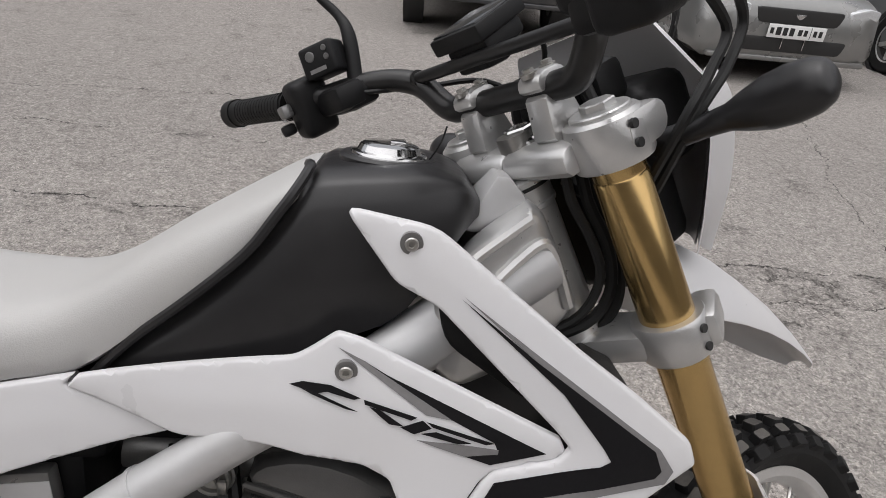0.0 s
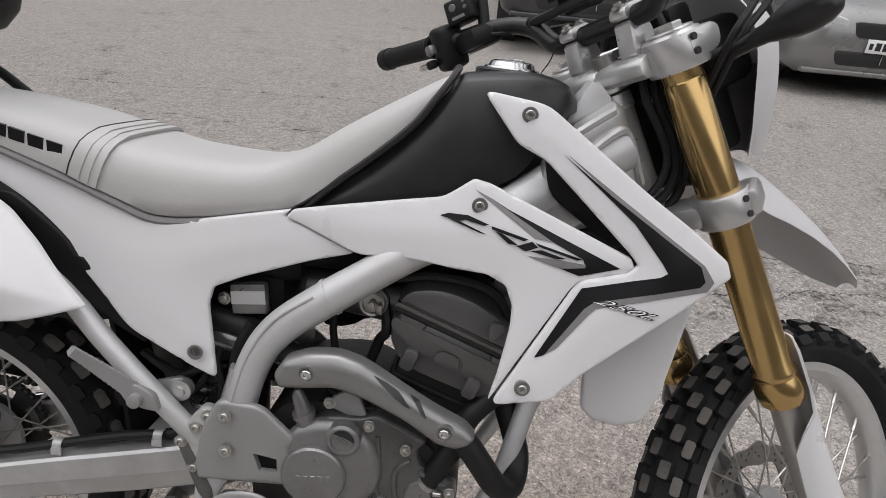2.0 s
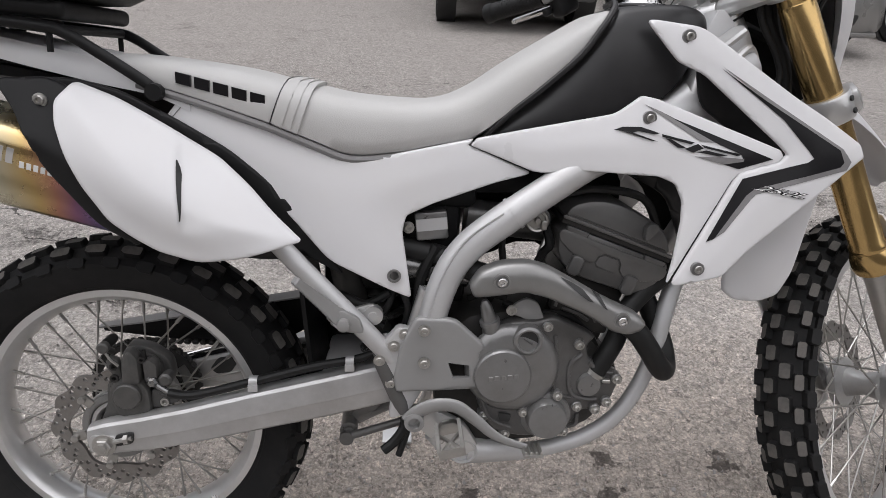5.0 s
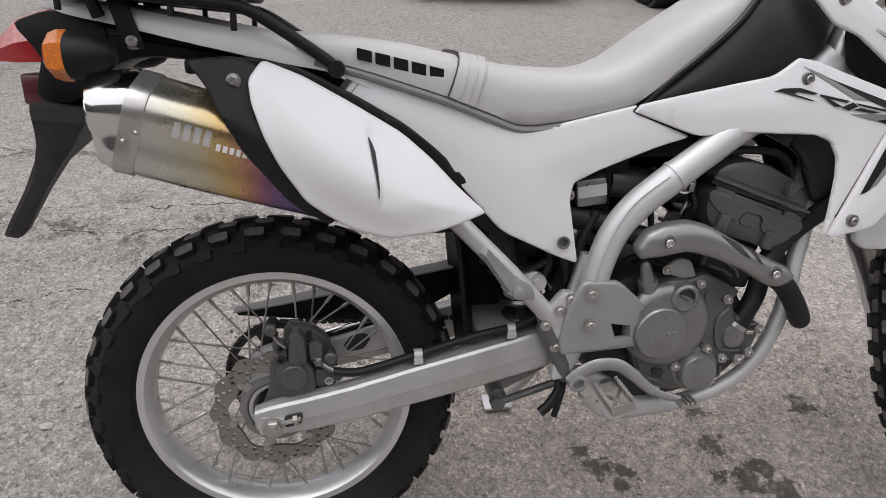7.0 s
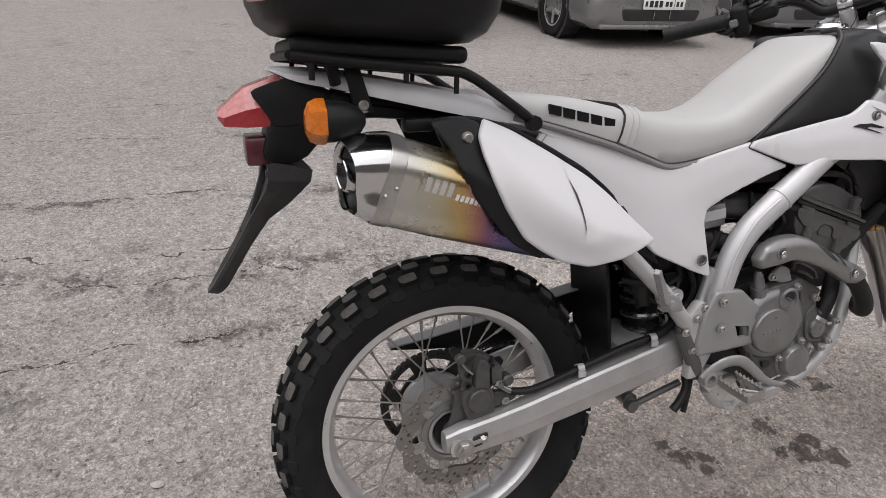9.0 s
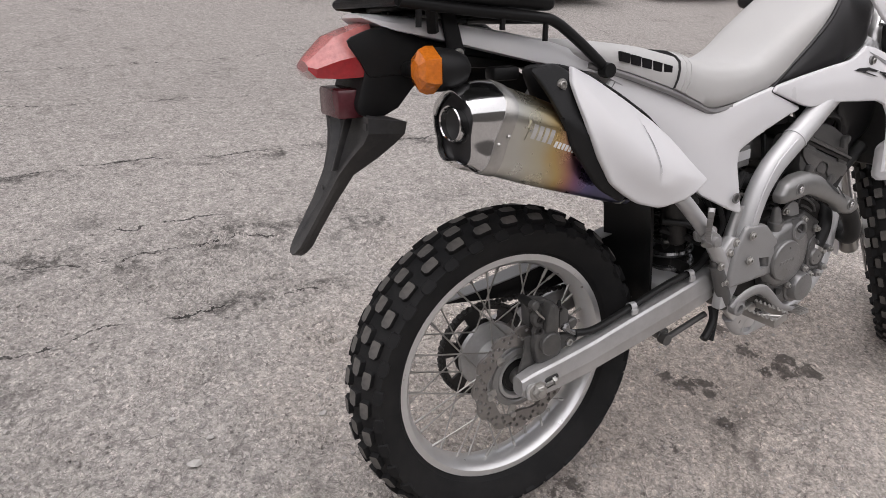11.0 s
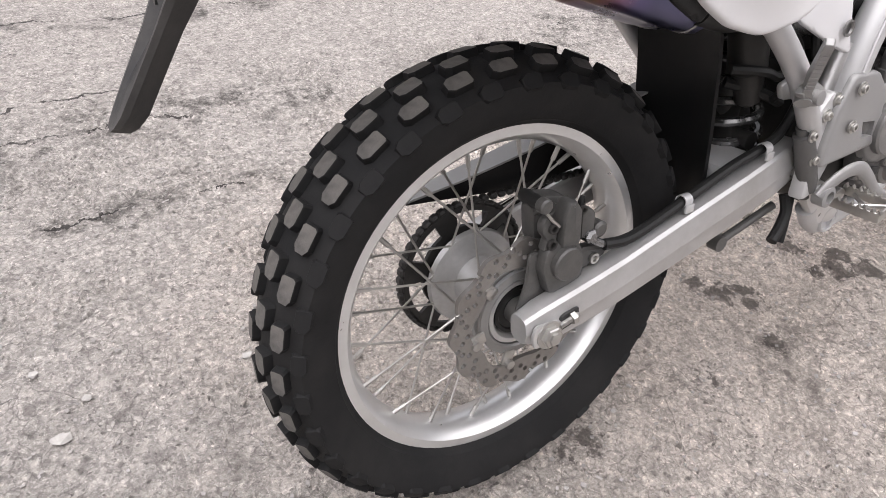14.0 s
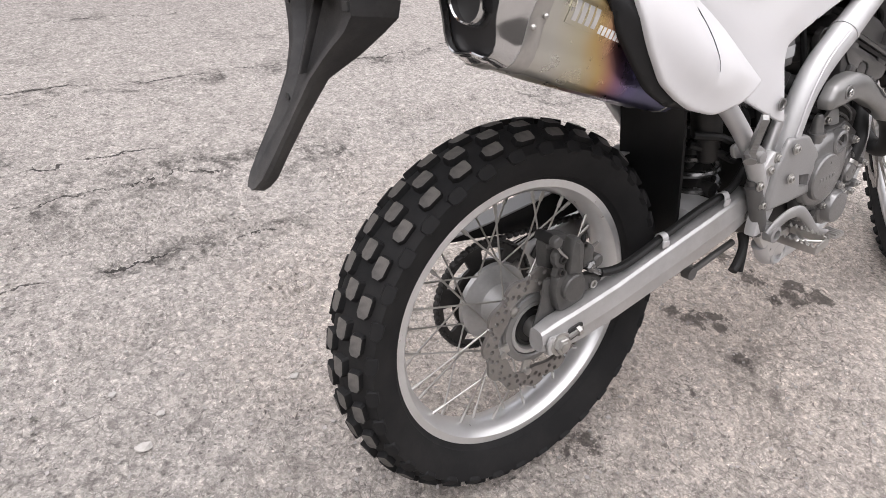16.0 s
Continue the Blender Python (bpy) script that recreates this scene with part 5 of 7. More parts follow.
part("muffler_guard", strap.mesh(), BLACK, bike, "black plastic exhaust guard")
part("bolt", bolt((-0.006, strap.y(-0.006, 0.877) - 0.001, 0.877), 0.0065, 0.006), STEEL, bike)


def saddle(stations, grow=0.0, shear=0.0):
    rings = []
    for x, zt, zb, hw in stations:
        h = zt - zb
        hw, zt, zb = hw + grow, zt + grow, zb
        half = [(hw * 0.90, zb), (hw * 0.985, zb + 0.06 * h), (hw, zb + 0.30 * h), (hw * 0.975, zb + 0.58 * h), (hw * 0.92, zb + 0.78 * h), (hw * 0.80, zb + 0.92 * h), (hw * 0.60, zt - 0.02 * h), (hw * 0.30, zt)]
        ring = [(-y, z) for y, z in half] + [(0, zt)] + [(y, z) for y, z in half[::-1]]
        rings.append([Vector((x + shear * (z - zb), y, z)) for y, z in ring])
    return loft(rings)


def between(rows, n):
    out = spline([Vector((a, b, c)) for a, b, c, d in rows], n)
    w = spline([Vector((a, d, 0)) for a, b, c, d in rows], n)
    return [(p.x, p.y, p.z, q.y) for p, q in zip(out, w)]


SEAT_LINE = [(0.035, 0.936, 0.918, 0.070), (0.055, 0.941, 0.906, 0.088), (0.10, 0.939, 0.902, 0.104), (0.17, 0.932, 0.884, 0.112), (0.24, 0.923, 0.862, 0.116), (0.30, 0.910, 0.842, 0.118), (0.36, 0.898, 0.818, 0.117), (0.41, 0.889, 0.801, 0.114), (0.48, 0.884, 0.806, 0.109), (0.54, 0.885, 0.818, 0.104), (0.595, 0.906, 0.829, 0.101), (0.66, 0.949, 0.878, 0.1035), (0.73, 0.991, 0.938, 0.1050), (0.782, 1.021, 0.994, 0.098), (0.802, 1.028, 1.014, 0.080)]
seat = part("seat", saddle(between(SEAT_LINE, 4)), VINYL, bike, "pale grey vinyl motorcycle seat", sharp=60)
part("seat_strap", saddle([(x, zt, zb, hw) for x, zt, zb, hw in ((0.292, 0.9095, 0.846, 0.1185), (0.300, 0.908, 0.842, 0.1185), (0.322, 0.9035, 0.833, 0.1185), (0.330, 0.902, 0.830, 0.1185))], 0.003, 0.35), VINYL, seat, "stitched vinyl strap", sharp=40)
for x0, mat, up in ((0.290, TANK, 0.0036), (0.306, VINYL, 0.0046), (0.318, VINYL, 0.0046)):
    dx = x0 - 0.297
    part("strap_seam", saddle([(x0, 0.9086 - 0.2 * dx, 0.843 - 0.4 * dx, 0.1185), (x0 + 0.0016, 0.9083 - 0.2 * dx, 0.843 - 0.4 * dx, 0.1185)], up, 0.35), mat, seat)
part("seat_piping", tube([(0.7995, -0.045, 1.0335), (0.8045, -0.075, 1.0365), (0.7970, -0.094, 1.0220), (0.7800, -0.101, 0.9970), (0.7520, -0.104, 0.9590), (0.7010, -0.103, 0.9120), (0.6480, -0.099, 0.8675), (0.6080, -0.092, 0.8260)], 0.0050, 8, 4), TANK, seat, "black piping along the seat edge")
part("seat_base", tube([(x, -hw * 0.96, zb - 0.004) for x, zt, zb, hw in SEAT_LINE[2:11]], 0.006, 8, 4), DECAL_GREY, seat)
for k in range(5):
    x0 = 0.160 + 0.0262 * k
    z0 = 0.9035 - 0.0063 * k - 0.001
    bar = [(0, 0), (0.020, 0), (0.020, 0.016), (0, 0.016)]
    part("emblem_block", prism([(x0 + a * 1.05, z0 + b - 0.24 * a) for a, b in bar], -0.108, -0.1162, 0.0003), DECAL, seat, smooth=False)

# fuel tank
TANK_LINE = [(0.585, 0.830, 0.820, 0.060), (0.64, 0.858, 0.832, 0.092), (0.70, 0.905, 0.842, 0.100), (0.75, 0.955, 0.850, 0.105), (0.785, 1.000, 0.855, 0.108), (0.805, 1.028, 0.866, 0.108), (0.83, 1.035, 0.878, 0.109), (0.89, 1.040, 0.905, 0.106), (0.925, 1.037, 0.950, 0.094), (0.950, 1.028, 0.985, 0.078), (0.966, 1.010, 0.995, 0.050)]


def tank_shape(rows):
    rings = []
    for x, zt, zb, hw in rows:
        h = zt - zb
        half = [(hw * 0.98, zb), (hw, zb + 0.25 * h), (hw * 0.965, zb + 0.55 * h), (hw * 0.91, zb + 0.80 * h), (hw * 0.85, zb + 0.92 * h), (hw * 0.76, zb + 0.98 * h), (hw * 0.4, zt)]
        ring = [(-y, z) for y, z in half] + [(0, zt)] + [(y, z) for y, z in half[::-1]]
        rings.append([Vector((x, y, z)) for y, z in ring])
    return loft(rings)


tank = part("fuel_tank", tank_shape(between(TANK_LINE, 4)), TANK, bike, "matt black moulded fuel tank", sharp=50)
inner_tank = Shell([(0.70, 0.80), (0.74, 0.845), (0.82, 0.865), (0.90, 0.850), (0.97, 0.835), (1.05, 0.845), (1.09, 0.80), (1.06, 0.70), (0.97, 0.64), (0.93, 0.74), (0.85, 0.78)], lambda x, z: -0.066, roll=0.008, cell=0.02)
twin(part("tank_flank", inner_tank.mesh(), TANK, bike))
cap_m = Matrix.Translation((0.874, 0.0, 1.038)) @ Matrix.Rotation(radians(2), 4, "Y") @ Matrix.Rotation(radians(90), 4, "X")
part("fuel_cap", lathe([(0.039, -0.006), (0.0395, 0.003), (0.038, 0.0055), (0.033, 0.0065), (0.032, 0.0085), (0.030, 0.0125), (0.026, 0.0145), (0.014, 0.0155), (0.0005, 0.016)], 48), CHROME, tank, "chrome fuel filler cap", m=cap_m)
part("cap_lock", box((0.016, 0.003, 0.024), (0.008, 0.0165, 0.0), 0.0012), CHROME, tank, m=cap_m)
part("cap_ring", lathe([(0.050, -0.006), (0.050, 0.0), (0.046, 0.003), (0.040, 0.003)], 40), TANK, tank, m=cap_m)
part("cap_tether", tube([(0.915, -0.01, 1.040), (0.925, -0.012, 1.058), (0.930, -0.012, 1.075)], 0.0009, 6), HOSE, tank)
for k in (-1, 1):
    scoop_pts = [(1.052, 0.684), (1.018, 0.664), (1.022, 0.592), (1.040, 0.578), (1.075, 0.577), (1.104, 0.592), (1.120, 0.634), (1.140, 0.790), (1.10, 0.80)]
    scoop = Shell(scoop_pts, lambda x, z: -0.128 - 0.25 * (x - 1.06), roll=0.006, bulge=0.010, reach=0.05, cell=0.014)
    ob = part("radiator_scoop", scoop.mesh(), WHITE, bike, "white plastic scoop below the shroud", m=Matrix.Diagonal((1, -k, 1, 1)))
# black liner plastic that also paints the shadow over the spar
liner = Shell([(0.922, 0.952), (0.936, 0.892), (1.015, 0.838), (1.075, 0.815), (1.080, 0.850), (1.005, 0.908)], lambda x, z: -0.127, roll=0.004, cell=0.02)
twin(part("shroud_liner", liner.mesh(), BLACK, bike, "black plastic liner and painted shadow inside the shroud"))
part("radiator", box((0.035, 0.24, 0.25), (1.075, 0, 0.735), 0.006, m=Matrix.Rotation(radians(14), 4, "Y")), ENGINE_DARK, bike, "black radiator behind the shrouds")

# ---------------------------------------------------------------- engine
C, E1, E2 = Vector((0.835, 0.655)), Vector((0.94, -0.342)), Vector((0.342, 0.94))


def tilted(pts):
    return [tuple(C + E1 * a + E2 * b) for a, b in pts]


cam_cover = part("cam_cover", prism(tilted([(-0.100, 0.021), (-0.094, 0.046), (-0.060, 0.068), (-0.013, 0.076), (0.050, 0.066), (0.076, 0.056), (0.101, 0.021)]), -0.098, 0.098, 0.010, 1), HEAD_PAINT, bike, "grey painted cam cover")
part("cover_gasket", prism(tilted([(-0.098, 0.013), (-0.098, 0.020), (0.100, 0.020), (0.100, 0.013)]), -0.095, 0.095, 0), ENGINE_DARK, bike)
part("cover_lip", prism(tilted([(-0.101, 0.021), (-0.101, 0.027), (0.102, 0.027), (0.102, 0.021)]), -0.096, -0.1015, 0.0015, 1), HEAD_PAINT, cam_cover)
part("cover_fin", prism(tilted([(0.028, 0.060), (0.046, 0.068), (0.054, 0.060), (0.040, 0.026)]), -0.096, -0.112, 0.005, 1), HEAD_PAINT, cam_cover)
head = part("cylinder_head", prism(tilted([(-0.102, 0.012), (0.104, 0.012), (0.104, -0.012), (0.084, -0.060), (-0.041, -0.064), (-0.080, -0.046)]), -0.096, 0.096, 0.008, 1), HEAD_PAINT, bike, "grey painted cylinder head")
for u in (-0.068, 0.075):
    plug = [(u + 0.019 * math.cos(radians(d)), 0.012 + 0.019 * math.sin(radians(d))) for d in range(180, 361, 20)]
    groove = [(u + 0.0212 * math.cos(radians(d)), 0.012 + 0.0212 * math.sin(radians(d))) for d in range(180, 361, 20)]
    part("plug_groove", prism(tilted(groove), -0.094, -0.0972, 0, 0), INK, head)
    part("end_plug", prism(tilted(plug), -0.094, -0.0990, 0.001, 1), HEAD_PAINT, head)
part("skirt", prism(tilted([(-0.094, -0.012), (-0.062, -0.030), (-0.022, -0.034), (-0.018, -0.010), (0.022, -0.010), (0.026, -0.034), (0.062, -0.036), (0.102, -0.018), (0.102, 0.004), (-0.096, 0.004)]), -0.095, -0.1005, 0.0015, 1), HEAD_PAINT, head)
part("plug_well", prism(tilted([(-0.015, -0.013), (0.019, -0.013), (0.022, -0.036), (-0.019, -0.036)]), -0.095, -0.0985, 0.0012, 1), HEAD_PAINT, head)
for u in (-0.049, 0.050):
    part("stud_boss", prism(tilted([(u - 0.011, -0.032), (u - 0.006, -0.028), (u + 0.006, -0.028), (u + 0.011, -0.032), (u + 0.011, -0.058), (u + 0.006, -0.062), (u - 0.006, -0.062), (u - 0.011, -0.058)]), -0.094, -0.107, 0.004, 2), HEAD_PAINT, head)
part("cylinder", join(prism(tilted([(-0.055, -0.060), (0.066, -0.060), (0.060, -0.19), (-0.058, -0.19)]), -0.070, 0.070, 0.008), prism(tilted([(-0.06, -0.085), (0.070, -0.085), (0.070, -0.092), (-0.06, -0.092)]), -0.078, 0.078, 0.002), prism(tilted([(-0.06, -0.118), (0.070, -0.118), (0.070, -0.126), (-0.06, -0.126)]), -0.080, 0.080, 0.002)), ENGINE_DARK, bike)
part("crankcase", join(prism([(0.56, 0.50), (0.60, 0.545), (0.69, 0.555), (0.80, 0.51), (0.86, 0.46), (0.865, 0.40), (0.82, 0.34), (0.72, 0.305), (0.60, 0.305), (0.55, 0.36), (0.54, 0.44)], -0.110, 0.13, 0.012, 2)), ENGINE_DARK, bike, "dark engine case")
case = Shell([(0.612, 0.470), (0.626, 0.520), (0.668, 0.545), (0.712, 0.545), (0.738, 0.553), (0.770, 0.536), (0.800, 0.520), (0.812, 0.512), (0.800, 0.498), (0.806, 0.472), (0.842, 0.458), (0.861, 0.444), (0.858, 0.424), (0.848, 0.394), (0.826, 0.376), (0.800, 0.378), (0.784, 0.352), (0.762, 0.338), (0.700, 0.330), (0.645, 0.345), (0.617, 0.395)], lambda x, z: -0.128 - 0.010 * max(0.0, min(1.0, (0.80 - x) / 0.12)), roll=0.007, bulge=0.003, reach=0.02, thick=0.016, cell=0.010, keep=0.3)
case_ob = part("engine_cover", case.mesh(), CASE, bike, "grey painted right engine cover")
clutch = part("clutch_cover", lathe([(0.079, -0.134), (0.0775, -0.140), (0.071, -0.1465), (0.062, -0.1500), (0.046, -0.1520), (0.0005, -0.1525)], 56, (0.673, 0, 0.462)), ENGINE, bike, "domed grey clutch cover")
part("clutch_cap", lathe([(0.0475, -0.148), (0.0470, -0.1575), (0.0445, -0.1605), (0.0420, -0.1610), (0.0005, -0.1612)], 48, (0.655, 0, 0.4555)), ENGINE, clutch, "round raised cap with a worn emblem")
for k in range(5):
    part("cover_emblem", box((0.0075, 0.0012, 0.008), (0.6345 + 0.0105 * k, -0.1614, 0.4535 + 0.001 * k), 0.0005, 1), SHIELD, clutch)
neck = part("filler_neck", lathe([(0.0265, -0.140), (0.0245, -0.1535), (0.0205, -0.1560), (0.0175, -0.1550), (0.0165, -0.1490), (0.0005, -0.1490)], 32, (0.694, 0, 0.5165)), ENGINE, bike)
part("sight_hole", lathe([(0.0163, -0.1488), (0.0163, -0.1500), (0.0005, -0.1500)], 20, (0.694, 0, 0.5165)), INK, neck)
part("filler_cap", join(box((0.018, 0.005, 0.0035), (0.694, -0.1515, 0.5165), 0.001, 1, m=Matrix.Rotation(radians(35), 4, "Y"))), HEAD_GREY, neck)
part("breather_stub", join(tube([(0.642, -0.125, 0.505), (0.633, -0.133, 0.540)], [0.0165, 0.0145], 18, smooth=False), tube([(0.6335, -0.133, 0.538), (0.6315, -0.134, 0.546)], 0.0165, 18, smooth=False), tube([(0.632, -0.133, 0.544), (0.624, -0.136, 0.572), (0.622, -0.136, 0.580)], [0.0125, 0.009, 0.005], 16, smooth=False)), ENGINE, bike)
oil = part("oil_filter_cover", lathe([(0.043, -0.132), (0.042, -0.140), (0.0355, -0.1425), (0.0335, -0.156), (0.0315, -0.1595), (0.028, -0.1605), (0.0005, -0.161)], 40, (0.735, 0, 0.374)), ENGINE, bike, "round oil filter cover")
for dx, dz in ((0.016, 0.040), (-0.040, 0.010), (0.031, -0.027)):
    part("filter_lug", lathe([(0.0095, -0.130), (0.0090, -0.1455), (0.0070, -0.1465)], 16, (0.735 + dx, 0, 0.374 + dz)), ENGINE, oil)
    part("bolt", bolt((0.735 + dx, -0.1465, 0.374 + dz), 0.0052, 0.007), STEEL, bike)
for x, z in ((0.783, 0.503), (0.728, 0.535), (0.8385, 0.397), (0.852, 0.4405), (0.788, 0.389), (0.820, 0.384), (0.668, 0.338), (0.630, 0.372)):
    part("case_lug", lathe([(0.0095, -0.118), (0.0092, -0.137), (0.0075, -0.1385)], 16, (x, 0, z)), ENGINE, case_ob)
    part("bolt", bolt((x, -0.1385, z), 0.0052, 0.007), STEEL, bike)
part("drain_slot", prism([(0.653, 0.383), (0.676, 0.379), (0.672, 0.366), (0.656, 0.368)], -0.140, -0.1462, 0.0005, 3), INK, case_ob)
for line_pts, r in (([(0.741, 0.520), (0.746, 0.480), (0.744, 0.440), (0.752, 0.415), (0.776, 0.405)], 0.0032), ([(0.790, 0.484), (0.772, 0.468), (0.770, 0.440), (0.778, 0.412), (0.800, 0.402), (0.822, 0.400)], 0.0042), ([(0.806, 0.468), (0.820, 0.455), (0.846, 0.448)], 0.0042), ([(0.792, 0.372), (0.790, 0.352), (0.772, 0.345)], 0.0035), ([(0.622, 0.410), (0.640, 0.370), (0.676, 0.352)], 0.0035)):
    part("case_rib", tube([(x, case.y(x, z) - 0.0008, z) for x, z in line_pts], r, 8, 4), CASE, case_ob)
# the barrel between the case and the heat shield
barrel = part("cylinder_flank", prism([(0.735, 0.552), (0.742, 0.585), (0.800, 0.566), (0.842, 0.545), (0.836, 0.508), (0.812, 0.512), (0.770, 0.536)], -0.085, -0.106, 0.005, 2), ENGINE_DARK, bike, "dark cylinder flank")
for run in ([(0.744, 0.560), (0.752, 0.575), (0.782, 0.564), (0.806, 0.548), (0.815, 0.532)], [(0.756, 0.556), (0.784, 0.546), (0.802, 0.534)]):
    part("barrel_rib", tube([(x, -0.107, z) for x, z in run], 0.0030, 8, 4), HEAD_PAINT, barrel)
part("water_pump", join(lathe([(0.024, -0.10), (0.0235, -0.128), (0.019, -0.137), (0.010, -0.139)], 28, (0.806, 0, 0.428)), tube([(0.806, -0.118, 0.428), (0.822, -0.122, 0.446)], 0.0155, 16, smooth=False), tube([(0.812, -0.122, 0.418), (0.832, -0.119, 0.412)], [0.012, 0.009], 14, smooth=False)), ENGINE, bike)
part("coolant_hose", tube([(0.812, -0.120, 0.434), (0.822, -0.121, 0.452), (0.838, -0.119, 0.482), (0.852, -0.112, 0.506), (0.872, -0.095, 0.55), (0.93, -0.075, 0.60), (1.02, -0.07, 0.66)], 0.0170, 16), HOSE, bike, "black rubber coolant hose")
part("hose_clamp", join(tube([(0.8165, -0.1205, 0.4425), (0.8205, -0.121, 0.4495)], 0.0188, 18, 1, smooth=False), box((0.014, 0.008, 0.007), (0.834, -0.136, 0.437), 0.0015, 1)), STEEL, bike)
part("engine_hanger", prism([(0.660, 0.556), (0.674, 0.572), (0.691, 0.5815), (0.711, 0.574), (0.722, 0.548), (0.729, 0.526), (0.720, 0.517), (0.706, 0.536), (0.690, 0.545)], -0.120, -0.129, 0.003, 2), GUARD, bike)
for x, z in ((0.668, 0.560), (0.7225, 0.527)):
    part("bolt", bolt((x, -0.128, z), 0.006, 0.008), STEEL, bike)
part("throttle_body", join(lathe([(0.022, -0.058), (0.022, -0.07), (0.014, -0.072), (0.013, -0.066), (0.006, -0.066), (0.005, -0.078), (0.0005, -0.078)], 20, (0.712, 0, 0.698)), tube([(0.60, 0, 0.69), (0.76, 0, 0.67)], 0.030, 16, smooth=False)), ENGINE, bike)
part("fuel_pipe", tube([(0.725, -0.05, 0.700), (0.735, -0.075, 0.66), (0.725, -0.07, 0.64), (0.712, -0.06, 0.60)], 0.008, 8), HOSE, bike)
part("injector", tube([(0.722, -0.055, 0.635), (0.742, -0.045, 0.675)], [0.004, 0.006], 8, smooth=False), STEEL, bike)
for pts, r in (([(0.70, -0.06, 0.76), (0.74, -0.085, 0.745), (0.80, -0.09, 0.755), (0.88, -0.085, 0.74), (0.92, -0.07, 0.68)], 0.007), ([(0.64, -0.06, 0.55), (0.66, -0.07, 0.60), (0.655, -0.07, 0.66), (0.665, -0.05, 0.72)], 0.006), ([(0.66, -0.09, 0.56), (0.70, -0.11, 0.55), (0.76, -0.105, 0.545), (0.80, -0.10, 0.52), (0.83, -0.10, 0.47)], 0.006), ([(0.60, -0.10, 0.57), (0.625, -0.115, 0.585), (0.66, -0.11, 0.575)], 0.006), ([(0.545, -0.10, 0.66), (0.52, -0.10, 0.60), (0.515, -0.10, 0.52)], 0.009)):
    part("cable", tube(pts, r, 8), HOSE, bike)
part("air_box", join(box((0.17, 0.15, 0.24), (0.50, 0, 0.69), 0.02), box((0.10, 0.16, 0.08), (0.56, 0, 0.755), 0.015), box((0.17, 0.15, 0.070), (0.635, 0, 0.775), 0.012), box((0.20, 0.13, 0.05), (0.78, 0, 0.800), 0.012), box((0.06, 0.15, 0.10), (0.565, 0, 0.60), 0.012)), BLACK, bike, "black plastic air box")
# added black boxes that hide the bright ground behind the shock
part("shock_backdrop", join(box((0.17, 0.035, 0.22), (0.43, 0.075, 0.47), 0.012), box((0.10, 0.12, 0.10), (0.40, 0.02, 0.66), 0.012)), BLACK, bike, "added black backdrop behind the shock")
# added black plate: keeps the gap behind the head dark
part("gap_plate", join(prism([(0.60, 0.66), (0.62, 0.78), (0.86, 0.80), (0.90, 0.72), (0.84, 0.585), (0.775, 0.578), (0.752, 0.625), (0.690, 0.625), (0.655, 0.60), (0.60, 0.60)], 0.050, 0.075, 0.006, 1)), BLACK, bike, "added black plate closing the gap behind the cylinder head")
part("relay_box", box((0.052, 0.02, 0.046), (0.536, -0.088, 0.691), 0.004, m=Matrix.Rotation(radians(-6), 4, "Y")), ENGINE, bike, "grey relay box with a label")
part("relay_label", box((0.050, 0.0012, 0.020), (0.536, -0.0985, 0.694), 0.0003, 1, m=Matrix.Rotation(radians(-6), 4, "Y")), FRAME, bike)
part("bolt", bolt((0.499, -0.092, 0.687), 0.0065, 0.008), STEEL, bike)

part("actuator", join(lathe([(0.020, -0.060), (0.020, -0.076), (0.018, -0.078), (0.015, -0.077), (0.014, -0.072), (0.005, -0.072), (0.0045, -0.082), (0.0005, -0.082)], 24, (0.711, 0, 0.697)), box((0.010, 0.006, 0.016), (0.722, -0.078, 0.690), 0.002)), STEEL, bike, "round steel throttle actuator")

# exhaust
pipe = part("exhaust_pipe", tube([(0.880, -0.02, 0.625), (0.905, -0.040, 0.585), (0.930, -0.055, 0.530), (0.948, -0.075, 0.482), (0.9455, -0.105, 0.455), (0.931, -0.132, 0.455), (0.912, -0.148, 0.476), (0.890, -0.153, 0.508), (0.862, -0.152, 0.540), (0.80, -0.147, 0.575), (0.72, -0.140, 0.612), (0.62, -0.125, 0.620), (0.55, -0.09, 0.640), (0.42, -0.085, 0.66), (0.28, -0.11, 0.655), (0.17, -0.135, 0.68)], 0.0180, 16), HOSE, bike, "black exhaust pipe looping in front of the engine")
def shield_y(x, z):
    """The outer face of the heat shield, with a crease along its length."""
    mid = 0.624 - 0.02 * max(0.0, (x - 0.70) / 0.1) - 0.30 * max(0.0, x - 0.72)
    return -0.166 - 0.03 * (x - 0.60) + 0.24 * max(0.0, z - mid - 0.006)


shield = Shell([(0.594, 0.611), (0.609, 0.636), (0.641, 0.6485), (0.683, 0.652), (0.716, 0.644), (0.757, 0.622), (0.811, 0.592), (0.863, 0.569), (0.879, 0.554), (0.870, 0.541), (0.852, 0.534), (0.826, 0.538), (0.781, 0.567), (0.717, 0.594), (0.679, 0.603), (0.642, 0.596), (0.602, 0.592)], shield_y, roll=0.010, bulge=0.003, reach=0.02, thick=0.016, cell=0.008, keep=0.3)
shield_ob = part("heat_shield", shield.mesh(), SHIELD, bike, "grey exhaust heat shield")
for slot in ([(0.733, 0.631), (0.752, 0.622), (0.770, 0.6115), (0.788, 0.591), (0.779, 0.594), (0.764, 0.605), (0.748, 0.618)], [(0.783, 0.611), (0.797, 0.603), (0.811, 0.579), (0.803, 0.584), (0.794, 0.597)]):
    decal(shield, slot, INK, shield_ob, "shield_slot", 0.0012, 2)
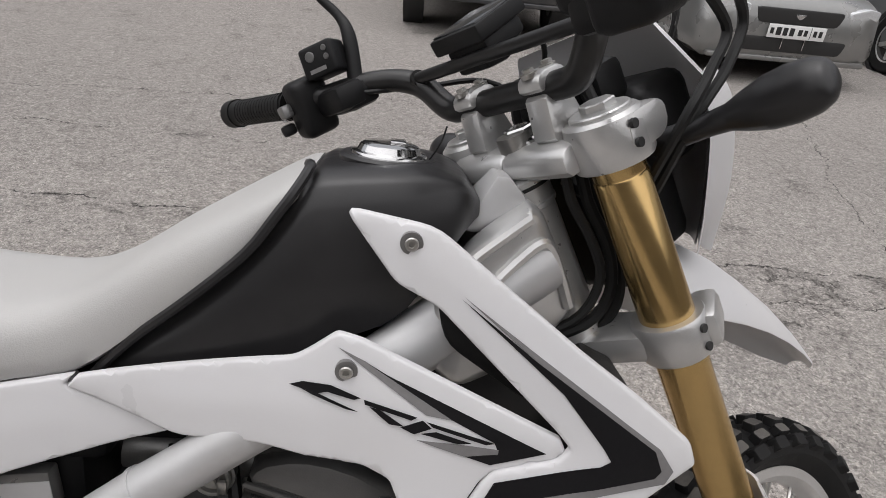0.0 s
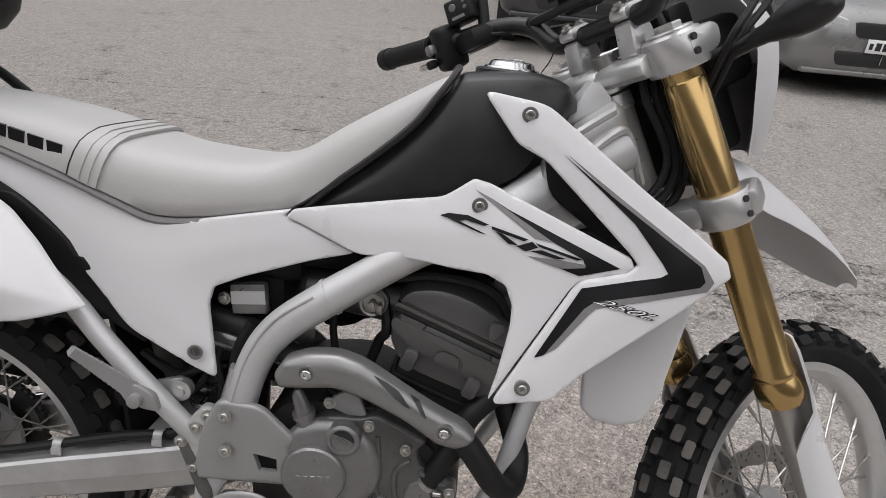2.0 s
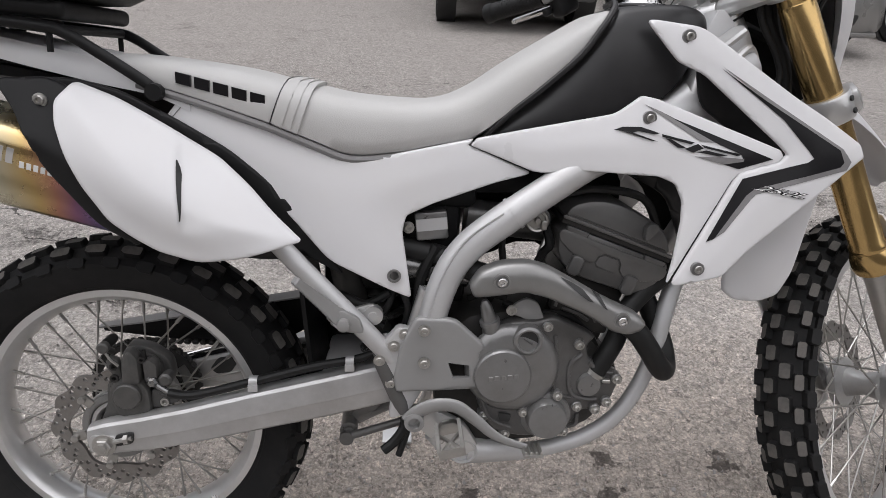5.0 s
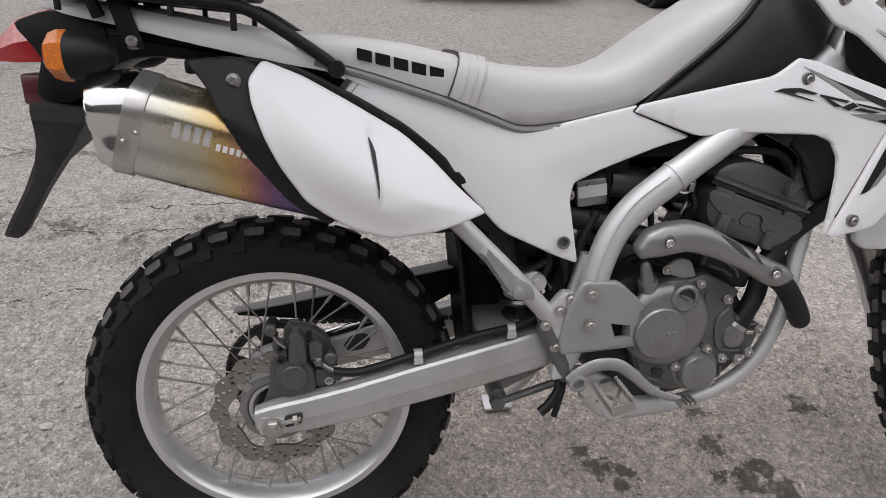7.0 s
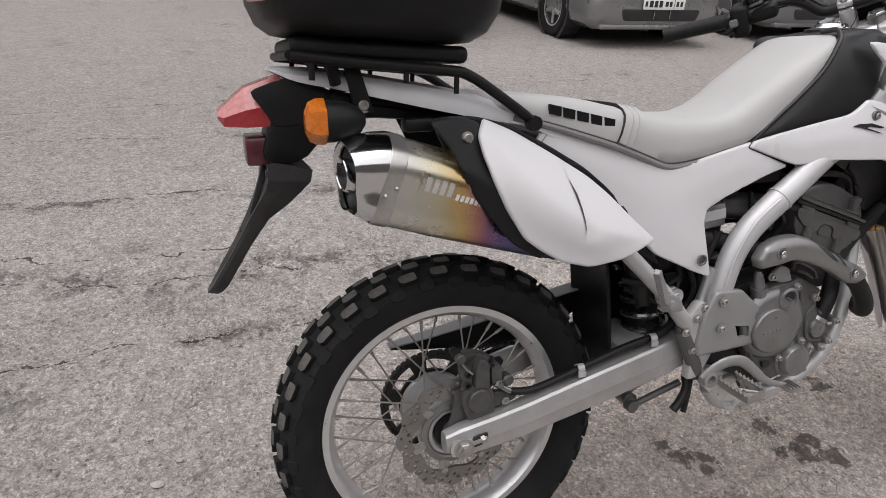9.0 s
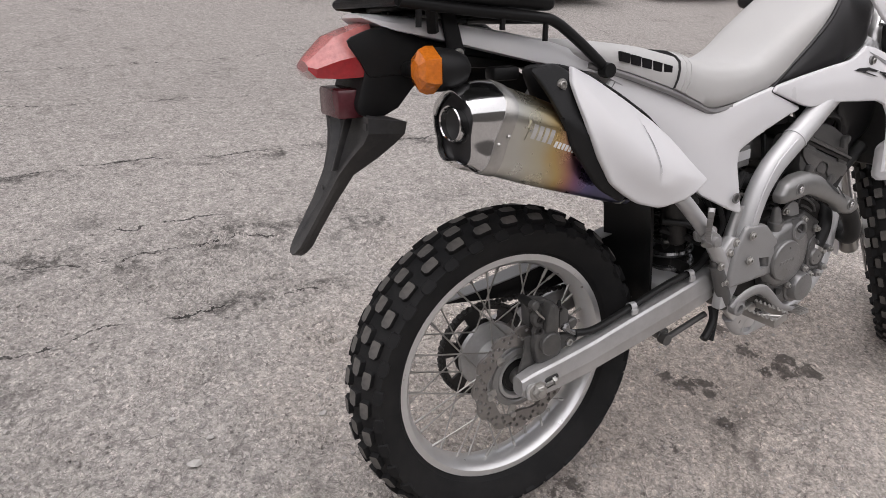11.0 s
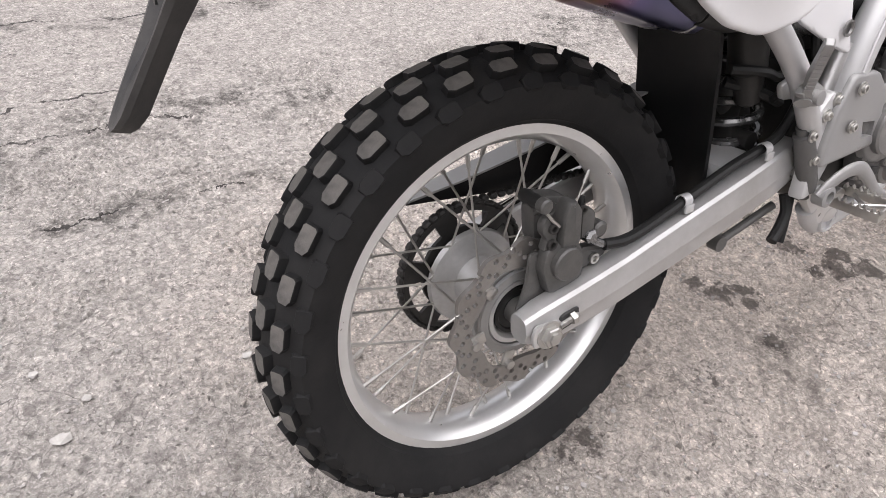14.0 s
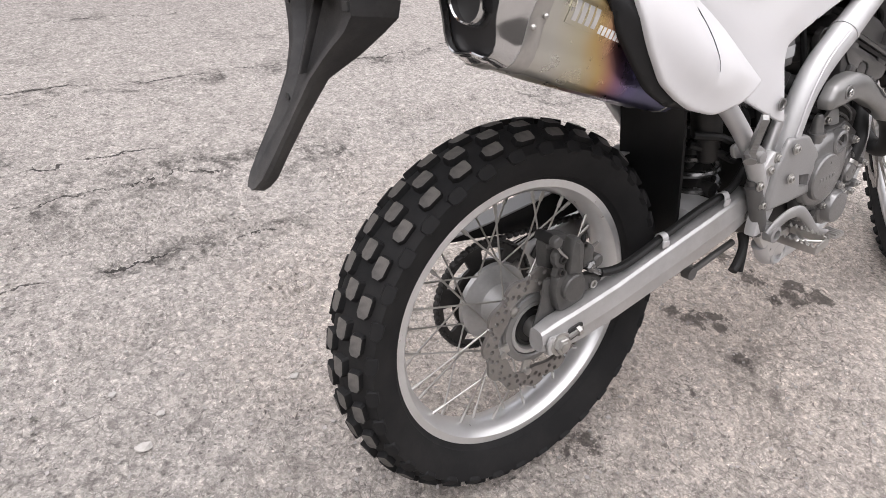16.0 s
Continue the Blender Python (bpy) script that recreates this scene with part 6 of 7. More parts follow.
for x, z in ((0.643, 0.622), (0.836, 0.561)):
    y = shield.y(x, z)
    part("bolt_recess", lathe([(0.0135, y + 0.004), (0.0132, y - 0.0008), (0.0105, y - 0.0012), (0.0085, y + 0.0006), (0.0005, y + 0.0006)], 24, (x, 0, z)), SHIELD, shield_ob)
    part("shield_bolt", bolt((x, y + 0.0006, z), 0.0074, 0.005, False), CHROME, shield_ob)

MUF_A, MUF_B = Vector((-0.142, -0.145, 0.822)), Vector((0.168, -0.095, 0.716))
AX = (MUF_B - MUF_A).normalized()
SIDEWAYS = Vector((0, 1, 0))
ACROSS = AX.cross(SIDEWAYS).normalized()


def can_ring(at, k, kz=None):
    """The rounded five-sided section of the silencer."""
    pts = []
    kz = kz or k
    for j in range(40):
        a = 2 * math.pi * j / 40
        r = 1.0 / (abs(math.cos(a)) ** 3 + abs(math.sin(a)) ** 3) ** (1 / 3)
        r *= 1 - 0.06 * math.cos(5 * (a - 0.4))
        pts.append(MUF_A + AX * at + SIDEWAYS * (0.058 * k * r * math.cos(a)) - ACROSS * (0.065 * kz * r * math.sin(a)))
    return pts


silencer = part("muffler", loft([can_ring(0.0, 1.0), can_ring(0.10, 1.02), can_ring(0.20, 1.0), can_ring(0.32, 0.97), can_ring(0.372, 0.91), can_ring(0.384, 0.74)]), TITANIUM, bike, "titanium muffler discoloured gold and violet")
part("muffler_band", loft([can_ring(-0.005, 1.025), can_ring(-0.004, 1.034), can_ring(0.020, 1.036), can_ring(0.021, 1.022)]), STEEL, silencer)
part("weld_seam", loft([can_ring(0.350, 0.945), can_ring(0.351, 0.955), can_ring(0.354, 0.950), can_ring(0.355, 0.935)]), STEEL, silencer)


def cap_ring(at, shear, k, drop=0.0, kz=None):
    """A ring of the end cap, cut slantwise and set lower by drop."""
    out = []
    for q in can_ring(0.0, k, kz):
        u = (q - MUF_A).dot(ACROSS) - drop
        v = (q - MUF_A).dot(SIDEWAYS)
        out.append(q + AX * (at - shear * (u + 0.5 * v)) - ACROSS * drop)
    return out


part("end_cap", loft([cap_ring(-0.003, 0.0, 1.022), cap_ring(-0.008, 0.03, 1.015), cap_ring(-0.022, 0.15, 0.95, 0.003), cap_ring(-0.042, 0.32, 0.83, 0.008), cap_ring(-0.052, 0.39, 0.765, 0.012), cap_ring(-0.0545, 0.39, 0.735, 0.012), cap_ring(-0.0535, 0.39, 0.705, 0.012), cap_ring(-0.046, 0.39, 0.69, 0.012)], cap=False), CHROME, silencer, "polished muffler end cap", sharp=50)


def ring_at(at, r, dz=0.006):
    return [MUF_A + AX * (at + 0.39 * r * math.sin(a) - 0.195 * r * math.cos(a)) + SIDEWAYS * (r * math.cos(a)) - ACROSS * (r * math.sin(a) + dz) for a in (2 * math.pi * j / 40 for j in range(40))]


part("end_plate", loft([cap_ring(-0.0425, 0.39, 0.70, 0.012), cap_ring(-0.0405, 0.39, 0.70, 0.012)]), TANK, silencer, "dark glossy face of the end cap")
part("outlet", loft([ring_at(-0.036, 0.0245, 0.007), ring_at(-0.056, 0.0245, 0.007), ring_at(-0.0580, 0.0230, 0.007), ring_at(-0.056, 0.0213, 0.007), ring_at(-0.040, 0.0213, 0.007)], cap=False), CHROME, silencer, "polished outlet pipe")
part("outlet_bore", loft([ring_at(-0.0455, 0.0215, 0.007), ring_at(-0.0445, 0.0215, 0.007)]), INK, silencer)
for at, a in ((0.003, -150), (0.003, 165), (0.003, 120), (0.003, 200), (0.016, -150), (0.016, 178), (0.016, 140), (0.016, 225)):
    d = -(SIDEWAYS * (0.0605 * -math.cos(radians(a))) + ACROSS * (0.0675 * math.sin(radians(a))))
    base = MUF_A + AX * at + d * 0.98
    bm = bmesh.new()
    bmesh.ops.create_icosphere(bm, subdivisions=2, radius=0.0036)
    part("rivet", bm, STEEL, silencer, m=Matrix.Translation(base))


def can_patch(a0, a1, d0, d1, lift):
    """A thin plate that lies on the can's side, from a0 to a1 along it and d0 to d1 degrees round it."""
    rings = []
    for at in (a0, (a0 + a1) / 2, a1):
        row = []
        for k in range(7):
            a = radians(d0 + (d1 - d0) * k / 6)
            r = (1 - 0.06 * math.cos(5 * (a - 0.4))) / (abs(math.cos(a)) ** 3 + abs(math.sin(a)) ** 3) ** (1 / 3) * (1.02 - 0.2 * max(0.0, at - 0.10))
            row.append(MUF_A + AX * at + SIDEWAYS * (0.058 * r * math.cos(a) - lift) - ACROSS * (0.065 * r * math.sin(a)))
        rings.append(row + [q + SIDEWAYS * 0.002 for q in reversed(row)])
    return loft(rings)


badge = part("badge", can_patch(0.050, 0.200, 180, 204, 0.0008), TITANIUM, silencer, "riveted titanium badge plate")
for k in range(4):
    part("badge_stripe", can_patch(0.058 + 0.013 * k, 0.0665 + 0.013 * k, 184, 201, 0.0013), RIM, badge, smooth=False)
for k in range(8):
    part("badge_mark", can_patch(0.114 + 0.0088 * k, 0.1197 + 0.0088 * k, 182, 190, 0.0014), PLATE, badge, smooth=False)
for at in (0.0535, 0.1965):
    part("badge_rivet", can_patch(at - 0.0016, at + 0.0016, 190.5, 193.5, 0.002), STEEL, badge)
part("muffler_hanger", box((0.050, 0.030, 0.022), (-0.058, -0.080, 0.892), 0.006), BLACK, bike)

# foot controls
part("footrest_bracket", join(prism([(0.505, 0.385), (0.540, 0.385), (0.600, 0.352), (0.625, 0.310), (0.612, 0.290), (0.570, 0.296), (0.545, 0.318), (0.515, 0.350)], -0.112, -0.130, 0.006, 2)), ALLOY, bike, "cast footrest bracket")
part("cradle_end", lathe([(0.0245, -0.095), (0.0245, -0.128), (0.0225, -0.1305), (0.0195, -0.1300), (0.0185, -0.122), (0.0180, -0.108)], 28, (0.599, 0, 0.2985)), FRAME, bike, "open end of a silver cross tube")
part("cradle_bore", lathe([(0.0183, -0.1075), (0.0183, -0.1100), (0.0005, -0.1100)], 24, (0.599, 0, 0.2985)), INK, bike)
peg_m = Matrix.Translation((0.572, -0.130, 0.352)) @ Matrix.Rotation(radians(-14), 4, "Y")
peg = part("footrest", join(box((0.0032, 0.078, 0.017), (-0.020, -0.050, 0.003), 0.0008), box((0.0032, 0.078, 0.017), (0.020, -0.050, 0.003), 0.0008), box((0.043, 0.0032, 0.017), (0, -0.088, 0.003), 0.0008), prism([(-0.021, -0.010), (0.021, -0.010), (0.016, 0.012), (-0.016, 0.012)], -0.002, -0.016, 0.003, 1), tube([(-0.018, -0.030, 0.001), (0.0, -0.056, 0.001), (0.018, -0.084, 0.001)], 0.0035, 8, smooth=False), tube([(0.018, -0.030, 0.001), (0.0, -0.056, 0.001), (-0.018, -0.084, 0.001)], 0.0035, 8, smooth=False)), STEEL, bike, "toothed steel footrest", m=peg_m)
for k in range(8):
    for x in (-0.019, 0.019):
        part("tooth", prism([(-0.003, 0), (0.003, 0), (0.0, 0.007)], 0.003, -0.003, 0), STEEL, peg, m=peg_m @ Matrix.Translation((x, -0.016 - 0.0105 * k, 0.011)) @ Matrix.Rotation(radians(90), 4, "Z"), smooth=False)
pedal = part("brake_pedal", join(tube([(0.503, -0.150, 0.372), (0.519, -0.154, 0.391), (0.547, -0.158, 0.405), (0.581, -0.160, 0.4035), (0.611, -0.162, 0.382), (0.640, -0.163, 0.356), (0.664, -0.164, 0.342), (0.700, -0.165, 0.330)], [0.0135, 0.0125, 0.0125, 0.0120, 0.0105, 0.0090, 0.0075, 0.0065], 16, flat=0.5), lathe([(0.0165, -0.142), (0.0165, -0.1605), (0.010, -0.1620), (0.0095, -0.152), (0.0005, -0.152)], 24, (0.513, 0, 0.373))), GUARD, bike, "alloy brake pedal")
part("pedal_pad", join(box((0.034, 0.036, 0.006), (0.709, -0.170, 0.326), 0.002), *[box((0.004, 0.034, 0.006), (0.6965 + 0.0085 * k, -0.170, 0.331), 0.001, 1) for k in range(4)]), STEEL, pedal)
part("master_cylinder", join(tube([(0.452, -0.128, 0.488), (0.456, -0.129, 0.478), (0.457, -0.129, 0.476), (0.490, -0.133, 0.398), (0.497, -0.134, 0.380)], [0.010, 0.010, 0.015, 0.015, 0.011], 16, smooth=False), tube([(0.492, -0.126, 0.395), (0.500, -0.13, 0.365)], 0.008, 10, smooth=False), lathe([(0.012, -0.11), (0.012, -0.14), (0.006, -0.142)], 14, (0.487, 0, 0.408))), HEAD_GREY, bike)
part("brake_rod", join(tube([(0.395, -0.070, 0.292), (0.500, -0.085, 0.335)], 0.007, 10, smooth=False), lathe([(0.013, -0.078), (0.013, -0.060)], 14, (0.395, 0, 0.292))), HEAD_GREY, bike)
part("stand_spring", tube([(0.50, -0.10, 0.36), (0.497, -0.11, 0.335), (0.48, -0.115, 0.31), (0.462, -0.118, 0.295)], 0.009, 10), HOSE, bike)
part("overflow_hose", tube([(0.51, -0.105, 0.36), (0.50, -0.112, 0.32), (0.488, -0.118, 0.285)], 0.006, 8), HOSE, bike)
part("skid_rail", tube([(0.606, -0.108, 0.293), (0.64, -0.106, 0.288), (0.70, -0.10, 0.284)], [0.023, 0.021, 0.0185], 16), FRAME, bike)

# ---------------------------------------------------------------- tail
def hood(rows):
    rings = []
    for x, zt, zb, hw in rows:
        half = [(hw, zb), (hw * 0.99, zb + 0.5 * (zt - zb)), (hw * 0.9, zt - 0.004), (hw * 0.7, zt)]
        ring = [(-y, z) for y, z in half] + [(0, zt + 0.003)] + [(y, z) for y, z in half[::-1]]
        rings.append([Vector((x, y, z)) for y, z in ring])
    return loft(rings)


part("tail_cowl", hood(between([(-0.278, 0.983, 0.979, 0.045), (-0.24, 0.981, 0.962, 0.068), (-0.165, 0.975, 0.946, 0.084), (-0.06, 0.957, 0.921, 0.094), (0.05, 0.935, 0.897, 0.100), (0.12, 0.910, 0.884, 0.104), (0.175, 0.888, 0.862, 0.107)], 3)), WHITE, bike, "white tail fender", sharp=40)
part("undertail", prism([(-0.272, 0.945), (-0.255, 0.962), (-0.179, 0.946), (0.05, 0.902), (0.09, 0.888), (0.0, 0.896), (-0.085, 0.8995), (-0.134, 0.904), (-0.172, 0.898), (-0.200, 0.881), (-0.2395, 0.838), (-0.289, 0.838), (-0.300, 0.855), (-0.285, 0.90)], -0.057, 0.057, 0.006, 1), BLACK, bike, "black plastic under-tail")
lamp = part("tail_lamp", loft([[Vector((x, y, z)) for y, z in ((-w, z0), (-w * 1.06, z0 + 0.45 * (z1 - z0)), (-w * 0.62, z1), (0, z1 + 0.003), (w * 0.62, z1), (w * 1.06, z0 + 0.45 * (z1 - z0)), (w, z0), (0, z0 - 0.004))] for x, w, z0, z1 in ((-0.359, 0.026, 0.909, 0.919), (-0.350, 0.038, 0.898, 0.927), (-0.318, 0.050, 0.896, 0.954), (-0.286, 0.0535, 0.897, 0.965), (-0.262, 0.050, 0.905, 0.971))]), RED, bike, "red faceted wet tail lamp, sky reflection painted pale on top", sharp=20)
# upward faces get a paler red: the sky's reflection put into the colour
lamp.data.materials.append(PINK)
for f in lamp.data.polygons:
    f.material_index = 1 if f.normal.z > 0.40 else 0
for sy in (-1, 1):
    part("lamp_shroud", prism([(-0.313, 0.950), (-0.262, 0.968), (-0.19, 0.952), (-0.19, 0.900), (-0.279, 0.896), (-0.290, 0.918)], 0.0535 * sy, 0.0600 * sy, 0.002, 2), BLACK, bike, "black plastic cheek beside the tail lamp")
part("reflector", box((0.050, 0.085, 0.044), (-0.298, 0, 0.858), 0.005), DARK_RED, bike)


def flap_ring(xr, xf, zr, zf, w, nose=0.35, deep=0.010):
    t = 0.25
    return [Vector(q) for q in ((xr, -w, zr), (xr + t * (xf - xr), -w, zr + t * (zf - zr)), (xf, -w * nose, zf), (xf, w * nose, zf), (xr + t * (xf - xr), w, zr + t * (zf - zr)), (xr, w, zr), (xr, w * 0.8, zr), (xr + deep, w * 0.62, zr), (xr + deep, -w * 0.62, zr), (xr, -w * 0.8, zr))]


FLAP = [(-0.296, -0.228, 0.842, 0.830, 0.090), (-0.297, -0.232, 0.820, 0.812, 0.090), (-0.301, -0.246, 0.803, 0.796, 0.078), (-0.312, -0.266, 0.780, 0.773, 0.054), (-0.328, -0.296, 0.750, 0.745, 0.034), (-0.353, -0.328, 0.706, 0.702, 0.026)]
bracket = part("licence_bracket", loft([flap_ring(xr, xf, zr, zf, w, 0.85 if zr > 0.77 else 0.5, 0.012) for xr, xf, zr, zf, w in FLAP] + [flap_ring(-0.380, -0.354, 0.664, 0.661, 0.0235, 0.35, 0.004), flap_ring(-0.394, -0.370, 0.642, 0.636, 0.0205, 0.35, 0.002), flap_ring(-0.401, -0.380, 0.632, 0.626, 0.014, 0.35, 0.001), flap_ring(-0.404, -0.388, 0.628, 0.622, 0.007, 0.35, 0.0005)]), DUSTY, bike, "black plastic licence plate bracket, empty", sharp=25)
part("bracket_rib", prism([(-0.296, 0.838), (-0.284, 0.838), (-0.317, 0.752), (-0.326, 0.752)], -0.003, 0.003, 0.001), DUSTY, bracket)
for y in (-0.080, 0.080):
    part("bracket_slot", box((0.003, 0.013, 0.010), (-0.2975, y, 0.829), 0.0005, 1), INK, bracket)
part("bracket_hole", lathe([(0.005, -0.001), (0.005, 0.001)], 12), INK, bracket, m=Matrix.Translation((-0.3425, 0, 0.728)) @ Matrix.Rotation(radians(90), 4, "Z"))


def indicator(at, lens_mat, facing, scale=1.0, sides=28):
    """A turn signal: an oval lens in a black bowl, facing along x."""
    turn = Matrix.Translation(at) @ Matrix.Diagonal((facing, 1, 1, 1)) @ Matrix.Rotation(radians(90), 4, "Z") @ Matrix.Diagonal((scale, scale, scale * 1.05, 1))
    bowl = part("turn_signal", lathe([(0.008, -0.058), (0.018, -0.050), (0.026, -0.032), (0.029, -0.010), (0.029, 0.0)], 28), BLACK, bike, "turn signal with an amber lens", m=turn)
    part("lens", lathe([(0.0285, 0.0), (0.0285, 0.012), (0.0245, 0.023), (0.013, 0.029), (0.0005, 0.030)], sides), lens_mat, bowl, "amber lens", m=turn @ Matrix.Diagonal((1.06, 1, 1.1, 1)) @ Matrix.Rotation(radians(90), 4, "Y"), sharp=20)


for sy in (-1, 1):
    indicator(Vector((-0.214, 0.138 * sy, 0.908)), AMBER, 1, sides=6)
    part("signal_stalk", tube([(-0.215, 0.05 * sy, 0.905), (-0.212, 0.13 * sy, 0.905)], 0.012, 12, smooth=False), BLACK, bike)

# luggage rack
rack_r = part("rack_rail", tube([(0.130, -0.112, 0.890), (0.112, -0.113, 0.905), (0.060, -0.118, 0.940), (0.015, -0.12, 0.967), (-0.02, -0.12, 0.975), (-0.152, -0.12, 0.988), (-0.255, -0.12, 1.000)], 0.0085, 12), BLACK, bike, "black tubular luggage rack")
rack_l = twin(rack_r)
for x, z in ((0.0, 0.972), (-0.10, 0.983), (-0.20, 0.994), (-0.255, 1.000)):
    part("rack_bar", tube([(x, -0.12, z), (x, 0.12, z)], 0.007, 10, smooth=False), BLACK, bike)
for sy in (-1, 1):
    part("rack_leg", prism([(-0.176, 0.990), (-0.152, 0.989), (-0.131, 0.915), (-0.160, 0.918)], -0.086, -0.094, 0.002) if sy < 0 else prism([(-0.176, 0.990), (-0.152, 0.989), (-0.131, 0.915), (-0.160, 0.918)], 0.086, 0.094, 0.002), BLACK, bike)
    part("rack_leg", tube([(-0.195, 0.10 * sy, 0.99), (-0.187, 0.09 * sy, 0.958)], 0.009, 8, smooth=False), BLACK, bike)
    part("rack_end", lathe([(0.012, -0.010), (0.013, 0.0), (0.012, 0.009), (0.006, 0.011)], 18), BLACK, bike, m=Matrix.Translation((0.130, 0.115 * sy, 0.889)))
    for x, z, d in ((-0.005, 0.970, 0.030), (-0.085, 0.980, 0.022), (-0.225, 0.995, 0.030)):
        part("rack_hook", tube([(x, 0.12 * sy, z), (x - 0.001, 0.12 * sy, z - d)], 0.0045, 8, smooth=False), BLACK, bike)
part("rack_bolt", bolt((-0.147, -0.092, 0.926), 0.008, 0.007), STEEL, bike)

case_top = tagged(new("top_case"), "black plastic top case mounted on the rack", "top case")
case_top.matrix_world = bike.matrix_world @ Matrix.Translation((-0.12, 0, 0.985)) @ Matrix.Rotation(radians(3.5), 4, "Y")
part("base_plate", box((0.27, 0.24, 0.026), (0, 0, 0.020), 0.010, 3), BLACK, case_top)


def case_ring(z, lx, ly, dx=0.0):
    return [Vector((dx + lx * math.copysign(abs(math.cos(a)) ** 0.5, math.cos(a)), ly * math.copysign(abs(math.sin(a)) ** 0.5, math.sin(a)), z)) for a in (2 * math.pi * j / 48 for j in range(48))]


part("case_body", loft([case_ring(0.036, 0.12, 0.12), case_ring(0.040, 0.150, 0.150), case_ring(0.055, 0.172, 0.175), case_ring(0.085, 0.186, 0.195), case_ring(0.15, 0.192, 0.205), case_ring(0.17, 0.193, 0.206)]), BLACK, case_top)
part("case_lid", loft([case_ring(0.173, 0.196, 0.209), case_ring(0.24, 0.192, 0.205), case_ring(0.29, 0.165, 0.18), case_ring(0.31, 0.11, 0.12)]), BLACK, case_top)
part("reflector", box((0.008, 0.05, 0.022), (-0.178, -0.13, 0.085), 0.003, m=Matrix.Rotation(radians(25), 4, "Z")), RED, case_top)

# ---------------------------------------------------------------- fork, bars and front end
def forked(name, bm, mat, parent=None, label="", sharp=35):
    return part(name, bm, mat, parent or bike, label, m=FORK, sharp=sharp)


def spin(profile, x, y, segs=28):
    """A turned piece along the steering axis: (radius, height) pairs."""
    bm = lathe(profile, segs)
    bm.transform(Matrix.Translation((x, y, 0)) @ Matrix.Rotation(radians(90), 4, "X"))
    return bm


LEG_X, LEG_Y = 0.025, 0.095
for sy in (-1, 1):
    outer = forked("fork_tube", spin([(0.0268, 0.074), (0.0268, 0.018), (0.0262, 0.016), (0.0272, 0.014), (0.0285, -0.14), (0.0285, -0.19), (0.0278, -0.20), (0.0275, -0.415), (0.0305, -0.421), (0.0305, -0.427), (0.0290, -0.430), (0.0325, -0.440), (0.0338, -0.452), (0.0338, -0.462), (0.031, -0.472), (0.022, -0.473)], LEG_X, sy * LEG_Y, 36), GOLD, label="gold anodised fork tube", sharp=28)
    forked("fork_slider", spin([(0.0205, -0.465), (0.0205, -0.70), (0.026, -0.71), (0.028, -0.79), (0.024, -0.80)], LEG_X, sy * LEG_Y), STEEL)
    forked("fork_cap", join(spin([(0.0300, 0.0765), (0.0300, 0.0805), (0.0285, 0.0820), (0.0180, 0.0825)], LEG_X, sy * LEG_Y, 36), spin([(0.0175, 0.0815), (0.0175, 0.0885), (0.0160, 0.0900), (0.0005, 0.0902)], LEG_X, sy * LEG_Y, 6)), ALLOY, sharp=25)
    g = []
    for s, a0, a1, rr in ((-0.380, -20, 45, 0.038), (-0.40, -40, 62, 0.041), (-0.46, -45, 66, 0.042), (-0.490, -45, 80, 0.042), (-0.515, -45, 125, 0.041), (-0.54, -45, 146, 0.040), (-0.60, -45, 150, 0.040), (-0.68, -45, 150, 0.043), (-0.76, -45, 145, 0.045), (-0.80, -45, 130, 0.045)):
        arc = [Vector((LEG_X + rr * math.cos(radians(a0 + (a1 - a0) * k / 10)), sy * (LEG_Y + rr * math.sin(radians(a0 + (a1 - a0) * k / 10))), s)) for k in range(11)]
        back = [Vector((LEG_X + (q.x - LEG_X) * 0.92, sy * LEG_Y + (q.y - sy * LEG_Y) * 0.92, q.z)) for q in reversed(arc)]
        g.append(arc + back)
    forked("fork_guard", loft(g), WHITE, label="white plastic fork guard")
    forked("axle_lug", join(spin([(0.027, -0.75), (0.027, -0.80)], LEG_X + 0.004, sy * LEG_Y), box((0.07, 0.045, 0.050), (0.050, sy * 0.092, -0.772), 0.012)), ALLOY)
    # clamps
    forked("top_clamp", join(spin([(0.038, 0.030), (0.040, 0.034), (0.040, 0.064), (0.038, 0.074), (0.034, 0.0775), (0.026, 0.078)], LEG_X, sy * LEG_Y, 36), prism([(LEG_X - 0.016, 0.036), (LEG_X + 0.030, 0.039), (LEG_X + 0.042, 0.047), (LEG_X + 0.044, 0.066), (LEG_X + 0.034, 0.074), (LEG_X - 0.014, 0.075)], sy * (LEG_Y + 0.002), sy * (LEG_Y + 0.0395), 0.004, 1), prism([(-0.030, 0.036), (0.046, 0.036), (0.044, 0.060), (0.030, 0.067), (-0.012, 0.067), (-0.030, 0.060)], sy * 0.0005, sy * 0.085, 0.003, 1)), ALLOY, label="cast alloy fork clamp")
    forked("bottom_clamp", join(spin([(0.037, -0.142), (0.039, -0.146), (0.039, -0.182), (0.037, -0.186)], LEG_X, sy * LEG_Y), box((0.060, 0.030, 0.040), (LEG_X + 0.030, sy * (LEG_Y + 0.022), -0.164), 0.009, m=Matrix.Rotation(radians(-28 * sy), 4, "Z")), box((0.062, 0.10, 0.034), (0.006, sy * 0.048, -0.166), 0.010, m=Matrix.Rotation(radians(-20 * sy), 4, "Z"))), ALLOY, label="cast alloy fork clamp")
    for z0 in (0.066, 0.048, -0.154, -0.175):
        hole = lathe([(0.0046, -0.002), (0.0046, 0.002)], 14)
        hole.transform(Matrix.Translation((LEG_X - (0.010 if z0 > 0 else 0.002), sy * (LEG_Y + (0.0410 if z0 > 0 else 0.0395)), z0)))
        forked("clamp_bolt", hole, INK)
